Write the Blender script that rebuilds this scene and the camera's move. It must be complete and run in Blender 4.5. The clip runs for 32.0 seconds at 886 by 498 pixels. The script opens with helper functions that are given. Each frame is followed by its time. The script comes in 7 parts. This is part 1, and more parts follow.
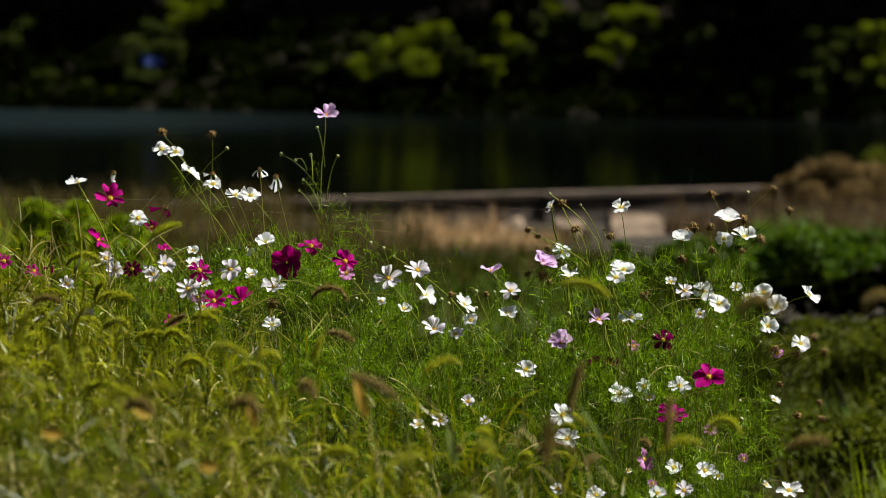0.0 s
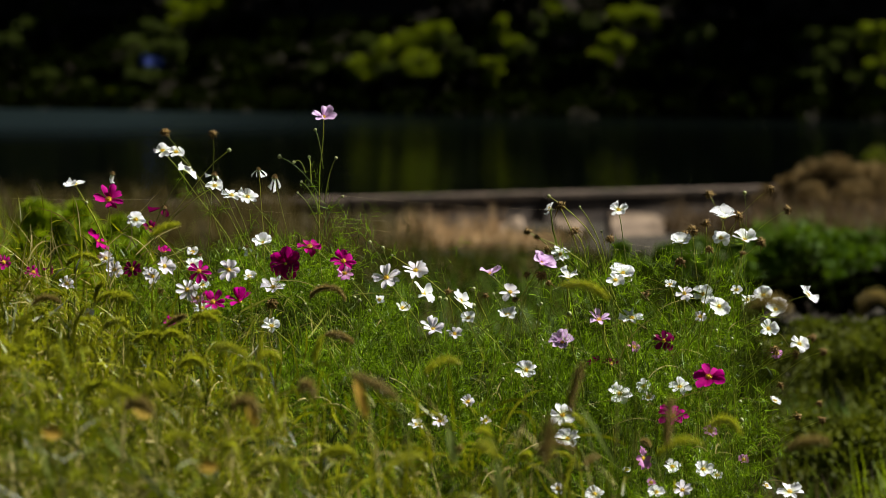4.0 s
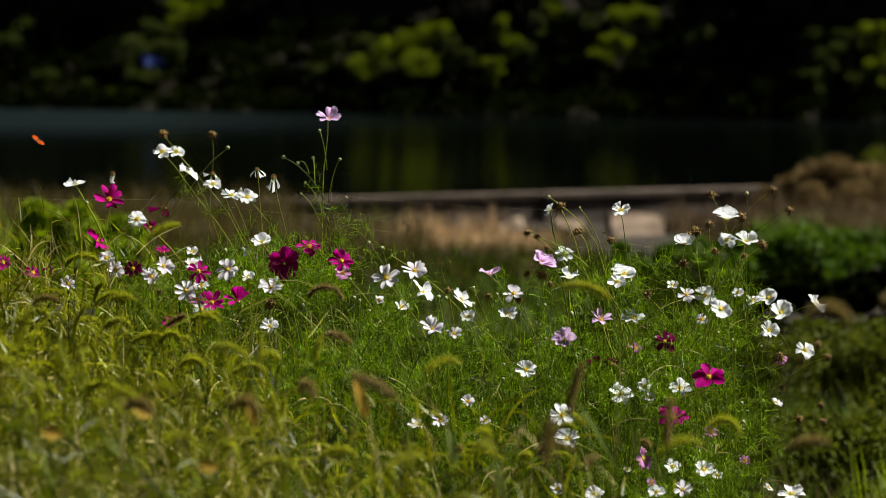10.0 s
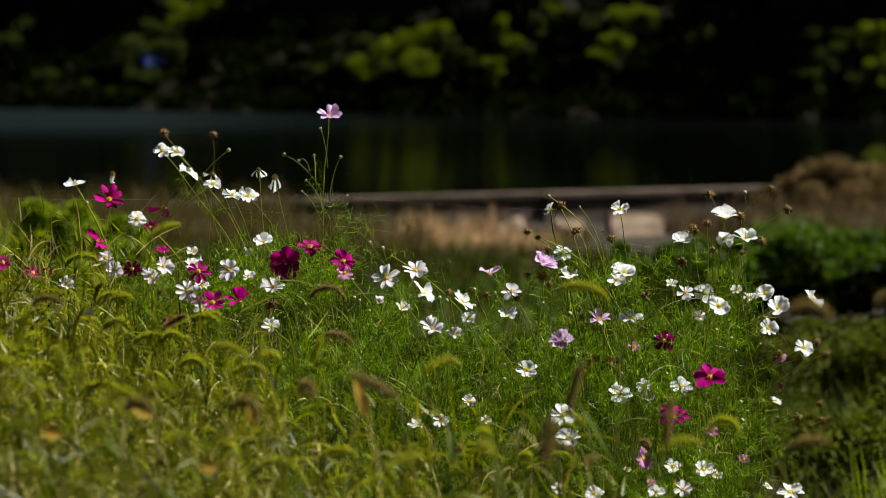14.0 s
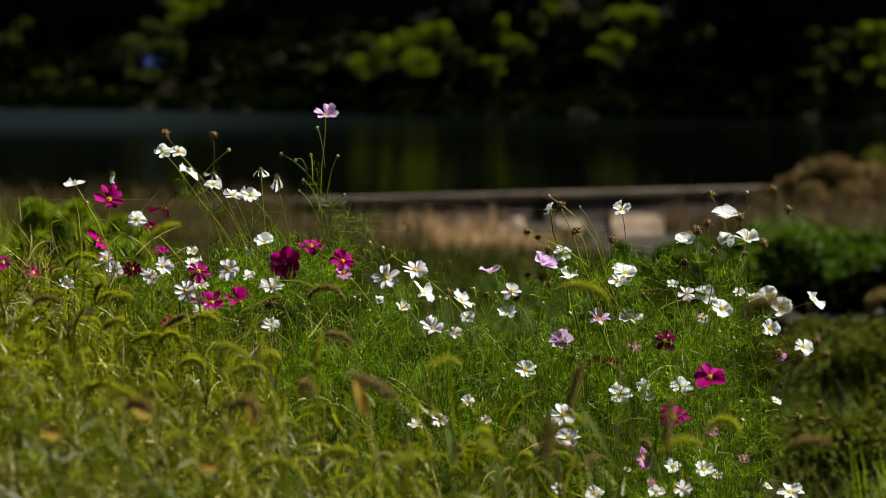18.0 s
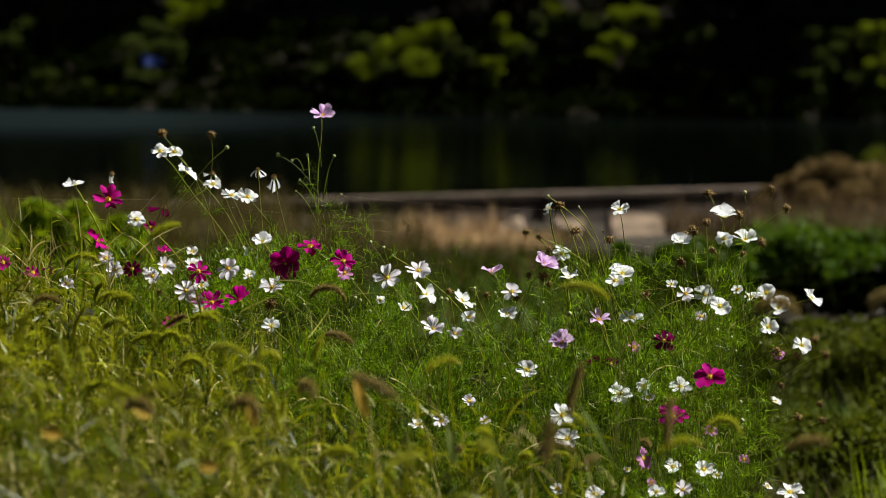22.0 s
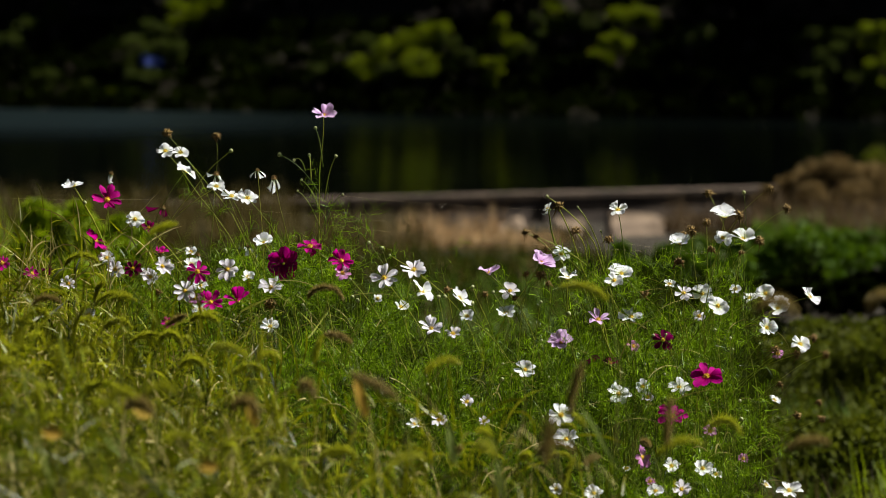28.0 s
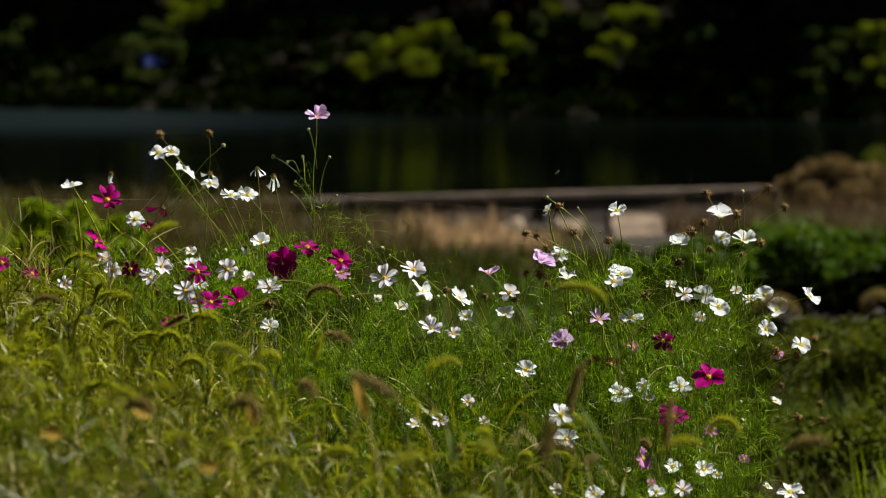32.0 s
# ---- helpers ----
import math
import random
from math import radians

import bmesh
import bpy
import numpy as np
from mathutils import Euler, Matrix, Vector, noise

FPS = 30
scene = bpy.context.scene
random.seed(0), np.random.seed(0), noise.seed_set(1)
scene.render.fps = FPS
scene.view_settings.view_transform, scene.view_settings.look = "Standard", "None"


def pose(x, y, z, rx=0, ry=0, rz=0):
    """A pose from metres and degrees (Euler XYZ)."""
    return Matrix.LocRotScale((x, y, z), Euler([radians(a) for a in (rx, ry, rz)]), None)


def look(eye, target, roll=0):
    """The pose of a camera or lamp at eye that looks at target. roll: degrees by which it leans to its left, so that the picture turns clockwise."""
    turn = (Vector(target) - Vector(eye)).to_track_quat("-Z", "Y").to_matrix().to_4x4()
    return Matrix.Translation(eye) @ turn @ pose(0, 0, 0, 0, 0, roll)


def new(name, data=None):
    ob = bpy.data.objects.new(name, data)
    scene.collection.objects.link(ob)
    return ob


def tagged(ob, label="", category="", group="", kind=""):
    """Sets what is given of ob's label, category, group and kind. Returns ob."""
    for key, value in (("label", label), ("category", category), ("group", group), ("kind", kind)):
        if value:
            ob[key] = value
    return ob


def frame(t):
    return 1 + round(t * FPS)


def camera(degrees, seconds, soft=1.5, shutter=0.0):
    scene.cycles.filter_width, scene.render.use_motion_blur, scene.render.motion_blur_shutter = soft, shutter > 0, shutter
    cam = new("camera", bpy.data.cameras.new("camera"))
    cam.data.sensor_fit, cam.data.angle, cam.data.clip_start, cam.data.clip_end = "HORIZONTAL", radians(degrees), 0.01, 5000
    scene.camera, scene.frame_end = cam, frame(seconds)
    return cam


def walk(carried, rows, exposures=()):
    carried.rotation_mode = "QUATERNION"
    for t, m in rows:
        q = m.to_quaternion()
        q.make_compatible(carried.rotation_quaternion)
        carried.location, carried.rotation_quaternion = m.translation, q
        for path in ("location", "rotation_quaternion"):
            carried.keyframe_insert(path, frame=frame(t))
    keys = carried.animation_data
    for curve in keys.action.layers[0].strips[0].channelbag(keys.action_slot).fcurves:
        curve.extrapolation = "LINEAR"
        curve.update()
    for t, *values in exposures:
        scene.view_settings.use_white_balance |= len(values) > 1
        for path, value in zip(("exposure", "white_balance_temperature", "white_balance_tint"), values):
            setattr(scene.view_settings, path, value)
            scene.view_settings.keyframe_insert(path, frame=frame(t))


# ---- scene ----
FOV = 12.0
cam = camera(FOV, 32.0, soft=0.75)
cam.data.dof.use_dof = True
cam.data.dof.focus_distance = 9.35
cam.data.dof.aperture_fstop = 6.4
VIEW = pose(0.0, 0.0, 3.0, 86.4, 0.0, 0.0)
walk(cam, [(0.0, VIEW), (32.0, VIEW)], [(0.0, 1.38), (9.0, 1.33), (20.0, 1.30), (32.0, 1.25)])

# ---------------- light ----------------
SUN_ELEVATION, SUN_TURN = radians(52), radians(76)      # high on the right, a little behind the flowers
world = bpy.data.worlds.new("sky")
scene.world = world
world.use_nodes = True
wn, wl = world.node_tree.nodes, world.node_tree.links
sky = wn.new("ShaderNodeTexSky")
sky.sky_type, sky.sun_disc = "NISHITA", False
sky.sun_elevation, sky.sun_rotation = SUN_ELEVATION, SUN_TURN
wl.new(sky.outputs[0], wn["Background"].inputs[0])
wn["Background"].inputs[1].default_value = 0.008
sun = new("sun", bpy.data.lights.new("sun", "SUN"))
sun.data.energy, sun.data.angle, sun.data.color = 5.0, radians(0.55), (1.0, 0.955, 0.875)
sun_from = Vector((math.sin(SUN_TURN) * math.cos(SUN_ELEVATION), math.cos(SUN_TURN) * math.cos(SUN_ELEVATION), math.sin(SUN_ELEVATION)))
sun.matrix_world = look(sun_from * 60, (0, 0, 0))


# ---------------- materials ----------------
def nodes_of(name):
    mat = bpy.data.materials.new(name)
    mat.use_nodes = True
    nt = mat.node_tree
    return mat, nt, nt.nodes["Principled BSDF"], nt.nodes["Material Output"]


def varied(nt, a, b, source, scale=0.0, detail=4.0):
    """A colour between a and b, by a noise of that scale or by a random value."""
    ramp = nt.nodes.new("ShaderNodeMix")
    ramp.data_type = "RGBA"
    ramp.inputs[6].default_value, ramp.inputs[7].default_value = (*a, 1), (*b, 1)
    if source == "noise":
        co = nt.nodes.new("ShaderNodeTexCoord")
        n = nt.nodes.new("ShaderNodeTexNoise")
        n.inputs["Scale"].default_value, n.inputs["Detail"].default_value = scale, detail
        spread = nt.nodes.new("ShaderNodeMapRange")
        spread.inputs[1].default_value, spread.inputs[2].default_value = 0.32, 0.68
        nt.links.new(co.outputs["Object"], n.inputs["Vector"])
        nt.links.new(n.outputs[0], spread.inputs[0])
        nt.links.new(spread.outputs[0], ramp.inputs[0])
    elif source == "island":
        g = nt.nodes.new("ShaderNodeNewGeometry")
        nt.links.new(g.outputs["Random Per Island"], ramp.inputs[0])
    else:
        g = nt.nodes.new("ShaderNodeObjectInfo")
        nt.links.new(g.outputs["Random"], ramp.inputs[0])
    return ramp.outputs[2]


def blend(nt, a, b, factor_socket=None, factor=0.5, mode="MIX"):
    m = nt.nodes.new("ShaderNodeMix")
    m.data_type, m.blend_type = "RGBA", mode
    m.inputs[0].default_value = factor
    if factor_socket:
        nt.links.new(factor_socket, m.inputs[0])
    nt.links.new(a, m.inputs[6]), nt.links.new(b, m.inputs[7])
    return m.outputs[2]


def bumped(nt, bsdf, scale, strength, distance=0.002, detail=5.0):
    co = nt.nodes.new("ShaderNodeTexCoord")
    n = nt.nodes.new("ShaderNodeTexNoise")
    n.inputs["Scale"].default_value, n.inputs["Detail"].default_value = scale, detail
    b = nt.nodes.new("ShaderNodeBump")
    b.inputs["Strength"].default_value, b.inputs["Distance"].default_value = strength, distance
    nt.links.new(co.outputs["Object"], n.inputs["Vector"])
    nt.links.new(n.outputs[0], b.inputs["Height"])
    nt.links.new(b.outputs[0], bsdf.inputs["Normal"])


def leafy(name, a, b, source="island", through_part=0.4, rough=0.5, patch=None, patch_scale=1.5, gloss=0.35):
    """Thin living matter: lit on its face and glowing when the light comes from behind."""
    mat, nt, bsdf, out = nodes_of(name)
    colour = varied(nt, a, b, source)
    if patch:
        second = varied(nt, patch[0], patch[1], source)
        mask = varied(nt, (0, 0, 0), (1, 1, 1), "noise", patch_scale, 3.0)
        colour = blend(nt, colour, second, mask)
    nt.links.new(colour, bsdf.inputs["Base Color"])
    bsdf.inputs["Roughness"].default_value = rough
    bsdf.inputs["Specular IOR Level"].default_value = gloss
    tr = nt.nodes.new("ShaderNodeBsdfTranslucent")
    nt.links.new(colour, tr.inputs[0])
    mix = nt.nodes.new("ShaderNodeMixShader")
    mix.inputs[0].default_value = through_part
    nt.links.new(bsdf.outputs[0], mix.inputs[1]), nt.links.new(tr.outputs[0], mix.inputs[2])
    nt.links.new(mix.outputs[0], out.inputs[0])
    return mat


def solid(name, a, b, scale, rough=0.8, bump=0.4, bump_scale=60, metal=0.0, distance=0.004):
    mat, nt, bsdf, out = nodes_of(name)
    nt.links.new(varied(nt, a, b, "noise", scale, 6.0), bsdf.inputs["Base Color"])
    bsdf.inputs["Roughness"].default_value, bsdf.inputs["Metallic"].default_value = rough, metal
    bsdf.inputs["Specular IOR Level"].default_value = 0.25
    bumped(nt, bsdf, bump_scale, bump, distance)
    return mat


def petal_material(name, rim, heart, heart_reach=0.35, through_part=0.5):
    """Petal: a darker or lighter heart, fine lengthwise veins, some change from petal to petal."""
    mat, nt, bsdf, out = nodes_of(name)
    co = nt.nodes.new("ShaderNodeTexCoord")
    sep = nt.nodes.new("ShaderNodeSeparateXYZ")
    nt.links.new(co.outputs["Object"], sep.inputs[0])
    reach = nt.nodes.new("ShaderNodeMapRange")
    reach.inputs[1].default_value, reach.inputs[2].default_value = 0.05, heart_reach + 0.3
    nt.links.new(sep.outputs[0], reach.inputs[0])
    vary = varied(nt, rim, tuple(c * 0.86 for c in rim), "object")
    inner = nt.nodes.new("ShaderNodeRGB")
    inner.outputs[0].default_value = (*heart, 1)
    colour = blend(nt, inner.outputs[0], vary, reach.outputs[0])
    wave = nt.nodes.new("ShaderNodeTexWave")
    wave.bands_direction = "Y"
    wave.inputs["Scale"].default_value, wave.inputs["Distortion"].default_value = 5.5, 0.6
    nt.links.new(co.outputs["Object"], wave.inputs["Vector"])
    vein = nt.nodes.new("ShaderNodeMapRange")
    vein.inputs[3].default_value, vein.inputs[4].default_value = 0.86, 1.0
    nt.links.new(wave.outputs["Fac"], vein.inputs[0])
    grey = nt.nodes.new("ShaderNodeCombineColor")
    for k in range(3):
        nt.links.new(vein.outputs[0], grey.inputs[k])
    colour = blend(nt, colour, grey.outputs[0], None, 1.0, "MULTIPLY")
    nt.links.new(colour, bsdf.inputs["Base Color"])
    bsdf.inputs["Roughness"].default_value, bsdf.inputs["Specular IOR Level"].default_value = 0.65, 0.04
    bump = nt.nodes.new("ShaderNodeBump")
    bump.inputs["Strength"].default_value, bump.inputs["Distance"].default_value = 0.16, 0.02
    nt.links.new(wave.outputs["Fac"], bump.inputs["Height"]), nt.links.new(bump.outputs[0], bsdf.inputs["Normal"])
    tr = nt.nodes.new("ShaderNodeBsdfTranslucent")
    nt.links.new(colour, tr.inputs[0])
    mix = nt.nodes.new("ShaderNodeMixShader")
    mix.inputs[0].default_value = through_part
    nt.links.new(bsdf.outputs[0], mix.inputs[1]), nt.links.new(tr.outputs[0], mix.inputs[2])
    nt.links.new(mix.outputs[0], out.inputs[0])
    return mat


PETALS = {
    "WHITE": petal_material("white petal", (0.92, 0.94, 0.98), (0.74, 0.82, 0.50), 0.20, 0.50),
    # Lilac tint serves pale lilac flowers and also the shade on white ones.
    "PALE": petal_material("pale lilac and shaded white petal", (0.84, 0.81, 0.89), (0.78, 0.74, 0.80), 0.35, 0.45),
    "LILAC": petal_material("lilac-pink petal", (0.74, 0.52, 0.80), (0.52, 0.24, 0.56), 0.25, 0.42),
    "PINK": petal_material("pink petal", (0.62, 0.25, 0.54), (0.74, 0.50, 0.70)),
    "MAGENTA": petal_material("magenta petal", (0.50, 0.003, 0.24), (0.30, 0.001, 0.10)),
    "PLUM": petal_material("plum-red petal", (0.44, 0.002, 0.20), (0.28, 0.001, 0.10)),
    "CRIMSON": petal_material("deep crimson petal", (0.16, 0.001, 0.062), (0.09, 0.001, 0.03)),
}
COLOUR_WORDS = {"WHITE": "white", "PALE": "pale lilac-shaded white", "LILAC": "lilac-pink", "PINK": "soft pink", "MAGENTA": "bright magenta", "PLUM": "crumpled plum-red", "CRIMSON": "deep crimson"}
STEM = leafy("cosmos stem", (0.05, 0.085, 0.006), (0.30, 0.32, 0.03), "object", 0.15, 0.45)
CALYX = leafy("calyx green", (0.09, 0.15, 0.03), (0.14, 0.17, 0.04), "object", 0.15, 0.5)
# Near-black end and dark patches put the gaps' shade into the leaf colour.
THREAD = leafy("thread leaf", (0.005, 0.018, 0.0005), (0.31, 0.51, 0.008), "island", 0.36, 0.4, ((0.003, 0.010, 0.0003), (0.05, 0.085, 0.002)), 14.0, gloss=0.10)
DISC = solid("yellow florets", (0.55, 0.36, 0.02), (0.74, 0.58, 0.07), 900, 0.8, 0.6, 2000, 0.0, 0.0006)
SEED = solid("dry seed brown", (0.020, 0.013, 0.005), (0.25, 0.155, 0.038), 300, 0.85, 0.5, 900, 0.0, 0.001)
BUD = solid("bud green", (0.20, 0.24, 0.08), (0.30, 0.30, 0.14), 400, 0.6, 0.3, 700, 0.0, 0.0006)
# Range from near-black to bright puts gap shade into the blade colour.
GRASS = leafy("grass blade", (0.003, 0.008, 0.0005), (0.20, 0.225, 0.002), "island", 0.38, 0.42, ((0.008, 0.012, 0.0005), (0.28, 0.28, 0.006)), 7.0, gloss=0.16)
DARK_GRASS = leafy("darker grass blade", (0.003, 0.010, 0.0005), (0.115, 0.150, 0.002), "island", 0.38, 0.42, ((0.008, 0.014, 0.0005), (0.15, 0.17, 0.003)), 4.0, gloss=0.14)
WEED = leafy("slope weed leaf", (0.034, 0.046, 0.002), (0.082, 0.095, 0.005), "island", 0.4, 0.6, gloss=0.08)
STRAW = leafy("dry straw", (0.16, 0.13, 0.03), (0.42, 0.36, 0.14), "island", 0.3, 0.6, gloss=0.1)
FOX = leafy("foxtail bristle", (0.23, 0.265, 0.006), (0.36, 0.365, 0.02), "island", 0.62, 0.5)
FOX_RIPE = leafy("ripe foxtail bristle", (0.17, 0.13, 0.035), (0.28, 0.21, 0.06), "island", 0.45, 0.6)
FOX_STEM = leafy("foxtail stalk", (0.08, 0.11, 0.012), (0.14, 0.16, 0.025), "object", 0.2, 0.5)
PALE_BLADE = leafy("pale grass blade", (0.22, 0.30, 0.06), (0.27, 0.34, 0.09), "object", 0.45, 0.7, gloss=0.02)
# Weed colour darkened to hold the shade on slopes and between stems.
SHADE_GREEN = leafy("weed leaf with shade in colour", (0.006, 0.014, 0.0005), (0.030, 0.040, 0.001), "island", 0.3, 0.7, gloss=0.02)
YELLOW_LEAF = leafy("yellowed leaf", (0.55, 0.30, 0.03), (0.62, 0.42, 0.06), "object", 0.4, 0.5)
EARTH = solid("soil and litter", (0.009, 0.007, 0.003), (0.023, 0.017, 0.008), 5, 0.95, 0.9, 14, 0.0, 0.05)
CONCRETE = solid("weathered concrete", (0.026, 0.021, 0.018), (0.11, 0.086, 0.070), 3.0, 0.85, 0.5, 25, 0.0, 0.01)
COPING = solid("pale worn concrete", (0.022, 0.016, 0.011), (0.078, 0.055, 0.038), 3.0, 0.85, 0.5, 25, 0.0, 0.01)
APRON = solid("pale gravelly concrete", (0.060, 0.042, 0.028), (0.165, 0.120, 0.080), 3.6, 0.9, 0.5, 20, 0.0, 0.01)
DRY_GRASS = leafy("dry bank grass", (0.026, 0.020, 0.004), (0.080, 0.060, 0.014), "island", 0.35, 0.7, gloss=0.1)
BROWN_GRASS = leafy("brown seeding grass", (0.032, 0.021, 0.010), (0.098, 0.064, 0.029), "island", 0.4, 0.7, gloss=0.1)
WITHERED = leafy("withered weed", (0.074, 0.050, 0.017), (0.18, 0.122, 0.048), "island", 0.4, 0.7, gloss=0.06)
GOLD_GRASS = leafy("golden dry grass", (0.15, 0.092, 0.042), (0.46, 0.31, 0.155), "island", 0.4, 0.7, gloss=0.1)
MID_GREEN = leafy("bank leaf", (0.026, 0.062, 0.001), (0.068, 0.118, 0.002), "island", 0.35, 0.6, gloss=0.1)
# Leaf colours hold the light: near-black for shade, brighter greens for sun.
WOOD_SHADE = leafy("woodland leaf with shade in colour", (0.002, 0.004, 0.0005), (0.0065, 0.009, 0.0008), "island", 0.25, 0.8, gloss=0.0)
WOOD_LIT = leafy("yellow-green leaf", (0.054, 0.080, 0.001), (0.13, 0.158, 0.002), "island", 0.4, 0.6, gloss=0.03)
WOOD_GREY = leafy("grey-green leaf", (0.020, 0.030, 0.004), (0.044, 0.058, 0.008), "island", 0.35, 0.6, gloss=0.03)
LIME = leafy("bright weed leaf", (0.10, 0.16, 0.002), (0.20, 0.27, 0.004), "island", 0.45, 0.55, gloss=0.15)
BARK = solid("dark bark", (0.035, 0.028, 0.020), (0.085, 0.068, 0.050), 9, 0.9, 0.8, 30, 0.0, 0.02)
ROCK = solid("river rock", (0.014, 0.009, 0.005), (0.036, 0.024, 0.015), 6, 0.85, 0.7, 18, 0.0, 0.02)
TARP = solid("blue plastic", (0.03, 0.05, 0.24), (0.07, 0.11, 0.36), 4, 0.4, 0.5, 9, 0.0, 0.03)
SILK = leafy("spider silk", (0.75, 0.72, 0.66), (0.85, 0.82, 0.76), "object", 0.4, 0.3)
STRAND = leafy("spider strand", (0.34, 0.28, 0.17), (0.42, 0.36, 0.22), "object", 0.3, 0.3)
WING = leafy("orange wing", (0.34, 0.045, 0.002), (0.40, 0.06, 0.003), "object", 0.3, 0.7, gloss=0.03)
INSECT = solid("dark insect body", (0.02, 0.016, 0.012), (0.05, 0.04, 0.03), 600, 0.5, 0.3, 900)


def water_material():
    mat, nt, bsdf, out = nodes_of("river water")
    bsdf.inputs["Base Color"].default_value = (0.0008, 0.0013, 0.0010, 1)
    bsdf.inputs["Roughness"].default_value, bsdf.inputs["IOR"].default_value = 0.02, 1.333
    bsdf.inputs["Specular Tint"].default_value = (0.36, 0.86, 1.0, 1)
    co = nt.nodes.new("ShaderNodeTexCoord")
    stretch = nt.nodes.new("ShaderNodeMapping")
    stretch.inputs["Scale"].default_value = (0.25, 2.6, 1.0)
    nt.links.new(co.outputs["Object"], stretch.inputs[0])
    fine = nt.nodes.new("ShaderNodeTexNoise")
    fine.inputs["Scale"].default_value, fine.inputs["Detail"].default_value = 1.6, 4.0
    nt.links.new(stretch.outputs[0], fine.inputs["Vector"])
    # a breeze ruffles the far left reach
    sep = nt.nodes.new("ShaderNodeSeparateXYZ")
    nt.links.new(co.outputs["Object"], sep.inputs[0])
    reach = nt.nodes.new("ShaderNodeMapRange")
    reach.inputs[1].default_value, reach.inputs[2].default_value = 0.0, -7.0
    reach.inputs[3].default_value, reach.inputs[4].default_value = 0.30, 0.8
    nt.links.new(sep.outputs[0], reach.inputs[0])
    far = nt.nodes.new("ShaderNodeMapRange")
    far.inputs[1].default_value, far.inputs[2].default_value = 78.0, 90.0
    far.inputs[3].default_value, far.inputs[4].default_value = 0.28, 1.0
    nt.links.new(sep.outputs[1], far.inputs[0])
    both = nt.nodes.new("ShaderNodeMath")
    both.operation = "MULTIPLY"
    nt.links.new(reach.outputs[0], both.inputs[0]), nt.links.new(far.outputs[0], both.inputs[1])
    bump = nt.nodes.new("ShaderNodeBump")
    bump.inputs["Distance"].default_value = 0.05
    nt.links.new(both.outputs[0], bump.inputs["Strength"])
    ruffled = nt.nodes.new("ShaderNodeMapRange")
    ruffled.inputs[1].default_value, ruffled.inputs[2].default_value = 0.1, 0.8
    ruffled.inputs[3].default_value, ruffled.inputs[4].default_value = 0.03, 0.42
    nt.links.new(both.outputs[0], ruffled.inputs[0]), nt.links.new(ruffled.outputs[0], bsdf.inputs["Roughness"])
    nt.links.new(fine.outputs[0], bump.inputs["Height"]), nt.links.new(bump.outputs[0], bsdf.inputs["Normal"])
    return mat


WATER = water_material()


# ---------------- mesh helpers ----------------
def mesh_of(name, verts, faces, mats, smooth=True, index=None):
    me = bpy.data.meshes.new(name)
    if isinstance(verts, np.ndarray):
        nv, nf, k = len(verts), len(faces), faces.shape[1]
        me.vertices.add(nv)
        me.vertices.foreach_set("co", np.ascontiguousarray(verts, dtype=np.float32).ravel())
        me.loops.add(nf * k)
        me.loops.foreach_set("vertex_index", np.ascontiguousarray(faces, dtype=np.int32).ravel())
        me.polygons.add(nf)
        me.polygons.foreach_set("loop_start", np.arange(0, nf * k, k, dtype=np.int32))
        me.update(calc_edges=True)
    else:
        me.from_pydata([tuple(v) for v in verts], [], faces)
    for m in mats:
        me.materials.append(m)
    if index is not None:
        me.polygons.foreach_set("material_index", np.ascontiguousarray(index, dtype=np.int32))
    if smooth:
        me.polygons.foreach_set("use_smooth", [True] * len(me.polygons))
    me.update()
    return me


def part(name, me, parent, label="", m=None):
    ob = new(name, me)
    ob.parent = parent
    if m is not None:
        ob.matrix_basis = m
    if label:
        ob["label"] = label
    return ob


def tube(points, radii, sides=5):
    """A round, tapering tube along points."""
    V, F = [], []
    pts = [Vector(p) for p in points]
    for i, p in enumerate(pts):
        d = (pts[min(i + 1, len(pts) - 1)] - pts[max(i - 1, 0)]).normalized()
        u = d.cross(Vector((0.31, 0.95, 0.05))).normalized()
        v = d.cross(u)
        for k in range(sides):
            a = 2 * math.pi * k / sides
            V.append(p + (u * math.cos(a) + v * math.sin(a)) * radii[i])
    for i in range(len(pts) - 1):
        for k in range(sides):
            a, b = i * sides + k, i * sides + (k + 1) % sides
            F.append((a, b, b + sides, a + sides))
    F.append(tuple(range(sides - 1, -1, -1)))
    F.append(tuple(range(len(V) - sides, len(V))))
    return V, F


def join(*pieces):
    V, F = [], []
    for v, f in pieces:
        o = len(V)
        V += list(v)
        F += [tuple(i + o for i in face) for face in f]
    return V, F


def bend(a, b, sag=(0, 0, 0), n=8):
    a, b, sag = Vector(a), Vector(b), Vector(sag)
    return [a.lerp(b, i / n) + sag * (4 * (i / n) * (1 - i / n)) for i in range(n + 1)]


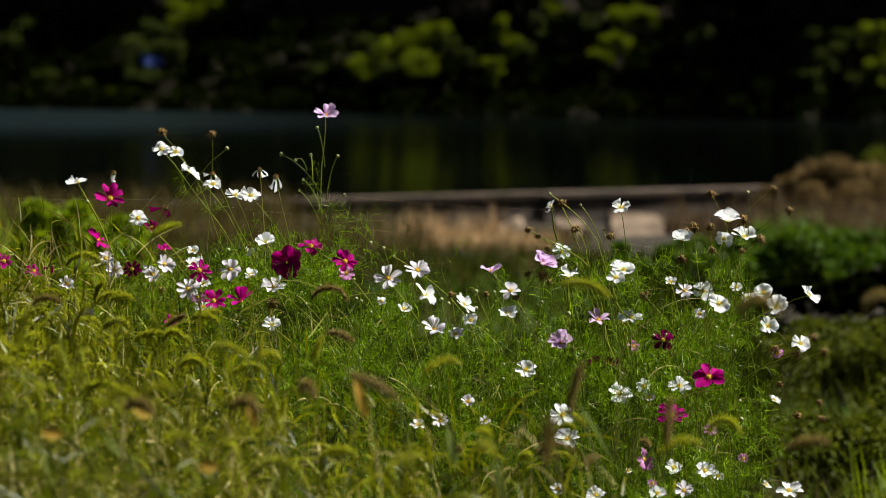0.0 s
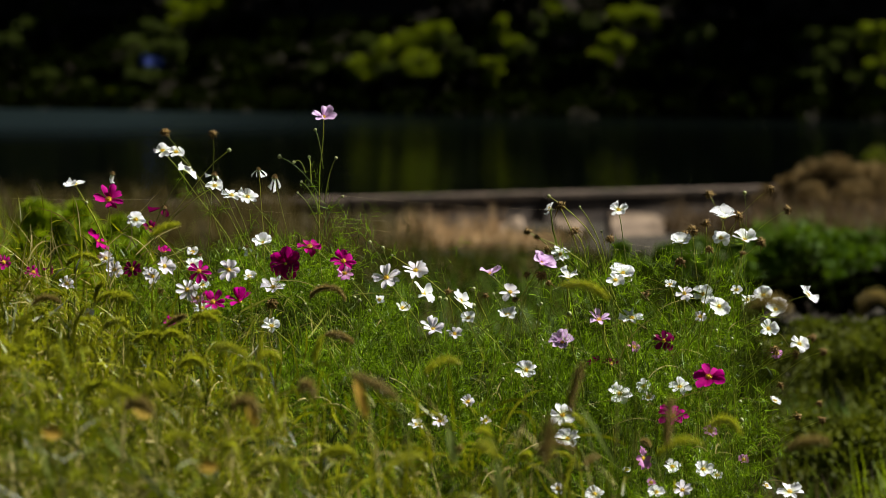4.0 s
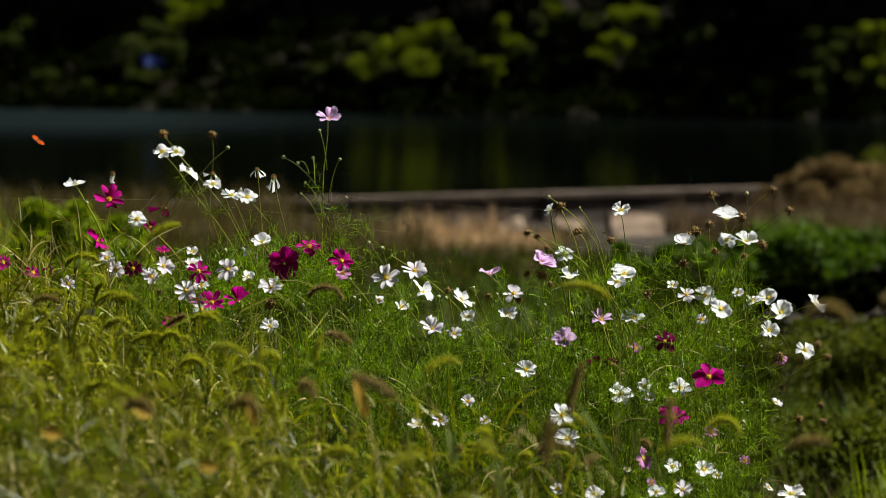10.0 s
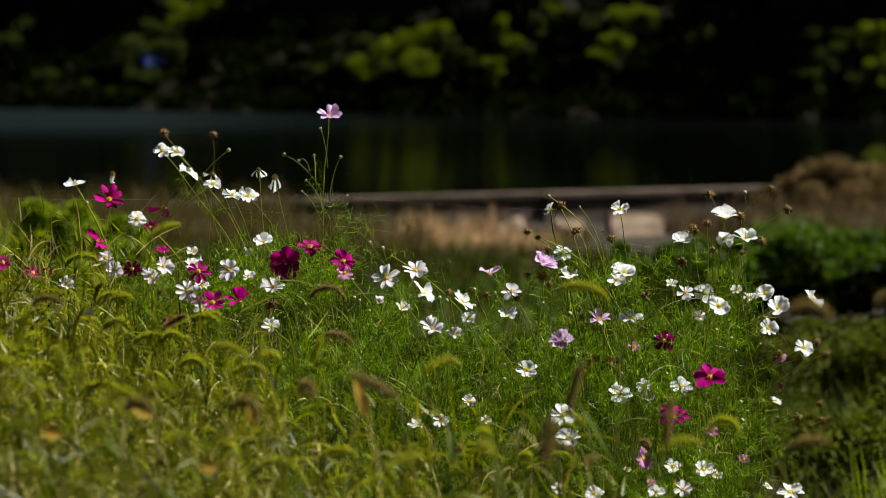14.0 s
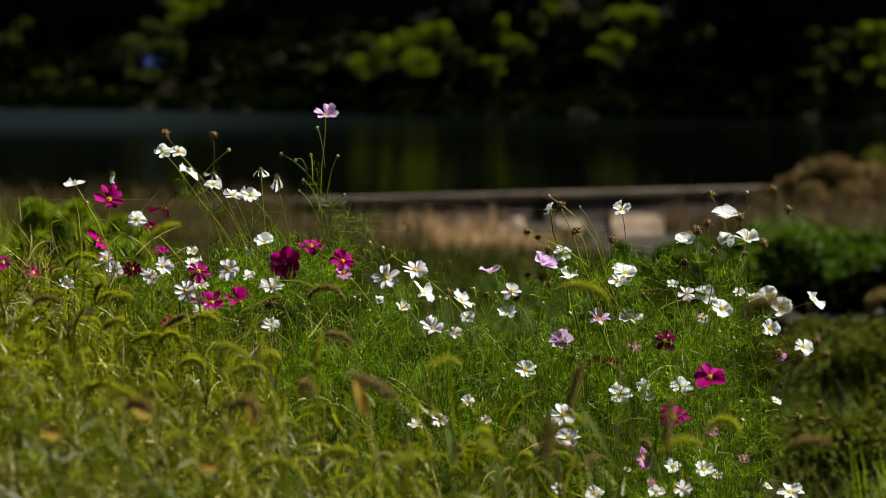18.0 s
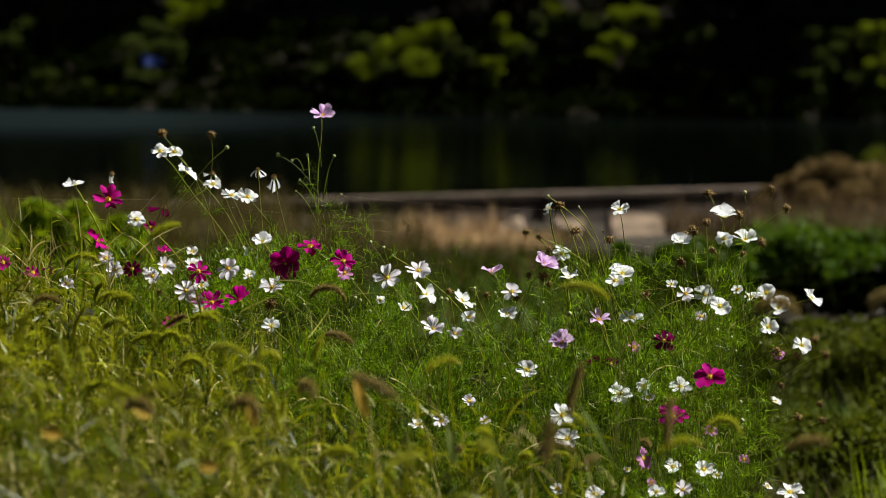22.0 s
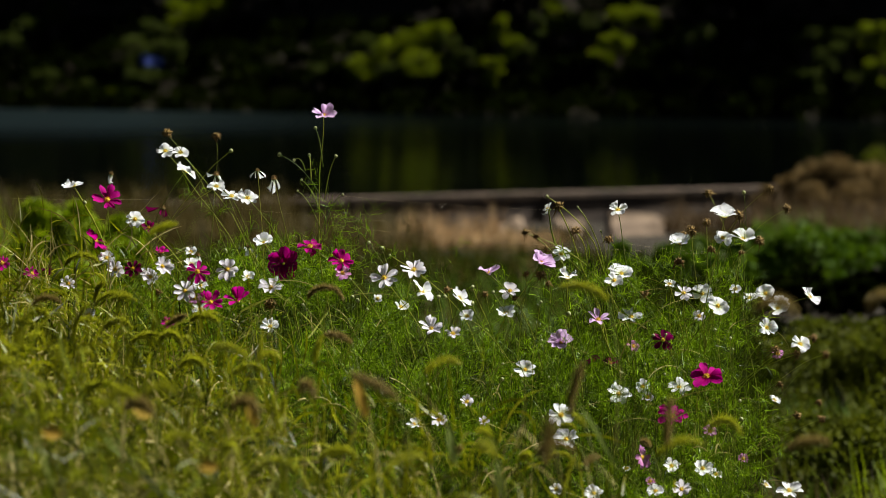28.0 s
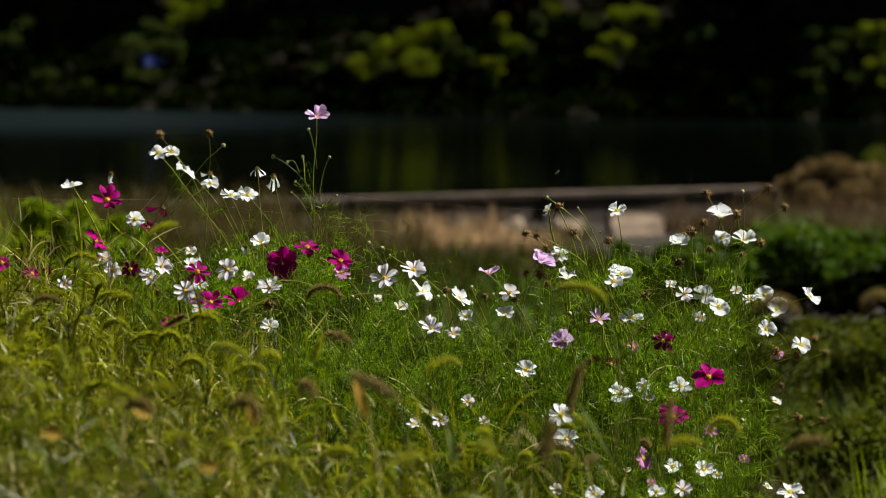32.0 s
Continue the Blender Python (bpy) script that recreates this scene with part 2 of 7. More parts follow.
def strips(roots, length, heading, lean, curl, width, segs=4, taper=1.6, roll=0.0):
    """Many curved, tapering blades at once, as one array of verts and quads. roll turns each blade about its own length."""
    n = len(roots)
    P = np.array(roots, dtype=float)
    flat = np.stack([-np.sin(heading), np.cos(heading), np.zeros(n)], 1)
    roll = np.zeros(n) + roll
    rows = []
    for k in range(segs + 1):
        s = k / segs
        th = lean + curl * (s + 0.5 / segs)
        c, d = np.cos(th), np.sin(th)
        up = np.stack([c * np.cos(heading), c * np.sin(heading), -d], 1)
        side = flat * np.cos(roll)[:, None] + up * np.sin(roll)[:, None]
        w = width * (1 - s ** taper) * (0.55 + 0.45 * min(1, 4 * s)) + width * 0.06
        rows.append(np.stack([P - side * (w / 2)[:, None], P + side * (w / 2)[:, None]], 1))
        P = P + np.stack([d * np.cos(heading), d * np.sin(heading), c], 1) * (length / segs)[:, None]
    V = np.stack(rows, 1).reshape(-1, 3)
    base = (np.arange(n) * (segs + 1) * 2)[:, None, None]
    k = (np.arange(segs) * 2)[None, :, None]
    F = (base + k + np.array([0, 1, 3, 2])[None, None, :]).reshape(-1, 4)
    return V, F


def stack(*pieces):
    V, F, o = [], [], 0
    for v, f in pieces:
        V.append(v), F.append(f + o)
        o += len(v)
    return np.concatenate(V), np.concatenate(F)


def smooth_step(a, b, x):
    t = np.clip((x - a) / (b - a), 0, 1)
    return t * t * (3 - 2 * t)


# ---------------- ground, water, wall ----------------
def shore_y(x):
    """The far waterline, which draws nearer towards the right."""
    return 97.0 - 0.47 * np.clip(x, -30, 30)


def ground_z(x, y):
    """Height of the bank: a level top with a rise to the left, a slope to the river wall, the river bed and the steep far bank."""
    z = np.interp(y, [-60, 0, 10.5, 13, 16, 20, 30, 44, 52, 54, 70], [1.2, 1.5, 1.55, 1.3, 1.05, 0.95, 0.72, 0.3, 0.1, -1.5, -1.5])
    rise = 0.22 * (1 - smooth_step(-0.75, 0.35, x)) * (1 - smooth_step(10, 13, y)) * smooth_step(-4, 3, y)
    drop = -0.12 * smooth_step(0.6, 1.6, x) * (1 - smooth_step(14, 18, y)) * smooth_step(-4, 3, y)
    lumps = 0.02 * np.sin(x * 3.1 + y * 1.7) * np.cos(y * 2.3 - x) * (1 - smooth_step(44, 52, y))
    far = np.interp(y - shore_y(x), [-6, 0, 2, 8, 40, 300, 3000], [-1.5, -0.06, 1.0, 4.2, 15, 60, 60])
    return np.where(y > 70, far, z + rise + drop + lumps)


def ground():
    xs = np.unique(np.concatenate([np.linspace(-2.4, 2.4, 49), np.linspace(-12, 12, 49), np.geomspace(13, 3000, 14), -np.geomspace(13, 3000, 14)]))
    ys = np.unique(np.concatenate([np.linspace(0, 14, 71), np.linspace(14.4, 60, 90), np.linspace(61, 145, 85), np.geomspace(150, 3000, 14), -np.geomspace(1, 3000, 16)]))
    X, Y = np.meshgrid(xs, ys)
    V = np.stack([X, Y, ground_z(X, Y)], -1).reshape(-1, 3)
    w = len(xs)
    i = np.arange(len(ys) - 1)[:, None] * w + np.arange(w - 1)[None, :]
    F = np.stack([i, i + 1, i + 1 + w, i + w], -1).reshape(-1, 4)
    tagged(new("ground", mesh_of("ground", V, F, [EARTH])), "brown soil bank with litter sloping to the river", "ground", kind="structure")


ground()

V, F = [(-300, 51.0, 0), (300, 51.0, 0), (300, 118, 0), (-300, 118, 0)], [(0, 1, 2, 3)]
tagged(new("water", mesh_of("water", V, F, [WATER])), "dark still river water with faint ripples", "water", kind="structure")


def box(cx, cy, cz, sx, sy, sz, bevel=0.02, seed=0, rough=0.0):
    bm = bmesh.new()
    bmesh.ops.create_cube(bm, size=1)
    bmesh.ops.scale(bm, vec=(sx, sy, sz), verts=bm.verts)
    bmesh.ops.bevel(bm, geom=bm.edges[:], offset=bevel, segments=2, affect="EDGES", profile=0.6)
    rnd = random.Random(seed)
    for v in bm.verts:
        v.co += Vector((rnd.uniform(-1, 1), rnd.uniform(-1, 1), rnd.uniform(-1, 1))) * rough
    bmesh.ops.translate(bm, vec=(cx, cy, cz), verts=bm.verts)
    return bm


def to_mesh(bm, name, mat):
    me = bpy.data.meshes.new(name)
    bm.to_mesh(me)
    bm.free()
    me.materials.append(mat)
    return me


def river_wall():
    """A low concrete river wall, cast in lengths, that runs slightly away from the viewer."""
    wall = tagged(new("river_wall"), "low weathered concrete wall along the river edge", "wall", kind="structure")
    turn = math.atan2(51.4 - 48.6, 4.25 + 1.07)
    length, k = 2.6, 0
    block = [to_mesh(box(0, 0, 0, length - 0.012, 0.26, 0.75, 0.035, s, 0.006), "wall_length", CONCRETE) for s in range(3)]
    cap = [to_mesh(box(0, 0, 0, length - 0.014, 0.32, 0.08, 0.02, s, 0.004), "coping", COPING) for s in range(3)]
    for i in range(-7, 9):
        s = (i + 0.3) * length
        x, y = 1.6 + s * math.cos(turn), 50.0 + 0.5 + s * math.sin(turn) * 0.98
        part("wall_length", block[i % 3], wall, m=pose(x, y, 0.06, 0, 0, math.degrees(turn)))
        part("coping", cap[i % 3], wall, m=pose(x, y, 0.48, 0, 0, math.degrees(turn)))
    slab = tagged(new("apron"), "pale sloping concrete slabs before the river wall", "pavement", kind="structure")
    for i, (x, z, wide, roll) in enumerate(((0.60, 0.20, 0.26, 24), (0.82, 0.21, 0.30, -20), (1.42, 0.22, 0.30, 5), (2.13, 0.25, 0.62, 4), (2.66, 0.17, 0.34, 9))):
        part("slab", to_mesh(box(0, 0, 0, wide, 0.8, 0.14, 0.05, i, 0.04), "slab", APRON), slab, m=pose(x, 46.0 + 0.1 * i, z, 20, roll, 6))


river_wall()


# ---------------- far bank ----------------
def leaf_cloud(n, centres, radii, size, seed, flat=0.75):
    """Small leaf quads scattered through overlapping clumps, thinner to the rim."""
    r = np.random.default_rng(seed)
    c = np.array(centres)
    pick = r.integers(0, len(c), n)
    d = r.normal(size=(n, 3))
    d /= np.linalg.norm(d, axis=1)[:, None]
    rad = np.array(radii)[pick] * r.uniform(0.25, 1.0, n) ** 0.55
    P = c[pick] + d * rad[:, None] * np.array([1, 1, flat])
    a = r.normal(size=(n, 3))
    a /= np.linalg.norm(a, axis=1)[:, None]
    b = np.cross(a, r.normal(size=(n, 3)))
    b /= np.linalg.norm(b, axis=1)[:, None]
    s = (size * r.uniform(0.6, 1.3, n))[:, None]
    V = np.stack([P - a * s, P - b * s * 0.5 + a * s * 0.1, P + a * s, P + b * s * 0.5 + a * s * 0.1], 1).reshape(-1, 3)
    F = np.arange(n * 4).reshape(-1, 4)
    return V, F


def shrub(x, y, wide, high, mat, seed, n=2600, size=0.06, label="", base=None, name="shrub", span=(0.35, 0.86)):
    rnd = random.Random(seed)
    z = float(ground_z(np.array(x), np.array(y))) if base is None else base
    root = tagged(new(name), label or "leafy shrub on the far river bank", "shrub")
    root.matrix_basis = pose(x, y, z - 0.02)
    centres, radii, limbs = [], [], []
    for k in range(15):
        a, q = rnd.uniform(0, 6.28), rnd.uniform(0.1, 1.0) ** 0.6
        c = Vector((math.cos(a) * wide * 0.42 * q, math.sin(a) * wide * 0.36 * q, high * rnd.uniform(*span)))
        centres.append(c), radii.append(min(wide, high) * rnd.uniform(0.10, 0.30))
        limbs.append(tube(bend((rnd.uniform(-0.04, 0.04) * wide, 0, 0), c, (0, 0, 0.05 * high), 4), [0.02 * high, 0.015 * high, 0.011 * high, 0.008 * high, 0.004 * high]))
    if name == "weed_clump":
        for v, f in limbs:
            part("stem", mesh_of("weed_stem", v, f, [BARK]), root)
    else:
        part("stem", mesh_of("shrub_stems", *join(*limbs), [BARK]), root)
    part("crown", mesh_of("shrub_crown", *leaf_cloud(n, centres, radii, size, seed), [mat], False), root)
    return root


def tree(x, y, high, mat, seed, lean=0.0, low=0.35, n=9000, size=0.16):
    rnd = random.Random(seed)
    z = float(ground_z(np.array(x), np.array(y)))
    root = tagged(new("tree"), "tall broadleaf tree on the far bank, foliage coloured as shade", "tree", "trees of the far bank")
    root.matrix_basis = pose(x, y, z - 0.05)
    top = Vector((lean, -0.04 * high, high * 0.92))
    trunk = bend((0, 0, 0), top, (rnd.uniform(-0.4, 0.4), rnd.uniform(-0.3, 0.3), 0), 8)
    part("trunk", mesh_of("trunk", *tube(trunk, [high * 0.022 * (1 - 0.10 * k) for k in range(9)], 8), [BARK]), root)
    centres, radii, limbs = [], [], []
    for k in range(22):
        s = rnd.uniform(low, 1.0)
        p = trunk[min(8, int(s * 8))]
        a, reach = rnd.uniform(0, 6.28), high * rnd.uniform(0.12, 0.30) * (1.25 - 0.6 * s)
        c = p + Vector((math.cos(a) * reach, math.sin(a) * reach, rnd.uniform(-0.02, 0.07) * high))
        centres.append(c), radii.append(high * rnd.uniform(0.07, 0.13))
        limbs.append(tube(bend(p, c, (0, 0, 0.02 * high), 3), [high * 0.008, high * 0.006, high * 0.004, high * 0.002]))
    for v, f in limbs:
        part("limb", mesh_of("limb", v, f, [BARK]), root)
    part("crown", mesh_of("crown", *leaf_cloud(n, centres, radii, size, seed), [mat], False), root)


def far_bank():
    rnd = random.Random(5)
    for k in range(13):
        x = -21 + 3.6 * k + rnd.uniform(-0.8, 0.8)
        tree(x, float(shore_y(x)) + 9 + rnd.uniform(0, 3), rnd.uniform(9, 13) * (0.55 if k in (4, 6, 7, 8, 9, 11) else 1.0), WOOD_SHADE, 40 + k, rnd.uniform(-0.8, 0.8), 0.12)
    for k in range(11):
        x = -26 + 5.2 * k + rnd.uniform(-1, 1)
        tree(x, float(shore_y(x)) + 18 + rnd.uniform(0, 6), rnd.uniform(13, 18), WOOD_SHADE, 80 + k, rnd.uniform(-1, 1), 0.1)
    # dark growth down to the water's edge, its shade put into the leaf colour
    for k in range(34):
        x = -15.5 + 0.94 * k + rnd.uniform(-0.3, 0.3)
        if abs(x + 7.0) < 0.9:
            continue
        shrub(x, float(shore_y(x)) + rnd.uniform(0.3, 1.6), rnd.uniform(1.3, 2.0), rnd.uniform(0.4, 0.9), WOOD_SHADE, 200 + k, 2200, 0.07, "shrub at the far water's edge, coloured dark as shade")
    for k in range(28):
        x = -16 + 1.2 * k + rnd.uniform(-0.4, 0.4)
        shrub(x, float(shore_y(x)) + rnd.uniform(3.4, 5.5), rnd.uniform(2.2, 3.2), rnd.uniform(1.6, 2.6) * (0.4 if 3.8 < x < 7.2 or abs(x + 4.8) < 0.7 or abs(x - 12) < 0.8 else 1.0), WOOD_SHADE, 240 + k, 2600, 0.09, "shrub under the far trees, coloured dark as shade")
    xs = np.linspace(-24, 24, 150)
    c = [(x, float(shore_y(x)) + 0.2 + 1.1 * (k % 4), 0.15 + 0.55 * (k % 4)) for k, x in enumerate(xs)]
    tagged(new("undergrowth", mesh_of("undergrowth", *leaf_cloud(80000, c, [0.8] * len(c), 0.10, 19, 0.6), [WOOD_SHADE], False)), "leafy undergrowth covering the far bank, coloured dark as shade", "undergrowth", kind="stuff")
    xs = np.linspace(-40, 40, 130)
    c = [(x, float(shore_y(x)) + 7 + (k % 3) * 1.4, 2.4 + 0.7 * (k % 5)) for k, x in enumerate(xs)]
    tagged(new("woodland_thicket", mesh_of("woodland_thicket", *leaf_cloud(50000, c, [2.0] * len(c), 0.14, 9, 0.9), [WOOD_SHADE], False)), "dense woodland thicket behind the far shore, coloured dark as shade", "woodland", kind="stuff")


far_bank()


def sun_coloured_shrubs():
    """Far-bank bushes, sunlight put into their lighter leaf colours: place along the shore, way up the bank, width, and
    the top and foot of the crown above the water.
    """
    kinds = {"L": (WOOD_LIT, "yellow-green bush on the far river bank, sunlight in its colour"), "G": (WOOD_GREY, "pale grey-green bush on the far river bank")}
    rows = ((-6.2, 2.8, 1.2, 2.7, 2.0, "L"), (-5.5, 3.1, 0.8, 2.8, 2.2, "L"), (-6.8, 2.1, 0.9, 2.2, 1.7, "G"), (-7.2, 1.3, 0.9, 1.9, 1.3, "G"), (-7.6, 0.8, 0.5, 1.5, 1.0, "G"),
            (-6.6, 1.4, 0.7, 1.7, 1.3, "G"), (-7.2, 0.5, 0.7, 1.0, 0.7, "G"), (-7.9, 0.5, 0.8, 0.7, 0.3, "L"), (-8.4, 0.5, 0.7, 0.5, 0.1, "G"), (-8.8, 0.5, 0.7, 0.2, 0.1, "G"),
            (-9.6, 0.5, 0.6, 1.0, 0.5, "G"), (-10.6, 1.5, 0.7, 1.9, 1.4, "G"), (-10.2, 2.2, 0.8, 2.3, 1.7, "G"), (-9.6, 2.8, 0.7, 2.6, 2.1, "G"), (-3.0, 0.5, 0.5, 1.2, 0.6, "G"),
            (-1.9, 0.5, 0.7, 1.4, 0.7, "L"), (-1.2, 1.1, 0.8, 1.8, 1.2, "L"), (-0.7, 1.6, 0.8, 2.0, 1.5, "L"),
            (-0.2, 1.8, 0.7, 2.2, 1.5, "L"), (-0.5, 0.7, 1.0, 1.5, 0.9, "L"), (-1.9, 1.5, 0.7, 2.0, 1.4, "G"), (-1.2, 0.5, 0.7, 1.3, 0.8, "G"), (0.1, 1.3, 0.4, 1.9, 1.3, "G"),
            (1.3, 2.0, 0.5, 2.4, 1.7, "L"), (1.6, 1.4, 0.5, 1.9, 1.3, "L"), (1.2, 0.5, 0.5, 1.4, 0.6, "L"), (0.7, 0.7, 0.5, 1.6, 0.9, "G"), (1.9, 1.0, 0.4, 1.7, 1.1, "G"),
            (2.6, 2.5, 0.3, 2.7, 1.9, "L"), (2.2, 2.1, 0.3, 2.4, 1.7, "G"), (3.0, 2.4, 0.4, 2.5, 1.9, "G"), (4.3, 2.7, 0.8, 2.6, 2.0, "L"), (4.7, 2.6, 0.6, 2.5, 2.0, "L"),
            (4.0, 1.7, 0.8, 2.0, 1.5, "L"), (3.6, 1.1, 0.5, 1.6, 1.2, "L"), (3.4, 2.3, 0.5, 2.4, 1.8, "G"), (5.7, 2.0, 0.8, 2.1, 1.7, "G"), (8.2, 1.7, 0.7, 2.1, 1.5, "G"),
            (8.6, 1.0, 0.7, 1.8, 1.1, "G"), (8.2, 0.5, 0.7, 1.2, 0.7, "G"), (9.1, 1.9, 0.6, 2.2, 1.6, "G"), (9.6, 1.7, 0.6, 2.3, 1.5, "L"), (9.6, 0.5, 0.5, 1.7, 0.6, "L"),
            (9.2, 0.5, 0.6, 1.1, 0.5, "G"), (7.8, 0.5, 0.5, 0.4, 0.1, "G"))
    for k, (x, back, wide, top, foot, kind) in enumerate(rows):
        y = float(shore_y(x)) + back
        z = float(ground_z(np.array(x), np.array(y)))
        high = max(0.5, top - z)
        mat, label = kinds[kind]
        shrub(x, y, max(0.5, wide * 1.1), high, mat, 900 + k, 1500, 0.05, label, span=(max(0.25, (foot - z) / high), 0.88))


sun_coloured_shrubs()


def blue_tarpaulin():
    bm = box(0, 0, 0, 0.50, 0.36, 0.26, 0.08, 4, 0.03)
    bmesh.ops.subdivide_edges(bm, edges=bm.edges[:], cuts=1)
    for v in bm.verts:
        v.co += Vector((0, 0, 0.05 * noise.noise(v.co * 9)))
    ob = tagged(new("tarpaulin_bundle", to_mesh(bm, "tarpaulin", TARP)), "crumpled blue plastic tarpaulin bundle on the far bank", "tarpaulin")
    ob.matrix_basis = pose(-7.0, float(shore_y(-7.0)) + 1.0, 1.12, 0, 8, 20)


blue_tarpaulin()


# ---------------- the river bank between the flowers and the wall ----------------
def tufts(name, label, category, spots, mat, seed, blades, long, lean=0.5, width=0.012, segs=3):
    r = np.random.default_rng(seed)
    P = []
    for x, y, wx, wy in spots:
        n = int(blades * wx * wy)
        q = np.stack([x + r.uniform(-wx, wx, n) / 2, y + r.uniform(-wy, wy, n) / 2], 1)
        P.append(q)
    P = np.concatenate(P)
    n = len(P)
    roots = np.stack([P[:, 0], P[:, 1], ground_z(P[:, 0], P[:, 1]) - 0.01], 1)
    clump = 0.6 + 0.5 * np.sin(P[:, 0] * 2.7 + seed) * np.cos(P[:, 1] * 1.9)
    V, F = strips(roots, long * r.uniform(0.55, 1.15, n) * (0.7 + 0.3 * clump), r.uniform(0, 6.28, n), r.uniform(0, lean, n), r.uniform(0.1, 1.1, n), width * r.uniform(0.6, 1.3, n), segs)
    return tagged(new(name, mesh_of(name, V, F, [mat])), label, category, kind="stuff")


tufts("dry_grass", "dry brown grass on the bank before the wall", "grass", [(-4.2, 43, 8, 5)], DRY_GRASS, 11, 170, 0.48, 0.6, 0.02)
tufts("dry_grass", "short dry brown grass at the foot of the wall", "grass", [(0.0, 44.3, 2.9, 0.8), (3.1, 42.5, 1.2, 3.4), (1.25, 44.6, 0.6, 1.2), (-0.4, 44.6, 1.0, 1.2)], DRY_GRASS, 29, 170, 0.26, 0.6, 0.02)
tufts("dry_grass", "tall golden dry grass standing before the wall", "grass", [(-0.28, 42.2, 0.16, 0.6), (-0.05, 42.6, 0.16, 0.5), (0.29, 42.2, 0.14, 0.6), (0.50, 42.4, 0.12, 0.5), (0.02, 42.2, 0.10, 0.5)], GOLD_GRASS, 19, 700, 0.50, 0.35, 0.02)
tufts("dry_grass", "short golden dry grass before the wall", "grass", [(0.02, 42.3, 1.5, 1.6), (0.6, 42.0, 1.2, 1.4)], GOLD_GRASS, 28, 330, 0.27, 0.7, 0.02)
tufts("dry_grass", "tall dry brown grass at the river wall", "grass", [(5.2, 47.6, 1.7, 2.0)], BROWN_GRASS, 12, 520, 0.74, 1.1, 0.02)
tufts("dry_grass", "short brown grass close under the river wall", "grass", [(3.2, 46.4, 1.5, 0.8)], BROWN_GRASS, 41, 420, 0.62, 0.9, 0.02)
tufts("bank_grass", "olive-green weeds among the brown grass", "grass", [(4.4, 42.4, 2.2, 3.0)], MID_GREEN, 42, 170, 0.42, 0.9, 0.02)
for k, (x, y, w, h) in enumerate(((3.72, 47.3, 0.5, 0.62), (3.95, 47.4, 0.6, 0.74), (4.2, 47.4, 0.7, 0.88), (4.5, 47.3, 0.8, 0.93), (4.85, 47.4, 0.9, 0.94), (5.25, 47.4, 1.0, 0.94), (4.3, 46.8, 0.8, 0.62), (4.75, 46.7, 0.8, 0.66))):
    shrub(x, y, w, h, WITHERED, 430 + k, 4200, 0.026, "rounded clump of withered brown weeds at the river wall", name="weed_clump")
for k, (x, h) in enumerate(((5.0, 1.06), (5.4, 1.1))):
    shrub(x, 47.8, 0.8, h, WEED, 440 + k, 2400, 0.035, "olive-green bushy weed behind the brown clumps", name="weed_clump")
tufts("dry_grass", "lower golden-brown grass at the foot of the wall", "grass", [(4.35, 47.4, 0.9, 1.8), (5.0, 43.4, 2.4, 4.0)], BROWN_GRASS, 16, 240, 0.6, 0.8, 0.02)
tufts("dry_grass", "tall brown weeds hiding the end of the wall", "grass", [(-4.6, 46, 6, 3)], DRY_GRASS, 17, 200, 0.72, 0.5, 0.02)
tufts("bank_grass", "short green grass on the sloping bank", "grass", [(-2.4, 27, 7.6, 8)], MID_GREEN, 13, 110, 0.3, 0.7, 0.02)
tufts("dry_grass", "low brown grass on the sloping bank", "grass", [(-2.4, 32, 7.6, 18)], DRY_GRASS, 18, 45, 0.3, 0.7, 0.02)
tufts("bank_grass", "dark green weeds on the slope behind the flowers", "grass", [(-0.3, 32.6, 4.6, 10)], SHADE_GREEN, 27, 200, 0.26, 0.7, 0.022)
tufts("bank_grass", "dark green weeds low on the slope", "grass", [(2.2, 22.0, 3.4, 7)], SHADE_GREEN, 15, 260, 0.17, 0.7, 0.022)
tufts("bank_grass", "green weeds on the near slope", "grass", [(1.0, 16.5, 4.6, 8)], MID_GREEN, 14, 260, 0.25, 0.8, 0.014)

tufts("dry_grass", "brown withered weeds on the near slope", "grass", [(1.2, 14.0, 0.7, 2.4)], BROWN_GRASS, 35, 420, 0.30, 0.9, 0.006)

tufts("bank_grass", "olive-green weeds and grass on the near slope", "grass", [(1.55, 16.2, 1.3, 4.4)], WEED, 37, 330, 0.38, 1.0, 0.010)

rb = random.Random(8)
for k in range(16):
    shrub(1.75 + 0.2 * k + rb.uniform(-0.1, 0.1), 30.5 + rb.uniform(-1.0, 1.6) + 0.15 * k, rb.uniform(0.9, 1.3), rb.uniform(0.38, 0.56), MID_GREEN, 300 + k, 1700, 0.035, "low leafy green bush on the bank slope")
# Two rows of near-black bushes stand in for the shade under the green ones.
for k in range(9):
    shrub(2.0 + 0.24 * k + rb.uniform(-0.1, 0.1), 27.3 + rb.uniform(-0.4, 0.6), rb.uniform(0.6, 0.9), rb.uniform(0.3, 0.42), WOOD_SHADE, 370 + k, 1500, 0.04, "near-black bush standing in for shade on the slope")
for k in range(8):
    shrub(1.9 + 0.26 * k + rb.uniform(-0.1, 0.1), 25.3 + rb.uniform(-0.3, 0.3), rb.uniform(0.5, 0.7), rb.uniform(0.16, 0.24), WOOD_SHADE, 390 + k, 1200, 0.035, "near-black bush standing in for shade on the slope")
for k in range(11):
    shrub(1.3 + 0.1 * k + rb.uniform(-0.06, 0.06), (19.0 if k % 2 else 15.6) + rb.uniform(-1.0, 1.4), rb.uniform(0.5, 0.7), rb.uniform(0.36, 0.62), WEED, 330 + k, 5200, 0.016, "leafy olive-green weed on the bank slope", name="weed_clump")
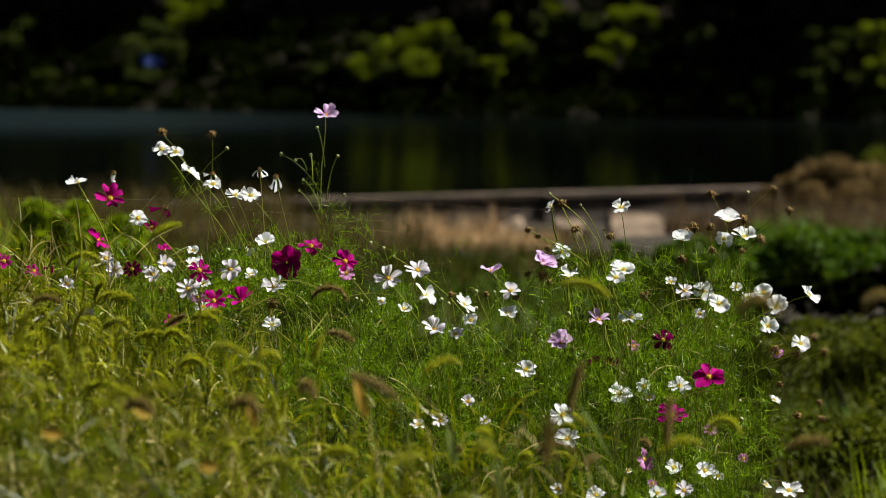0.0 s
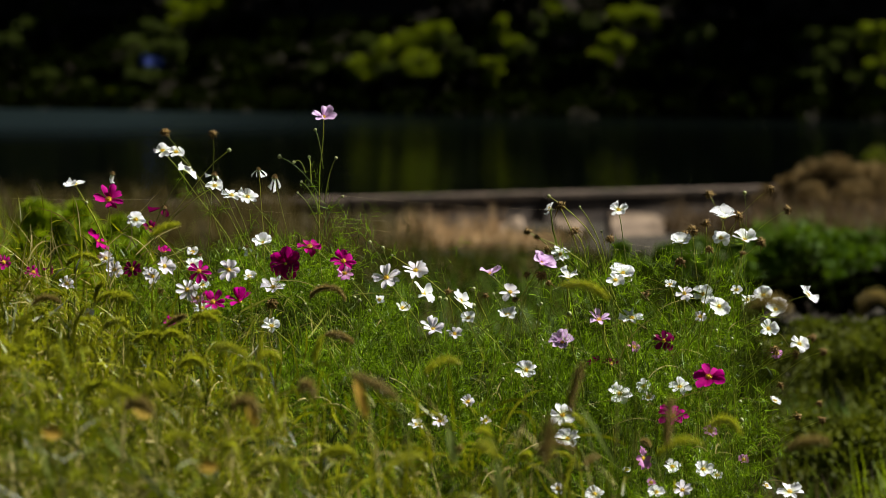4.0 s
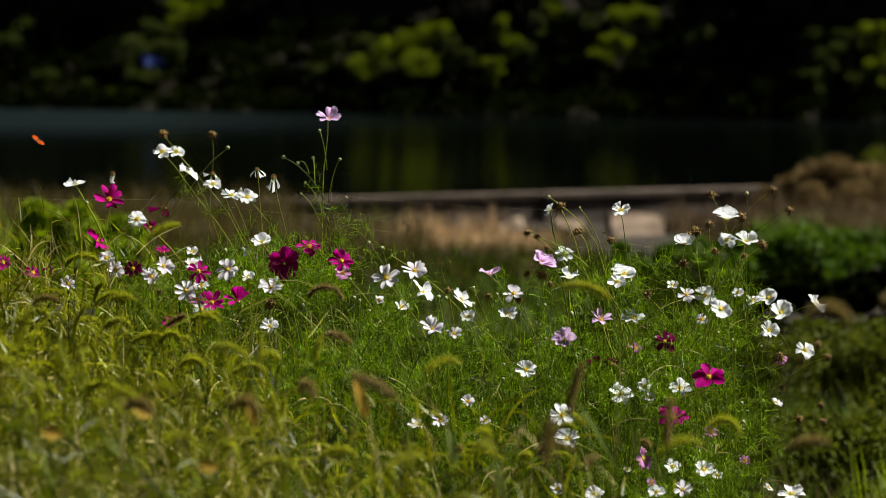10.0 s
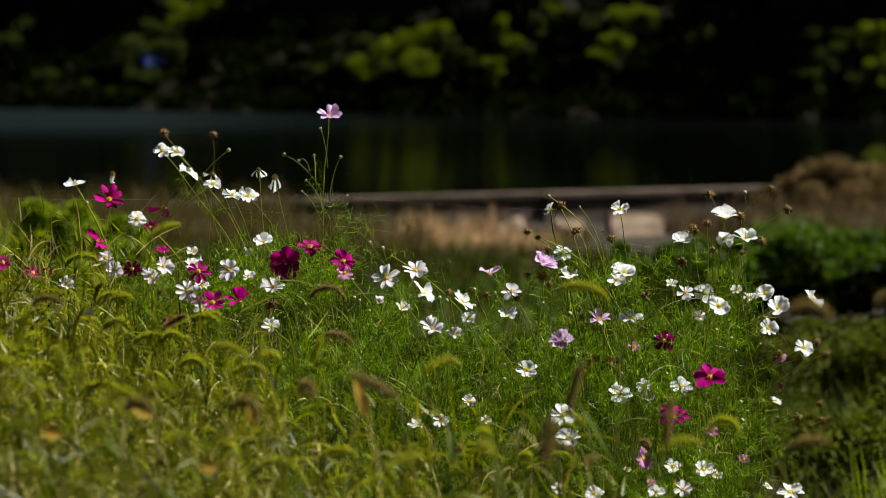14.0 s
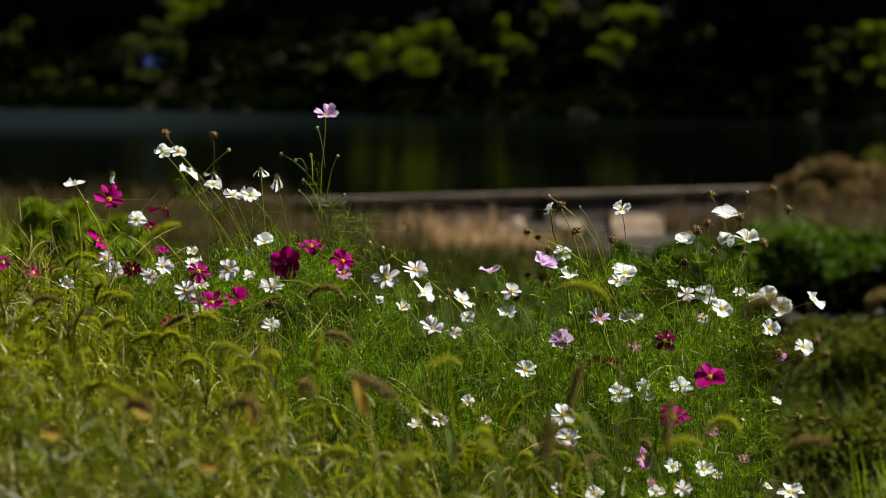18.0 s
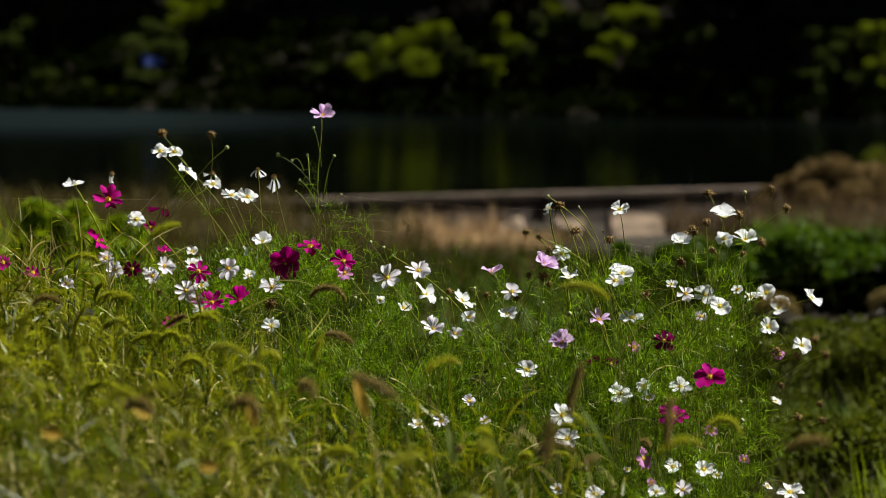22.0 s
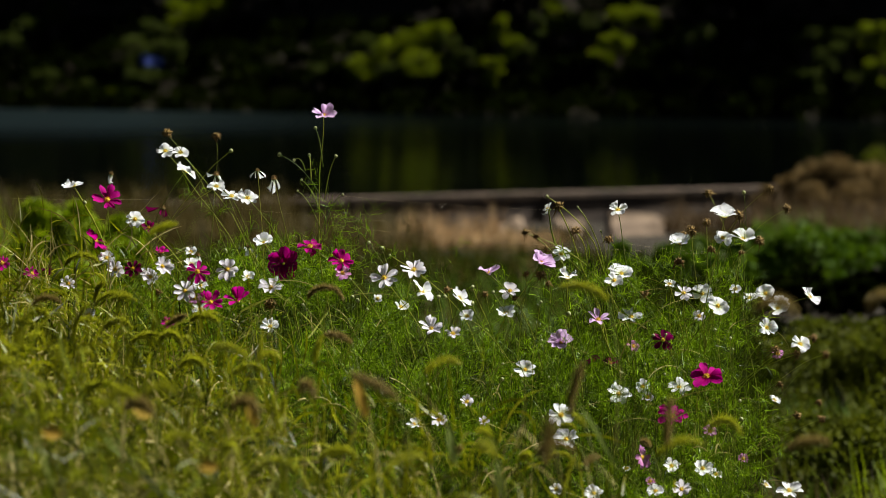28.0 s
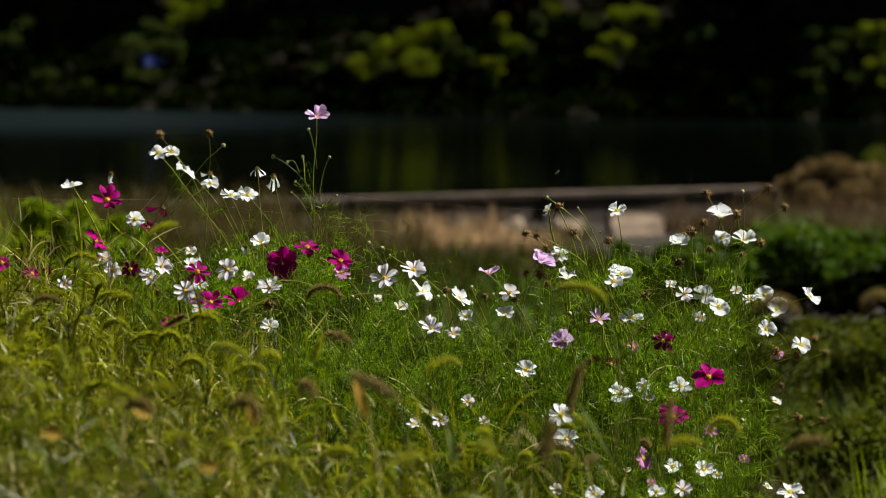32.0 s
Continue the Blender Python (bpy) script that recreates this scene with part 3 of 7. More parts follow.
tufts("bank_grass", "bright green grass on the near slope", "grass", [(1.55, 14.3, 0.26, 0.7)], LIME, 43, 900, 0.52, 1.1, 0.007)
for k, (x, y, w, h) in enumerate(((-1.80, 20.0, 0.40, 1.16), (-1.66, 20.4, 0.42, 1.02), (-1.50, 20.2, 0.46, 0.86), (-1.95, 20.3, 0.36, 1.0), (-1.36, 20.6, 0.4, 0.72), (-2.1, 20.1, 0.4, 0.8), (-1.75, 19.6, 0.5, 0.75), (-2.02, 20.2, 0.5, 0.98), (-2.25, 20.0, 0.5, 0.9), (-1.62, 20.1, 0.44, 1.12), (-1.28, 20.4, 0.42, 0.72), (-1.95, 19.4, 0.6, 0.6), (-1.5, 19.4, 0.6, 0.55))):
    shrub(x, y, w, h, LIME, 350 + k, 1700, 0.045, "tall bright green leafy weed behind the grass", name="weed_clump")


tufts("bank_grass", "tall bright yellow-green grass behind the flowers", "grass", [(-1.9, 20.2, 0.9, 1.0)], LIME, 33, 520, 1.12, 0.35, 0.022)
tufts("bank_grass", "bright yellow-green grass behind the flowers", "grass", [(-1.36, 20.3, 0.5, 0.8), (-2.1, 19.6, 0.6, 0.6)], LIME, 34, 520, 0.82, 0.4, 0.022)


# Bushes added beyond the right edge of view to cast shade on the bank.
for k, (x, y) in enumerate(((3.45, 22.6), (3.6, 23.9), (3.5, 25.1), (3.7, 26.4), (3.75, 27.7))):
    shrub(x, y, 1.1, 1.8, MID_GREEN, 410 + k, 2600, 0.05, "added unseen bush that shades the rocky bank")


def rock(x, y, size, seed):
    bm = bmesh.new()
    bmesh.ops.create_icosphere(bm, subdivisions=3, radius=size)
    for v in bm.verts:
        v.co *= 1 + 0.35 * noise.noise(v.co * (1.6 / size) + Vector((seed, 0, 0)))
        v.co.z *= 0.6
    ob = tagged(new("rock", to_mesh(bm, "rock", ROCK)), "grey-brown rounded river rock half sunk in the bank", "rock", "rocks on the bank")
    ob.matrix_basis = pose(x, y, float(ground_z(np.array(x), np.array(y))) + size * 0.25, 0, 0, seed * 50)


for k in range(9):
    rock(2.05 + 0.16 * k + rb.uniform(-0.05, 0.05), 24 + rb.uniform(-0.8, 0.8), rb.uniform(0.09, 0.2), k)


# ---------------- grass and foliage round the flowers ----------------
def meadow():
    """Tangled grass: thin culms, each with several short, bowed blades, thick in front and on the left."""
    r = np.random.default_rng(21)
    n = 5600
    y = r.uniform(5.3, 10.2, n)
    half = y * math.tan(radians(FOV / 2)) * 1.3
    x = -half + 2 * half * r.uniform(0, 1, n) ** 1.3
    u = x * 9 / y
    keep = r.uniform(0, 1, n) < np.interp(u, [-1, -0.45, 0.0, 0.5, 0.72, 0.85], [1, 1, 0.75, 0.35, 0.15, 0.0]) * np.where(y > 7.4, np.interp(u, [-0.55, -0.3], [1, 0.0]), 1)
    keep &= np.sin(x * 17 + np.sin(y * 7)) * np.cos(y * 11 - x * 5) + r.normal(0, 0.5, n) > -0.35
    x, y, u = x[keep], y[keep], u[keep]
    # the same grass goes on to the left
    e = 1500
    ey = r.uniform(4.6, 10.2, e)
    ex = -ey * math.tan(radians(FOV / 2)) * 1.3 - r.uniform(0, 1, e) * 1.3
    x, y = np.concatenate([x, ex]), np.concatenate([y, ey])
    u = x * 9 / y
    n = len(x)
    top = np.interp(u, [-1.0, -0.8, -0.6, -0.3, 0.0, 0.4, 0.8], [2.40, 2.36, 2.31, 2.26, 2.24, 2.10, 1.98]) + 0.05 * np.sin(x * 9) * np.cos(y * 5) + r.normal(0, 0.05, n)
    top = top - 0.07 * smooth_step(8.0, 8.6, y) * (1 - smooth_step(9.1, 9.4, y))
    z = ground_z(x, y) - 0.01
    high = np.clip(top - z, 0.25, 1.1)
    head, lean = r.uniform(0, 6.28, n), r.uniform(0, 0.22, n)
    culm, blade, straw = [], [], []
    culm.append(strips(np.stack([x, y, z], 1), high, head, lean, r.uniform(-0.1, 0.5, n), r.uniform(0.0016, 0.0026, n), 5, 3.0))
    for k in range(11):
        s = (0.25 + 0.75 * (k + r.uniform(0, 1, n)) / 11)
        P = np.stack([x + np.cos(head) * np.sin(lean) * high * s, y + np.sin(head) * np.sin(lean) * high * s, z + high * s * np.cos(lean)], 1)
        piece = strips(P, r.uniform(0.035, 0.12, n), r.uniform(0, 6.28, n), r.uniform(0.1, 1.4, n), r.normal(0.6, 1.1, n), r.uniform(0.0025, 0.006, n), 5, 1.8, r.normal(0, 0.9, n))
        (straw if k in (2, 7) else blade).append(piece)
    q = 90
    P = np.stack([r.uniform(-1.05, -0.62, q), r.uniform(8.6, 9.3, q), r.uniform(2.30, 2.47, q)], 1)
    straw.append(strips(P, r.uniform(0.05, 0.15, q), r.uniform(0, 6.28, q), r.uniform(0.1, 1.0, q), r.normal(0.4, 1.0, q), r.uniform(0.002, 0.004, q), 5, 1.8, r.normal(0, 0.9, q)))
    V, F = stack(*culm, *blade)
    # Blades nearer than about 6.3 m take the darker grass colour.
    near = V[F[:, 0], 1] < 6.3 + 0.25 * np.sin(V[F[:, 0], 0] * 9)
    for label, mat, pick in (("tangled yellow-green grass blades in sunlight", GRASS, ~near), ("darker green grass blades close to the viewer", DARK_GRASS, near)):
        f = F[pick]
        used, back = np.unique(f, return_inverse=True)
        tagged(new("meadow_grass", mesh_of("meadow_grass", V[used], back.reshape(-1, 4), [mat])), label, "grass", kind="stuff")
    q = 60
    py = r.uniform(5.6, 6.9, q)
    P = np.stack([py * r.uniform(-0.085, 0.045, q), py, 3 - py * r.uniform(0.105, 0.132, q)], 1)
    straw.append(strips(P, r.uniform(0.05, 0.14, q), r.uniform(0, 6.28, q), r.uniform(0.0, 0.7, q), r.normal(0.5, 0.8, q), r.uniform(0.0015, 0.003, q), 5, 1.8, r.normal(0, 0.9, q)))
    V, F = stack(*straw)
    tagged(new("dry_straw", mesh_of("dry_straw", V, F, [STRAW])), "bleached dry grass straws among the green", "grass", kind="stuff")


meadow()
tufts("bank_grass", "short green grass on top of the river bank", "grass", [(0, 1.0, 14, 15)], GRASS, 23, 130, 0.22, 0.6, 0.006)


def thread_leaves(roots, r, spread=1.0, count=11, fine=1.0):
    """Feathery leaves: thin, bowed threads set in pairs along a short midrib, at every root."""
    n = len(roots)
    heading = r.uniform(0, 6.28, n)
    lean = r.uniform(0.5, 1.9, n)
    long = r.uniform(0.028, 0.070, n) * spread
    pieces = [strips(roots, long, heading, lean, r.normal(0.2, 0.5, n), np.full(n, 0.0013 * fine), 3, 1.6, r.uniform(0, 3.14, n))]
    way = np.stack([np.sin(lean) * np.cos(heading), np.sin(lean) * np.sin(heading), np.cos(lean)], 1)
    for k in range(count):
        s = 0.1 + 0.85 * k / count
        P = roots + way * (long * s)[:, None]
        side = heading + (1 if k % 2 else -1) * r.uniform(0.4, 1.5, n)
        pieces.append(strips(P, long * (0.95 - 0.5 * s) * r.uniform(0.5, 1.2, n), side, lean + r.normal(0, 0.8, n), r.normal(0, 1.8, n), r.uniform(0.0009, 0.0018, n) * fine, 4, 2.4, r.uniform(0, 3.14, n)))
    return stack(*pieces)


FOLIAGE_X = [-0.75, -0.5, -0.42, -0.28, -0.2, -0.1, 0.0, 0.1, 0.16, 0.27, 0.34, 0.42, 0.50, 0.62, 0.70, 0.76, 0.86]
FOLIAGE_Z = [2.34, 2.42, 2.42, 2.48, 2.36, 2.29, 2.23, 2.24, 2.26, 2.25, 2.38, 2.42, 2.38, 2.40, 2.26, 2.14, 1.98]


def cosmos_foliage():
    r = np.random.default_rng(31)
    m = 950
    y = r.uniform(8.45, 10.0, m)
    x = (-0.62 + 1.5 * r.uniform(0, 1, m)) * y / 9
    keep = r.uniform(0, 1, m) < np.interp(x, [-0.62, -0.5, 0.60, 0.70, 0.76], [0.55, 1, 1, 0.4, 0.0])
    x, y = x[keep], y[keep]
    m = len(x)
    z0 = ground_z(x, y)
    top = 3 - (3 - np.interp(x * 9 / y, FOLIAGE_X, FOLIAGE_Z)) * np.maximum(y, 9) / 9 - 0.10 * r.uniform(0, 1, m) ** 2 - np.where(y < 9.05, (9.05 - y) * 0.75, 0)
    lx, ly = r.normal(0, 0.16, m), r.normal(0, 0.08, m)
    t = m // 18
    V, F = strips(np.stack([x, y, z0 - 0.01], 1)[:t], (top - z0)[:t], np.arctan2(ly, lx)[:t], np.hypot(lx, ly)[:t] * 2.0, r.normal(0, 0.9, t), r.uniform(0.0014, 0.0022, t), 6, 3.0)
    pieces = [(V, F)]
    for k in range(9):
        s = 0.46 + 0.54 * (k + r.uniform(0, 1, m)) / 9
        P = np.stack([x + lx * s * 0.9 * (top - z0), y + ly * s * (top - z0) * 0.9, z0 + (top - z0) * s], 1)
        for _ in range(3):
            Q = P + r.normal(0, 0.014, P.shape)
            clump = np.sin(Q[:, 0] * 43 + 2 * np.sin(Q[:, 2] * 17)) * np.cos(Q[:, 2] * 37 + Q[:, 0] * 9) + 0.9 * np.sin(Q[:, 0] * 17 - Q[:, 2] * 26 + 2 * np.sin(Q[:, 0] * 8)) + 0.4 * np.sin(Q[:, 0] * 29 + Q[:, 2] * 31)
            pieces.append(thread_leaves(Q[(clump + r.normal(0, 0.25, m) > 0.22) & (Q[:, 0] * 9 / Q[:, 1] < r.normal(0.67, 0.05, m))], r))
    q = r.integers(0, m, 230)
    P = np.stack([x[q], y[q] - 0.1, z0[q] + (top - z0)[q] * r.uniform(0.55, 0.95, 230)], 1)
    V, F = strips(P, r.uniform(0.06, 0.17, 230), r.uniform(0, 6.28, 230), r.uniform(0.2, 1.2, 230), r.uniform(0.5, 2.6, 230), r.uniform(0.0015, 0.0028, 230), 7, 1.8, r.uniform(0, 3.14, 230))
    tagged(new("dry_straw", mesh_of("dry_straw", V, F, [STRAW])), "pale dry grass straws bowed among the flower stems", "grass", kind="stuff")
    # Dark backing layer: shade between the stems is put into its leaf colour.
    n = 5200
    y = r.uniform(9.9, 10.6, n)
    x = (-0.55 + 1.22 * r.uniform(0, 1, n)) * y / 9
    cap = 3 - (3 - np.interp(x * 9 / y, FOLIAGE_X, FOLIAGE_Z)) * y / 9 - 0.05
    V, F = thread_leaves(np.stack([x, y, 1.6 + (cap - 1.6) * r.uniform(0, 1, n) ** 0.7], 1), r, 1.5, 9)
    tagged(new("shaded_foliage", mesh_of("shaded_foliage", V, F, [SHADE_GREEN])), "dark feathery backing foliage with shade in its colour", "foliage", kind="stuff")
    V, F = stack(*pieces)
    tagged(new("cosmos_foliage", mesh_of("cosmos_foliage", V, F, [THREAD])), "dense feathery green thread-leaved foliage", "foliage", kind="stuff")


cosmos_foliage()


# ---------------- the flowers ----------------
PETAL_KINDS = 7


def petal_mesh(colour, kind):
    """One petal, a unit long: narrow at its foot, broad, ribbed and toothed at the tip; each kind bows, folds and twists in its own way."""
    rnd = random.Random(kind * 7 + 3)
    nu, nv, V, F = 9, 8, [], []
    broad = (0.46, 0.54, 0.40, 0.50, 0.44, 0.52, 0.38)[kind]
    bow = (-0.10, 0.06, -0.02, 0.15, -0.20, 0.02, -0.06)[kind]
    curl = (-0.05, 0.0, -0.16, 0.04, 0.0, -0.10, 0.12)[kind]
    fold = (0.07, 0.10, 0.16, 0.05, 0.09, -0.06, 0.22)[kind]
    twist = (0.0, 0.10, -0.12, 0.05, -0.05, 0.16, -0.18)[kind]
    for i in range(nu + 1):
        s = i / nu
        w = broad * (0.20 + 0.80 * math.sin(min(1, s * 1.30) * math.pi / 2) ** 1.2) * (1 - 0.26 * (max(0, s - 0.74) / 0.26) ** 1.6)
        for j in range(nv + 1):
            q = 2 * j / nv - 1
            tip = (0.045 * math.cos(q * 7.8) - 0.10 * q * q) * s ** 5
            lift = bow * s * s + curl * max(0, s - 0.55) ** 2 * 4 + fold * q * q * s + twist * q * s * s - 0.020 * math.cos(q * 9.4) * s + rnd.uniform(-0.010, 0.010) * s
            V.append((s + tip, q * w / 2, lift))
    for i in range(nu):
        for j in range(nv):
            a = i * (nv + 1) + j
            F.append((a, a + 1, a + nv + 2, a + nv + 1))
    return mesh_of("petal", V, F, [PETALS[colour]])


PETAL_MESH = {(c, k): petal_mesh(c, k) for c in PETALS for k in range(PETAL_KINDS)}


def disc_mesh(mat):
    """The yellow centre: a low dome of many small florets."""
    pieces, n = [], 46
    for i in range(n):
        a, q = i * 2.39996, math.sqrt((i + 0.5) / n)
        x, y, z = q * math.cos(a), q * math.sin(a), 0.55 * (1 - q * q) + 0.12
        w = 0.10
        V = [(x - w, y, z), (x, y - w, z), (x + w, y, z), (x, y + w, z), (x * 1.08, y * 1.08, z + 0.30)]
        pieces.append((V, [(0, 1, 4), (1, 2, 4), (2, 3, 4), (3, 0, 4)]))
    ring = [(math.cos(k * math.pi / 6), math.sin(k * math.pi / 6), 0.0) for k in range(12)]
    pieces.append((ring + [(0, 0, 0.6)], [(k, (k + 1) % 12, 12) for k in range(12)]))
    return mesh_of("disc", *join(*pieces), [mat], False)


def calyx_mesh():
    """Green cup below the petals with eight pointed sepals."""
    V, F = tube([(0, 0, -1.3), (0, 0, -1.0), (0, 0, -0.5), (0, 0, -0.05)], [0.25, 0.55, 0.85, 0.95], 8)
    pieces = [(V, F)]
    for k in range(8):
        a = k * math.pi / 4
        c, s = math.cos(a), math.sin(a)
        pieces.append(([(c * 0.7 - s * 0.22, s * 0.7 + c * 0.22, -0.45), (c * 0.7 + s * 0.22, s * 0.7 - c * 0.22, -0.45), (c * 1.9, s * 1.9, -0.2)], [(0, 1, 2)]))
    return mesh_of("flower_head", *join(*pieces), [CALYX])


def leaf_part_mesh(seed):
    r = np.random.default_rng(seed)
    return mesh_of("leaf", *thread_leaves(np.zeros((3, 3)) + r.normal(0, 0.004, (3, 3)), r, 0.85, 9, 0.62), [THREAD])


DISC_MESH, BROWN_DISC, CALYX_MESH = disc_mesh(DISC), disc_mesh(SEED), calyx_mesh()
LEAF_MESH = [leaf_part_mesh(s) for s in range(6)]
SWAYING = {}
rp = random.Random(77)


def stalk(name, label, category, x, y, z, lean, series, group, thick=0.0015, leaves=3, kink=(0.05, 0.72)):
    """A thing rooted in the ground with a thin stem that ends at x, y, z."""
    wander = rp.gauss(0, 0.12) if kink[1] < 0.8 else 0.0
    bx, by = x + lean + (wander if x < 0.55 else -abs(wander)), y + rp.uniform(0.12, 0.42)
    if x > 0.68:
        bx, leaves, thick = bx - 0.16, 0, thick * 0.7
    bz = float(ground_z(np.array(bx), np.array(by)))
    root = tagged(new(name), label, category, group)
    root.matrix_basis = pose(bx, by, bz)
    end = Vector((x - bx, y - by, z - bz))
    elbow = Vector((rp.gauss(0, 0.10 if x < 0.55 else 0.03) + end.x * kink[0], end.y * 0.1 + rp.gauss(0, 0.02), end.z * kink[1]))
    thick *= 1.6 if kink[1] >= 0.8 and x < 0.5 else 0.9
    wob, ph, rate = rp.uniform(0.004, 0.014), rp.uniform(0, 6.28), rp.uniform(7, 13)
    pts = []
    for k in range(19):
        s = k / 18
        p = Vector((0, 0, -0.01)) * (1 - s) ** 2 + elbow * (2 * s * (1 - s)) + end * s * s
        w = wob * s * (1 - s) * 4
        pts.append(p + Vector((w * (math.sin(s * rate + ph) + 0.4 * math.sin(s * rate * 2.3 - ph)), w * math.cos(s * rate * 0.8 + ph), 0)))
    part("stem", mesh_of("stem", *tube(pts, [thick * (1.15 - 0.027 * k) for k in range(19)]), [STEM]), root)
    for k in range(leaves):
        i = rp.randint(8, 15)
        part("leaf", LEAF_MESH[rp.randint(0, 5)], root, m=Matrix.Translation(pts[i]) @ pose(0, 0, 0, 0, 0, rp.uniform(0, 360)))
    SWAYING.setdefault(series, []).append((root, bx, by, bz, z - bz))
    return root, end, (pts[-1] - pts[-2]).normalized()


def facing(elev, yaw):
    e, a = radians(elev), radians(yaw)
    return Vector((math.cos(e) * math.sin(a), -math.cos(e) * math.cos(a), math.sin(e)))


BREADTH = {"WHITE": 1.3, "PALE": 1.05, "LILAC": 1.1, "PINK": 1.2, "MAGENTA": 1.0, "PLUM": 1.1, "CRIMSON": 1.05}


def flower_on(root, end, width, colour, elev, yaw, cup, petals=8, broad=1.0):
    n = facing(elev, yaw)
    r = width / 2
    head_m = Matrix.Translation(end) @ n.to_track_quat("Z", "Y").to_matrix().to_4x4()
    d = max(0.0042, r * 0.17)
    head = part("flower_head", CALYX_MESH, root, "green calyx", head_m @ Matrix.Diagonal((d, d, d, 1)))
    turn = rp.uniform(0, 45)
    reach = r / d / max(0.6, math.cos(radians(min(cup, 50))))
    for k in range(petals):
        rings = 2 if petals > 10 else 1
        size = reach * rp.uniform(0.86, 1.06)
        tilt = cup + rp.gauss(0, 8) + (12 if rings == 2 and k % 2 else 0)
        m = pose(0, 0, 0, 0, 0, turn + 360 * k / petals + rp.gauss(0, 5)) @ pose(0.55, 0, 0.12, 9 + rp.gauss(0, 8), -tilt, 0) @ Matrix.Diagonal((size - 0.5, size * broad * BREADTH[colour], size, 1))
        part("petal", PETAL_MESH[colour, rp.randrange(PETAL_KINDS)], head, COLOUR_WORDS[colour] + " petal", m)
    bold = 0.45 if petals > 10 else 1.25
    part("disc", DISC_MESH, head, "yellow flower centre", Matrix.Diagonal((bold, bold, bold * 1.2, 1)))


def cosmos(x, y, z, width, colour, elev, yaw, cup, lean, series, petals=8, kink=(0.05, 0.72), broad=1.0):
    form = "side-on" if abs(yaw) > 50 else "cupped" if cup >= 28 else "upturned" if elev >= 55 else "wide-open"
    words = form + " " + COLOUR_WORDS[colour]
    root, end, _ = stalk("cosmos_flower", words + " cosmos flower on a thin green stem", "flower", x, y, z, lean, series, "cosmos flowers", kink=kink)
    flower_on(root, end, width, colour, elev, yaw, cup, petals, broad)
    return root


def spiky_head(size, seed):
    """Ripe seed head: a round sheaf of short thick achenes over curled dry bracts."""
    rnd = random.Random(seed)
    pieces = []
    for k in range(38):
        a, e = k * 2.4 + rnd.uniform(-0.2, 0.2), 0.1 + 2.3 * ((k + 0.5) / 38) ** 0.7
        d = Vector((math.cos(a) * math.sin(e), math.sin(a) * math.sin(e), 0.2 + 0.9 * math.cos(e)))
        pieces.append(tube(bend((0, 0, 0), d * size * rnd.uniform(0.22, 0.44), (rnd.uniform(-0.08, 0.08) * size, rnd.uniform(-0.08, 0.08) * size, 0.04 * size), 2), [0.05 * size, 0.065 * size, 0.022 * size], 4))
    for k in range(8):
        a = k * 0.8 + rnd.uniform(-0.3, 0.3)
        d = Vector((math.cos(a) * 0.8, math.sin(a) * 0.8, rnd.uniform(-1.0, 0.2)))
        pieces.append(tube(bend((0, 0, 0), d * size * rnd.uniform(0.35, 0.68), (0, 0, 0.18 * size), 3), [0.05 * size, 0.055 * size, 0.04 * size, 0.012 * size], 4))
    pieces.append(tube([(0, 0, -0.1 * size), (0, 0, 0.02 * size), (0, 0, 0.18 * size), (0, 0, 0.32 * size)], [0.08 * size, 0.18 * size, 0.19 * size, 0.08 * size], 8))
    return mesh_of("seed_cluster", *join(*pieces), [SEED])


def seed_head(x, y, z, size, lean, series, kink=(0.05, 0.72)):
    root, end, way = stalk("cosmos_seed_head", "dry brown cosmos seed head on a thin stem", "seed head", x, y, z, lean, series, "cosmos seed heads", 0.0011, 1, kink)
    tip = (way + Vector((rp.uniform(-0.6, 0.6), rp.uniform(-0.6, 0.6), 0.3))).normalized()
    part("dry_head", spiky_head(size * 1.75, rp.randint(0, 9999)), root, "dry brown seed head", Matrix.Translation(end) @ tip.to_track_quat("Z", "Y").to_matrix().to_4x4())


def ball(size, mat, name):
    bm = bmesh.new()
    bmesh.ops.create_uvsphere(bm, u_segments=10, v_segments=7, radius=size)
    for v in bm.verts:
        v.co.z *= 0.82
        v.co *= 1 + 0.05 * math.cos(8 * math.atan2(v.co.y, v.co.x))
    me = to_mesh(bm, name, mat)
    me.polygons.foreach_set("use_smooth", [True] * len(me.polygons))
    return me


def bud_on(root, end, way, size):
    q = Matrix.Translation(end) @ Vector(way).to_track_quat("Z", "Y").to_matrix().to_4x4()
    head = part("bud_cup", CALYX_MESH, root, "", q @ Matrix.Diagonal((size * 0.3, size * 0.3, size * 0.3, 1)))
    part("bud_head", ball(1.4, BUD, "bud_head"), head, "pale green closed bud", pose(0, 0, 0.6))


def bud(x, y, z, size, lean, series, kink=(0.05, 0.72)):
    root, end, way = stalk("cosmos_bud", "small pale green cosmos bud on a thin stem", "flower bud", x, y, z, lean, series, "cosmos buds", 0.001, 1, kink)
    bud_on(root, end, way, size)


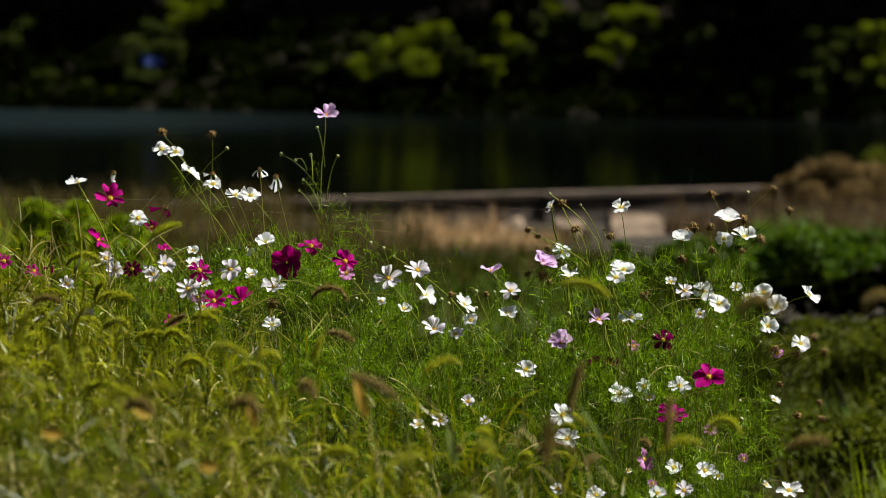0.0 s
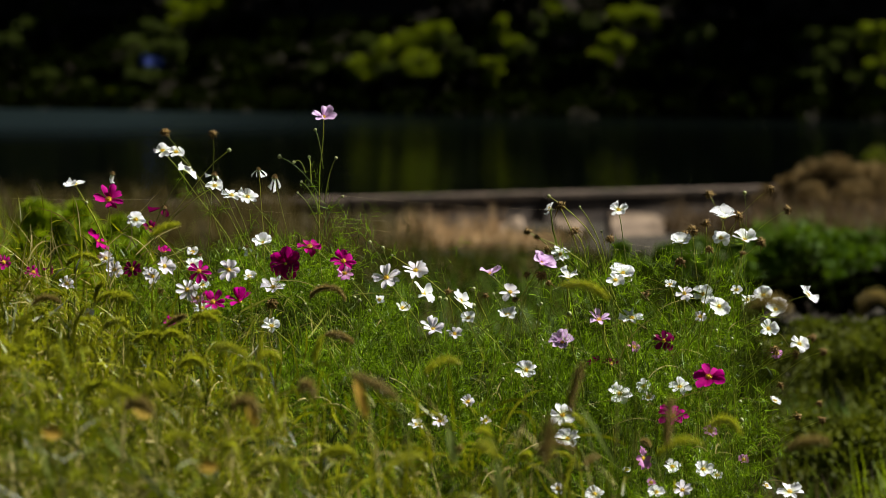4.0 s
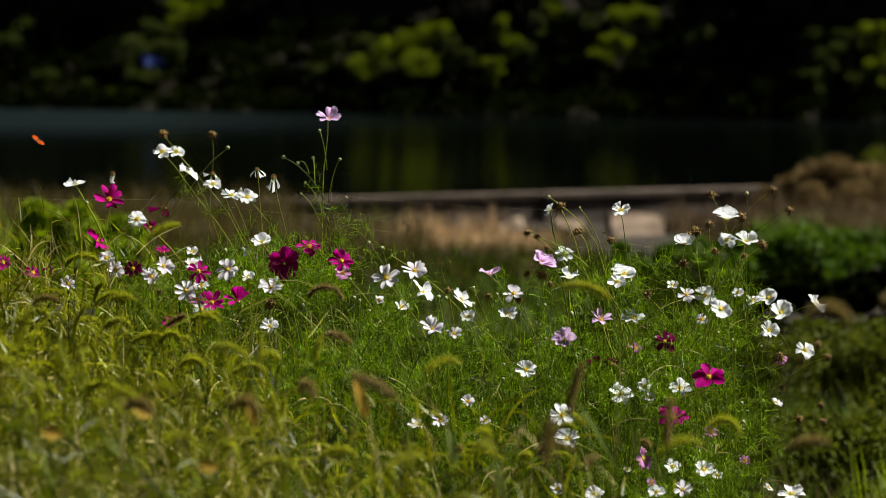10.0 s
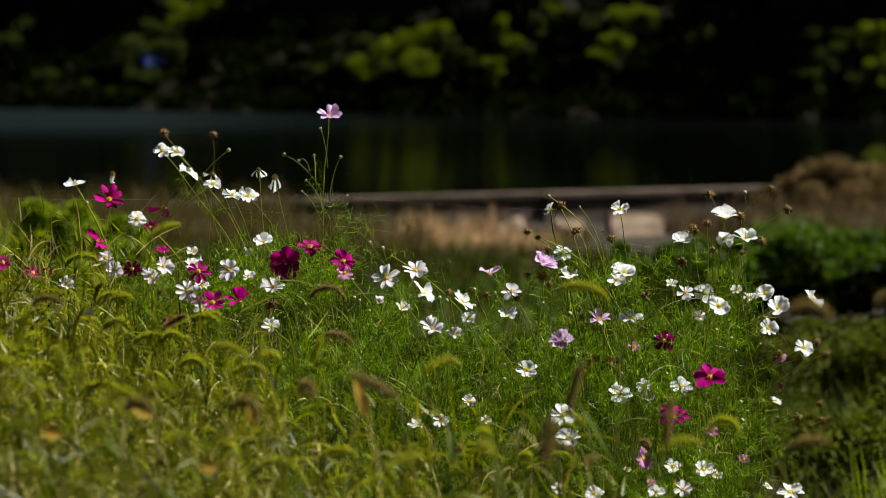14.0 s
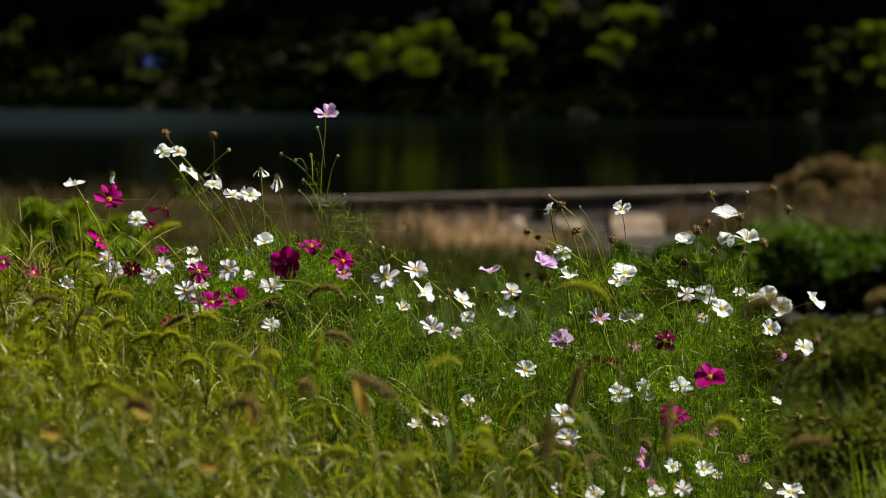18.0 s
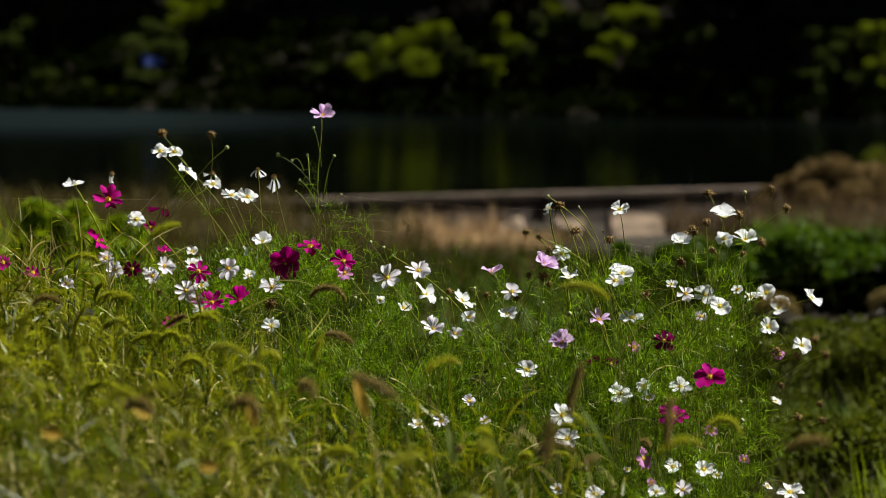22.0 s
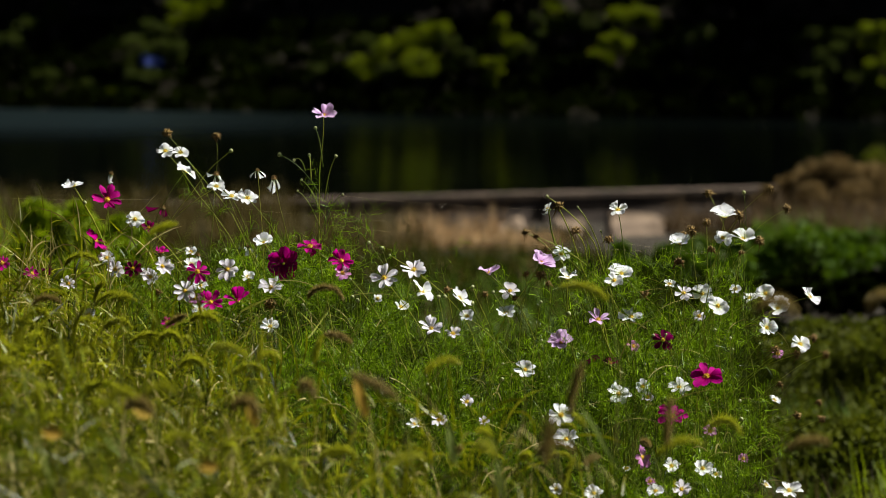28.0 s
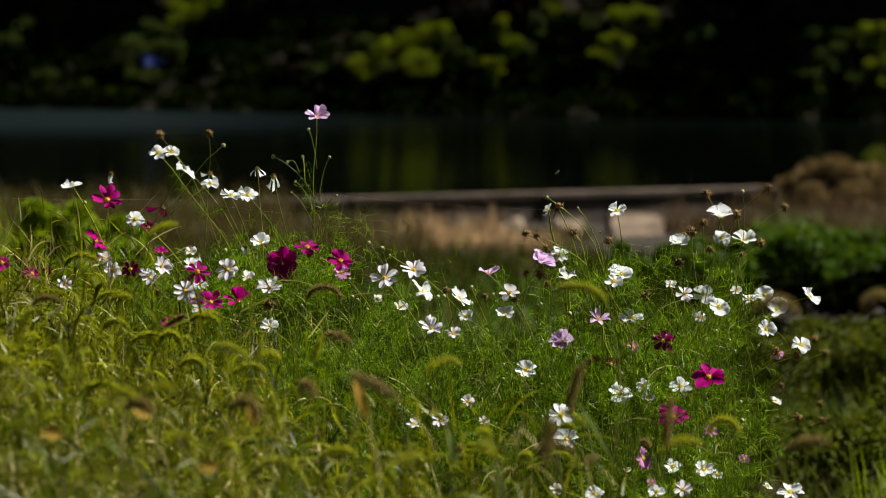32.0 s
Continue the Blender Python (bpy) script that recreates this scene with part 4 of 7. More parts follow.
def wilted(x, y, z, size, lean, series, colour="WHITE"):
    root, end, way = stalk("wilted_cosmos", "wilted %s cosmos flower with hanging petals" % COLOUR_WORDS[colour], "flower", x, y, z, lean, series, "cosmos flowers", 0.001, 1)
    d = size * 0.16
    q = Matrix.Translation(end) @ facing(75, rp.uniform(-40, 40)).to_track_quat("Z", "Y").to_matrix().to_4x4()
    head = part("flower_head", CALYX_MESH, root, "", q @ Matrix.Diagonal((d, d, d, 1)))
    for k in range(5):
        long = 6.0 * rp.uniform(0.55, 1.1)
        part("petal", PETAL_MESH[colour, rp.choice((2, 4, 6))], head, "limp petal", pose(0, 0, 0, 0, 0, 72 * k + rp.uniform(-30, 30)) @ pose(0.7, 0, 0, rp.uniform(-60, 60), rp.uniform(15, 100), 0) @ Matrix.Diagonal((long, long * rp.uniform(0.28, 0.5), long * 1.4, 1)))
    part("disc", BROWN_DISC, head, "browned flower centre", Matrix.Diagonal((1.35, 1.35, 1.9, 1)))


def tall_cosmos():
    """The tallest plant: a pink flower over a branching, budded stem."""
    root, end, way = stalk("tall_cosmos", "tallest cosmos plant with one pink flower and several buds", "flower", -0.2437, 9.0, 2.720, 0.02, "f1", "cosmos flowers", 0.0015, 0)
    flower_on(root, end, 0.051, "LILAC", 46, 6, 30, 8, 1.0)
    o = root.matrix_basis.translation
    for fx, fz, tx, tz, bd in ((-0.251, 2.545, -0.337, 2.637, 0.011), (-0.284, 2.602, -0.307, 2.626, 0.008), (-0.272, 2.580, -0.276, 2.634, 0.009), (-0.246, 2.61, -0.262, 2.692, 0.009), (-0.244, 2.54, -0.219, 2.632, 0.009), (-0.25, 2.50, -0.292, 2.582, 0.007), (-0.247, 2.48, -0.206, 2.55, 0.007), (-0.252, 2.47, -0.30, 2.56, 0.006)):
        a, b = Vector((fx, 9.0, fz)) - o, Vector((tx, 9.0 + rp.uniform(-0.03, 0.03), tz)) - o
        pts = bend(a, b, ((tx - fx) * -0.05, 0, 0.012), 6)
        part("branch", mesh_of("branch", *tube(pts, [0.0011 - 0.00006 * k for k in range(7)]), [STEM]), root)
        bud_on(root, b, (pts[-1] - pts[-2]).normalized(), bd)
    for k in range(18):
        z = 2.34 + 0.24 * rp.random() ** 1.6
        part("leaf", LEAF_MESH[rp.randint(0, 5)], root, m=Matrix.Translation(Vector((-0.25 + rp.gauss(0, 0.03), 9.0, z)) - o) @ pose(0, 0, 0, 0, 0, rp.uniform(0, 360)))


tall_cosmos()
cosmos(-0.600, 9.00, 2.645, 0.043, "WHITE", 53, -5, 12, 0.13, "f2")
cosmos(-0.573, 9.05, 2.639, 0.035, "WHITE", 48, 15, 10, -0.09, "f3")
cosmos(-0.545, 9.00, 2.597, 0.048, "WHITE", 55, 70, 16, 0.01, "f4", broad=1.30)
cosmos(-0.490, 9.00, 2.571, 0.041, "WHITE", 61, 5, 9, -0.07, "f5")
cosmos(-0.453, 9.10, 2.543, 0.043, "WHITE", 62, 0, 9, -0.11, "f6")
cosmos(-0.414, 9.05, 2.545, 0.046, "WHITE", 52, 5, 11, 0.10, "f7")
cosmos(-0.794, 9.10, 2.566, 0.049, "WHITE", 72, -60, 12, 0.18, "f8", kink=(0.1, 0.8), broad=1.20)
cosmos(-0.714, 9.00, 2.539, 0.069, "MAGENTA", 39, 5, 11, 0.14, "f9", broad=0.85)
cosmos(-0.651, 8.95, 2.500, 0.042, "WHITE", 36, 10, 8, 0.06, "f10", broad=1.20)
cosmos(-0.635, 9.15, 2.470, 0.032, "CRIMSON", 50, 0, 35, 0.20, "f12")
cosmos(-0.737, 8.95, 2.455, 0.062, "MAGENTA", 40, 72, 10, 0.18, "f13")
cosmos(-0.718, 8.95, 2.416, 0.038, "WHITE", 48, -10, 12, 0.14, "f15")
cosmos(-0.692, 8.85, 2.399, 0.038, "PALE", 28, 10, 12, 0.13, "f15")
cosmos(-0.669, 9.05, 2.387, 0.044, "CRIMSON", 30, 0, 0, 0.08, "f15", broad=0.85)
cosmos(-0.937, 8.95, 2.408, 0.036, "MAGENTA", 20, 40, 10, 0.31, "f13")
cosmos(-0.883, 9.05, 2.379, 0.036, "MAGENTA", 40, 30, 10, 0.28, "f13")
cosmos(-0.636, 9.10, 2.370, 0.039, "PALE", 32, 20, 20, 0.09, "f20")
cosmos(-0.596, 8.95, 2.400, 0.046, "PALE", 20, 35, 20, 0.04, "f20")
cosmos(-0.512, 8.80, 2.399, 0.054, "MAGENTA", 30, 15, 0, 0.01, "f21", broad=0.80)
cosmos(-0.535, 8.75, 2.362, 0.052, "PALE", 22, 5, 10, -0.01, "f22", broad=0.85)
cosmos(-0.487, 8.85, 2.330, 0.055, "MAGENTA", 40, 10, 12, -0.05, "f22", broad=0.85)
cosmos(-0.515, 8.95, 2.308, 0.041, "WHITE", 60, 10, 14, 0.03, "f22")
cosmos(-0.452, 8.85, 2.399, 0.052, "PALE", 26, 0, 10, -0.05, "f25")
cosmos(-0.428, 8.80, 2.337, 0.052, "MAGENTA", 58, 0, 38, -0.11, "f25", petals=6, broad=0.95)
cosmos(-0.387, 9.10, 2.440, 0.043, "WHITE", 60, 5, 35, 0.08, "f27", broad=1.30)
cosmos(-0.418, 9.05, 2.370, 0.029, "WHITE", 60, 0, 35, 0.13, "f25")
cosmos(-0.364, 8.95, 2.354, 0.055, "PALE", 52, -5, 19, 0.14, "f29")
cosmos(-0.339, 9.00, 2.402, 0.070, "PLUM", 12, -5, 6, 0.02, "f30", petals=12, broad=1.35)
cosmos(-0.284, 9.00, 2.439, 0.057, "MAGENTA", 62, 0, -4, 0.03, "f31", broad=1.10)
cosmos(-0.213, 8.90, 2.414, 0.055, "MAGENTA", 44, 5, 10, -0.11, "f32", broad=1.10)
cosmos(-0.212, 8.95, 2.385, 0.037, "PINK", 36, 10, 15, -0.09, "f32")
cosmos(-0.364, 8.90, 2.275, 0.041, "WHITE", 54, 0, 20, 0.10, "f34")
cosmos(-0.122, 9.00, 2.371, 0.064, "PALE", 41, 5, 11, 0.07, "f35")
cosmos(-0.059, 9.00, 2.387, 0.058, "PALE", 47, 5, 14, -0.01, "f36")
cosmos(-0.136, 8.95, 2.328, 0.018, "WHITE", 18, 0, 52, 0.08, "f35", petals=6)
cosmos(-0.044, 9.00, 2.339, 0.058, "WHITE", 44, 66, 20, -0.15, "f38")
cosmos(0.036, 8.95, 2.326, 0.055, "WHITE", 38, 68, 22, -0.06, "f39")
cosmos(-0.089, 9.05, 2.303, 0.034, "WHITE", 50, 25, 28, -0.03, "f38")
cosmos(-0.023, 8.90, 2.270, 0.048, "PALE", 48, 10, 35, -0.12, "f41")
cosmos(0.023, 8.95, 2.255, 0.035, "PALE", 52, 10, 25, -0.08, "f41")
cosmos(0.054, 9.05, 2.281, 0.034, "WHITE", 50, 0, 20, 0.14, "f39")
cosmos(0.098, 9.00, 2.380, 0.047, "LILAC", 84, 10, 28, 0.05, "f44")
cosmos(0.146, 9.05, 2.338, 0.045, "PALE", 46, 0, 12, -0.01, "f45", petals=6, broad=1.35)
cosmos(0.136, 8.95, 2.296, 0.043, "WHITE", 60, -5, 25, 0.04, "f46")
cosmos(0.209, 9.00, 2.403, 0.056, "LILAC", 52, 58, 36, -0.03, "f47", broad=1.50)
cosmos(0.257, 9.05, 2.420, 0.046, "WHITE", 46, -5, 10, 0.11, "f48", kink=(0.1, 0.8))
cosmos(0.269, 9.00, 2.370, 0.043, "WHITE", 70, 20, 35, 0.10, "f49", petals=6, kink=(0.1, 0.8), broad=1.20)
cosmos(0.388, 9.05, 2.377, 0.052, "WHITE", 57, 5, 25, 0.00, "f50", broad=1.30)
cosmos(0.370, 9.00, 2.365, 0.041, "WHITE", 50, 5, 8, 0.05, "f50")
cosmos(0.380, 9.05, 2.515, 0.042, "WHITE", 59, 5, 15, -0.00, "f52")
cosmos(0.232, 9.10, 2.514, 0.032, "WHITE", 23, -75, 14, 0.18, "f53", kink=(0.05, 0.82))
cosmos(0.604, 9.00, 2.500, 0.054, "WHITE", 68, 5, 34, 0.01, "f54", broad=1.20)
cosmos(0.515, 9.05, 2.443, 0.050, "WHITE", 72, 0, 30, 0.09, "f55", broad=1.20)
cosmos(0.602, 9.00, 2.454, 0.039, "WHITE", 42, 8, 20, -0.02, "f56", broad=1.30)
cosmos(0.653, 9.10, 2.446, 0.054, "WHITE", 70, 10, 32, -0.02, "f57", petals=6, broad=1.20)
cosmos(0.494, 9.10, 2.348, 0.027, "WHITE", 60, 20, 28, 0.10, "f59")
cosmos(0.519, 9.00, 2.337, 0.042, "PALE", 48, 0, 8, -0.04, "f59")
cosmos(0.565, 9.10, 2.328, 0.048, "WHITE", 45, 10, 14, 0.05, "f59", petals=6, broad=1.30)
cosmos(0.587, 8.95, 2.313, 0.047, "WHITE", 28, 15, 14, 0.01, "f61", broad=1.25)
cosmos(0.556, 9.10, 2.279, 0.029, "PALE", 38, 10, 14, -0.03, "f61")
cosmos(0.635, 9.10, 2.337, 0.027, "WHITE", 50, -20, 21, 0.03, "f61")
cosmos(0.673, 9.20, 2.313, 0.035, "WHITE", 64, 10, 25, -0.04, "f66")
cosmos(0.700, 9.10, 2.329, 0.044, "WHITE", 40, -10, 22, 0.01, "f66", broad=1.20)
cosmos(0.723, 9.05, 2.301, 0.051, "WHITE", 56, 0, 34, -0.13, "f66", petals=6, broad=1.30)
cosmos(0.691, 8.95, 2.268, 0.046, "WHITE", 25, 32, 15, -0.07, "f67")
cosmos(0.772, 9.00, 2.220, 0.048, "WHITE", 40, 35, 15, -0.13, "f68", kink=(0.2, 0.85))
cosmos(0.799, 9.10, 2.317, 0.049, "WHITE", 40, 68, 12, -0.13, "f69", kink=(0.2, 0.9))
cosmos(0.334, 9.00, 2.281, 0.056, "LILAC", 62, 10, 25, -0.04, "f70", petals=6, broad=0.85)
cosmos(0.405, 9.00, 2.285, 0.054, "WHITE", 67, -5, 8, -0.04, "f71")
cosmos(0.468, 8.90, 2.245, 0.049, "CRIMSON", 22, 10, 5, -0.07, "f72", broad=1.00)
cosmos(0.414, 9.10, 2.214, 0.027, "PINK", 40, 20, 21, -0.05, "f72")
cosmos(0.325, 9.00, 2.191, 0.029, "MAGENTA", 60, -40, 28, 0.12, "f74")
cosmos(0.362, 9.05, 2.182, 0.034, "CRIMSON", 70, 20, 31, -0.03, "f74")
cosmos(0.544, 8.60, 2.195, 0.071, "MAGENTA", 45, -8, 10, 0.03, "f75", broad=1.30)
cosmos(0.500, 8.85, 2.151, 0.050, "WHITE", 58, 0, 18, 0.03, "f76", petals=7)
cosmos(0.370, 8.80, 2.141, 0.053, "WHITE", 42, 5, 6, 0.06, "f77")
cosmos(0.426, 8.90, 2.147, 0.036, "WHITE", 40, -20, 21, -0.04, "f77")
cosmos(0.436, 8.90, 2.124, 0.029, "PALE", 40, 10, 21, -0.07, "f77")
cosmos(0.476, 8.70, 2.104, 0.062, "MAGENTA", 48, 5, 18, 0.02, "f76", broad=1.10)
cosmos(0.246, 8.60, 2.117, 0.058, "WHITE", 45, 5, 2, 0.00, "f80", broad=0.95)
cosmos(0.255, 8.55, 2.074, 0.053, "WHITE", 45, 0, 12, -0.05, "f80", broad=0.90)
cosmos(0.174, 8.80, 2.192, 0.046, "WHITE", 35, 8, 15, 0.02, "f82")
cosmos(0.254, 8.95, 2.237, 0.046, "LILAC", 32, -20, 40, -0.03, "f83")
cosmos(0.712, 9.00, 2.105, 0.029, "WHITE", 60, 50, 18, -0.03, "f84")
cosmos(0.407, 8.55, 2.034, 0.050, "PINK", 5, 65, 5, -0.06, "f85")
cosmos(0.476, 8.70, 1.999, 0.037, "WHITE", 45, 20, 18, 0.05, "f85")
cosmos(0.534, 8.60, 2.005, 0.044, "WHITE", 40, 20, 14, -0.01, "f85")
cosmos(0.568, 8.70, 1.981, 0.026, "WHITE", 50, 0, 21, 0.06, "f85")
cosmos(0.387, 8.80, 1.981, 0.018, "WHITE", 60, 0, 21, -0.07, "f85")
cosmos(0.427, 8.60, 1.978, 0.020, "PINK", 50, 0, 28, -0.08, "f85")
cosmos(0.433, 8.50, 1.970, 0.036, "WHITE", 60, -10, 21, -0.08, "f85")
cosmos(0.480, 8.40, 1.987, 0.041, "PALE", 45, 0, 18, 0.07, "f85")
cosmos(0.712, 8.60, 1.958, 0.055, "WHITE", 60, 10, 14, -0.05, "f84")
cosmos(0.672, 8.70, 1.958, 0.023, "WHITE", 48, 60, 18, -0.08, "f84")
cosmos(0.568, 8.90, 2.051, 0.029, "PINK", 40, 10, 21, -0.06, "f76")
cosmos(0.639, 8.90, 1.991, 0.026, "PINK", 40, 0, 21, 0.01, "f84")
cosmos(-0.058, 8.60, 2.097, 0.032, "WHITE", 60, -10, 18, 0.03, "f41")
cosmos(-0.007, 8.60, 2.106, 0.037, "PALE", 38, 20, 21, -0.03, "f82")
cosmos(0.052, 8.70, 2.135, 0.030, "PALE", 40, 0, 21, 0.12, "f82")
cosmos(0.234, 8.50, 1.978, 0.027, "WHITE", 40, 0, 21, -0.07, "f80")
cosmos(0.308, 8.50, 1.966, 0.041, "WHITE", 50, 0, 21, 0.06, "f85")
cosmos(-0.810, 9.05, 2.355, 0.034, "PALE", 38, 0, 14, 0.22, "f15")
cosmos(-0.540, 9.05, 2.423, 0.027, "WHITE", 60, 0, 24, 0.02, "f21")
cosmos(-0.757, 8.95, 2.296, 0.031, "PALE", 45, 0, 18, 0.16, "f15")
cosmos(-0.792, 8.95, 2.272, 0.026, "WHITE", 40, -20, 21, 0.23, "f15")
cosmos(-0.565, 8.65, 2.303, 0.028, "MAGENTA", 40, 20, 14, 0.03, "f22")
cosmos(0.090, 8.80, 2.085, 0.024, "PALE", 50, 0, 21, 0.10, "f80")
cosmos(0.732, 9.10, 2.192, 0.027, "PINK", 50, 0, -20, -0.05, "f68")
cosmos(-0.537, 9.00, 2.399, 0.036, "WHITE", 50, 0, 21, 0.09, "f21")
cosmos(-0.516, 8.97, 2.356, 0.031, "WHITE", 60, 10, 24, 0.03, "f22")
cosmos(-0.590, 8.85, 2.437, 0.026, "MAGENTA", 70, 0, 35, 0.10, "f20")
cosmos(-0.624, 9.00, 2.374, 0.036, "PALE", 40, 0, 14, -0.01, "f20")
cosmos(-0.527, 8.95, 2.331, 0.031, "PINK", 30, 0, 14, -0.03, "f22")
seed_head(-0.596, 9.00, 2.680, 0.018, 0.01, "s3")
seed_head(-0.491, 9.00, 2.677, 0.016, -0.02, "s2")
bud(-0.461, 9.05, 2.643, 0.011, -0.19, "s4")
wilted(-0.713, 9.10, 2.590, 0.024, 0.09, "f9")
wilted(-0.493, 9.05, 2.592, 0.032, 0.00, "f5")
wilted(-0.394, 9.10, 2.600, 0.022, 0.02, "s5")
wilted(-0.357, 9.05, 2.585, 0.032, 0.01, "s6")
wilted(-0.602, 9.10, 2.517, 0.032, 0.00, "f12", "CRIMSON")
bud(-0.156, 9.00, 2.447, 0.010, 0.07, "s10")
bud(-0.130, 9.10, 2.429, 0.010, 0.08, "s10")
bud(-0.109, 9.00, 2.419, 0.007, 0.13, "f35")
seed_head(0.182, 9.05, 2.467, 0.015, 0.23, "f53", kink=(0.05, 0.9))
seed_head(0.201, 9.00, 2.459, 0.012, 0.22, "f47", kink=(0.05, 0.9))
bud(0.230, 9.10, 2.541, 0.010, 0.17, "f53", kink=(0.03, 0.84))
seed_head(0.250, 9.00, 2.525, 0.019, 0.18, "f53", kink=(0.03, 0.84))
seed_head(0.288, 9.05, 2.468, 0.019, 0.15, "f48", kink=(0.05, 0.85))
seed_head(0.222, 9.10, 2.427, 0.015, 0.18, "f47", kink=(0.05, 0.9))
seed_head(0.209, 9.00, 2.377, 0.019, -0.08, "f47")
seed_head(0.178, 9.00, 2.379, 0.013, -0.01, "f47")
seed_head(0.230, 9.10, 2.351, 0.012, -0.09, "f49")
seed_head(0.011, 9.05, 2.339, 0.013, -0.00, "f39")
bud(-0.007, 9.00, 2.328, 0.011, -0.03, "f38")
bud(0.005, 9.00, 2.326, 0.010, -0.09, "f39")
bud(0.066, 9.05, 2.344, 0.010, 0.08, "f39")
seed_head(0.095, 9.20, 2.320, 0.012, 0.10, "f45")
bud(0.065, 8.95, 2.316, 0.011, 0.06, "f39")
seed_head(0.156, 9.00, 2.326, 0.012, -0.03, "f45")
bud(0.268, 8.90, 2.302, 0.012, -0.06, "f70")
seed_head(0.571, 9.00, 2.550, 0.018, 0.14, "s8")
bud(0.649, 9.05, 2.551, 0.011, 0.00, "s9")
seed_head(0.708, 9.10, 2.557, 0.016, -0.07, "s9", kink=(0.1, 0.85))
seed_head(0.745, 9.10, 2.512, 0.017, -0.09, "s1", kink=(0.1, 0.85))
seed_head(0.633, 9.00, 2.502, 0.021, -0.04, "s7")
seed_head(0.540, 9.05, 2.468, 0.021, 0.07, "f55")
seed_head(0.526, 9.10, 2.457, 0.016, 0.10, "f55")
seed_head(0.572, 9.10, 2.480, 0.016, 0.02, "f54")
seed_head(0.581, 9.05, 2.426, 0.016, 0.03, "f56")
seed_head(0.642, 9.00, 2.423, 0.011, 0.02, "f57")
seed_head(0.684, 9.05, 2.443, 0.018, -0.01, "f57")
seed_head(0.511, 9.00, 2.403, 0.018, -0.01, "f55")
seed_head(0.362, 9.10, 2.447, 0.017, -0.00, "f50")
bud(0.344, 9.05, 2.468, 0.007, 0.04, "f52")
bud(0.296, 9.10, 2.518, 0.007, 0.11, "f53", kink=(0.05, 0.82))
seed_head(0.439, 9.10, 2.325, 0.018, -0.07, "f71")
seed_head(0.723, 9.05, 2.202, 0.019, -0.10, "f68", kink=(0.1, 0.85))
seed_head(0.808, 9.10, 2.224, 0.016, -0.15, "f68", kink=(0.2, 0.9))
seed_head(0.828, 9.10, 2.198, 0.016, -0.16, "s12", kink=(0.2, 0.9))
seed_head(0.762, 9.00, 2.198, 0.017, -0.11, "f68", kink=(0.1, 0.85))
seed_head(0.724, 9.00, 2.139, 0.013, -0.06, "f84")
seed_head(0.753, 8.90, 2.081, 0.016, -0.05, "f84")
seed_head(0.816, 9.10, 2.090, 0.013, -0.10, "f84")
seed_head(0.822, 9.10, 2.054, 0.016, -0.05, "f84")
bud(0.626, 8.80, 2.085, 0.012, -0.09, "f84")
seed_head(-0.370, 9.05, 2.310, 0.022, 0.11, "f29")
bud(-0.469, 9.10, 2.423, 0.011, -0.10, "f25")
wilted(-0.422, 9.10, 2.432, 0.020, 0.12, "f27")
seed_head(-0.606, 9.00, 2.340, 0.014, 0.09, "f22")
bud(-0.269, 9.00, 2.353, 0.010, 0.03, "f32")
bud(-0.190, 9.00, 2.328, 0.010, -0.04, "f35")
bud(-0.179, 9.00, 2.322, 0.010, 0.10, "f35")
bud(-0.197, 9.00, 2.368, 0.008, -0.01, "f32")
bud(-0.304, 8.95, 2.343, 0.007, -0.00, "f29")
bud(-0.329, 9.00, 2.366, 0.010, 0.02, "f29")
bud(-0.771, 9.10, 2.527, 0.010, 0.23, "f9")
wilted(-0.858, 9.20, 2.382, 0.020, 0.24, "f13", "CRIMSON")
wilted(-0.528, 9.10, 2.414, 0.024, 0.08, "f21")


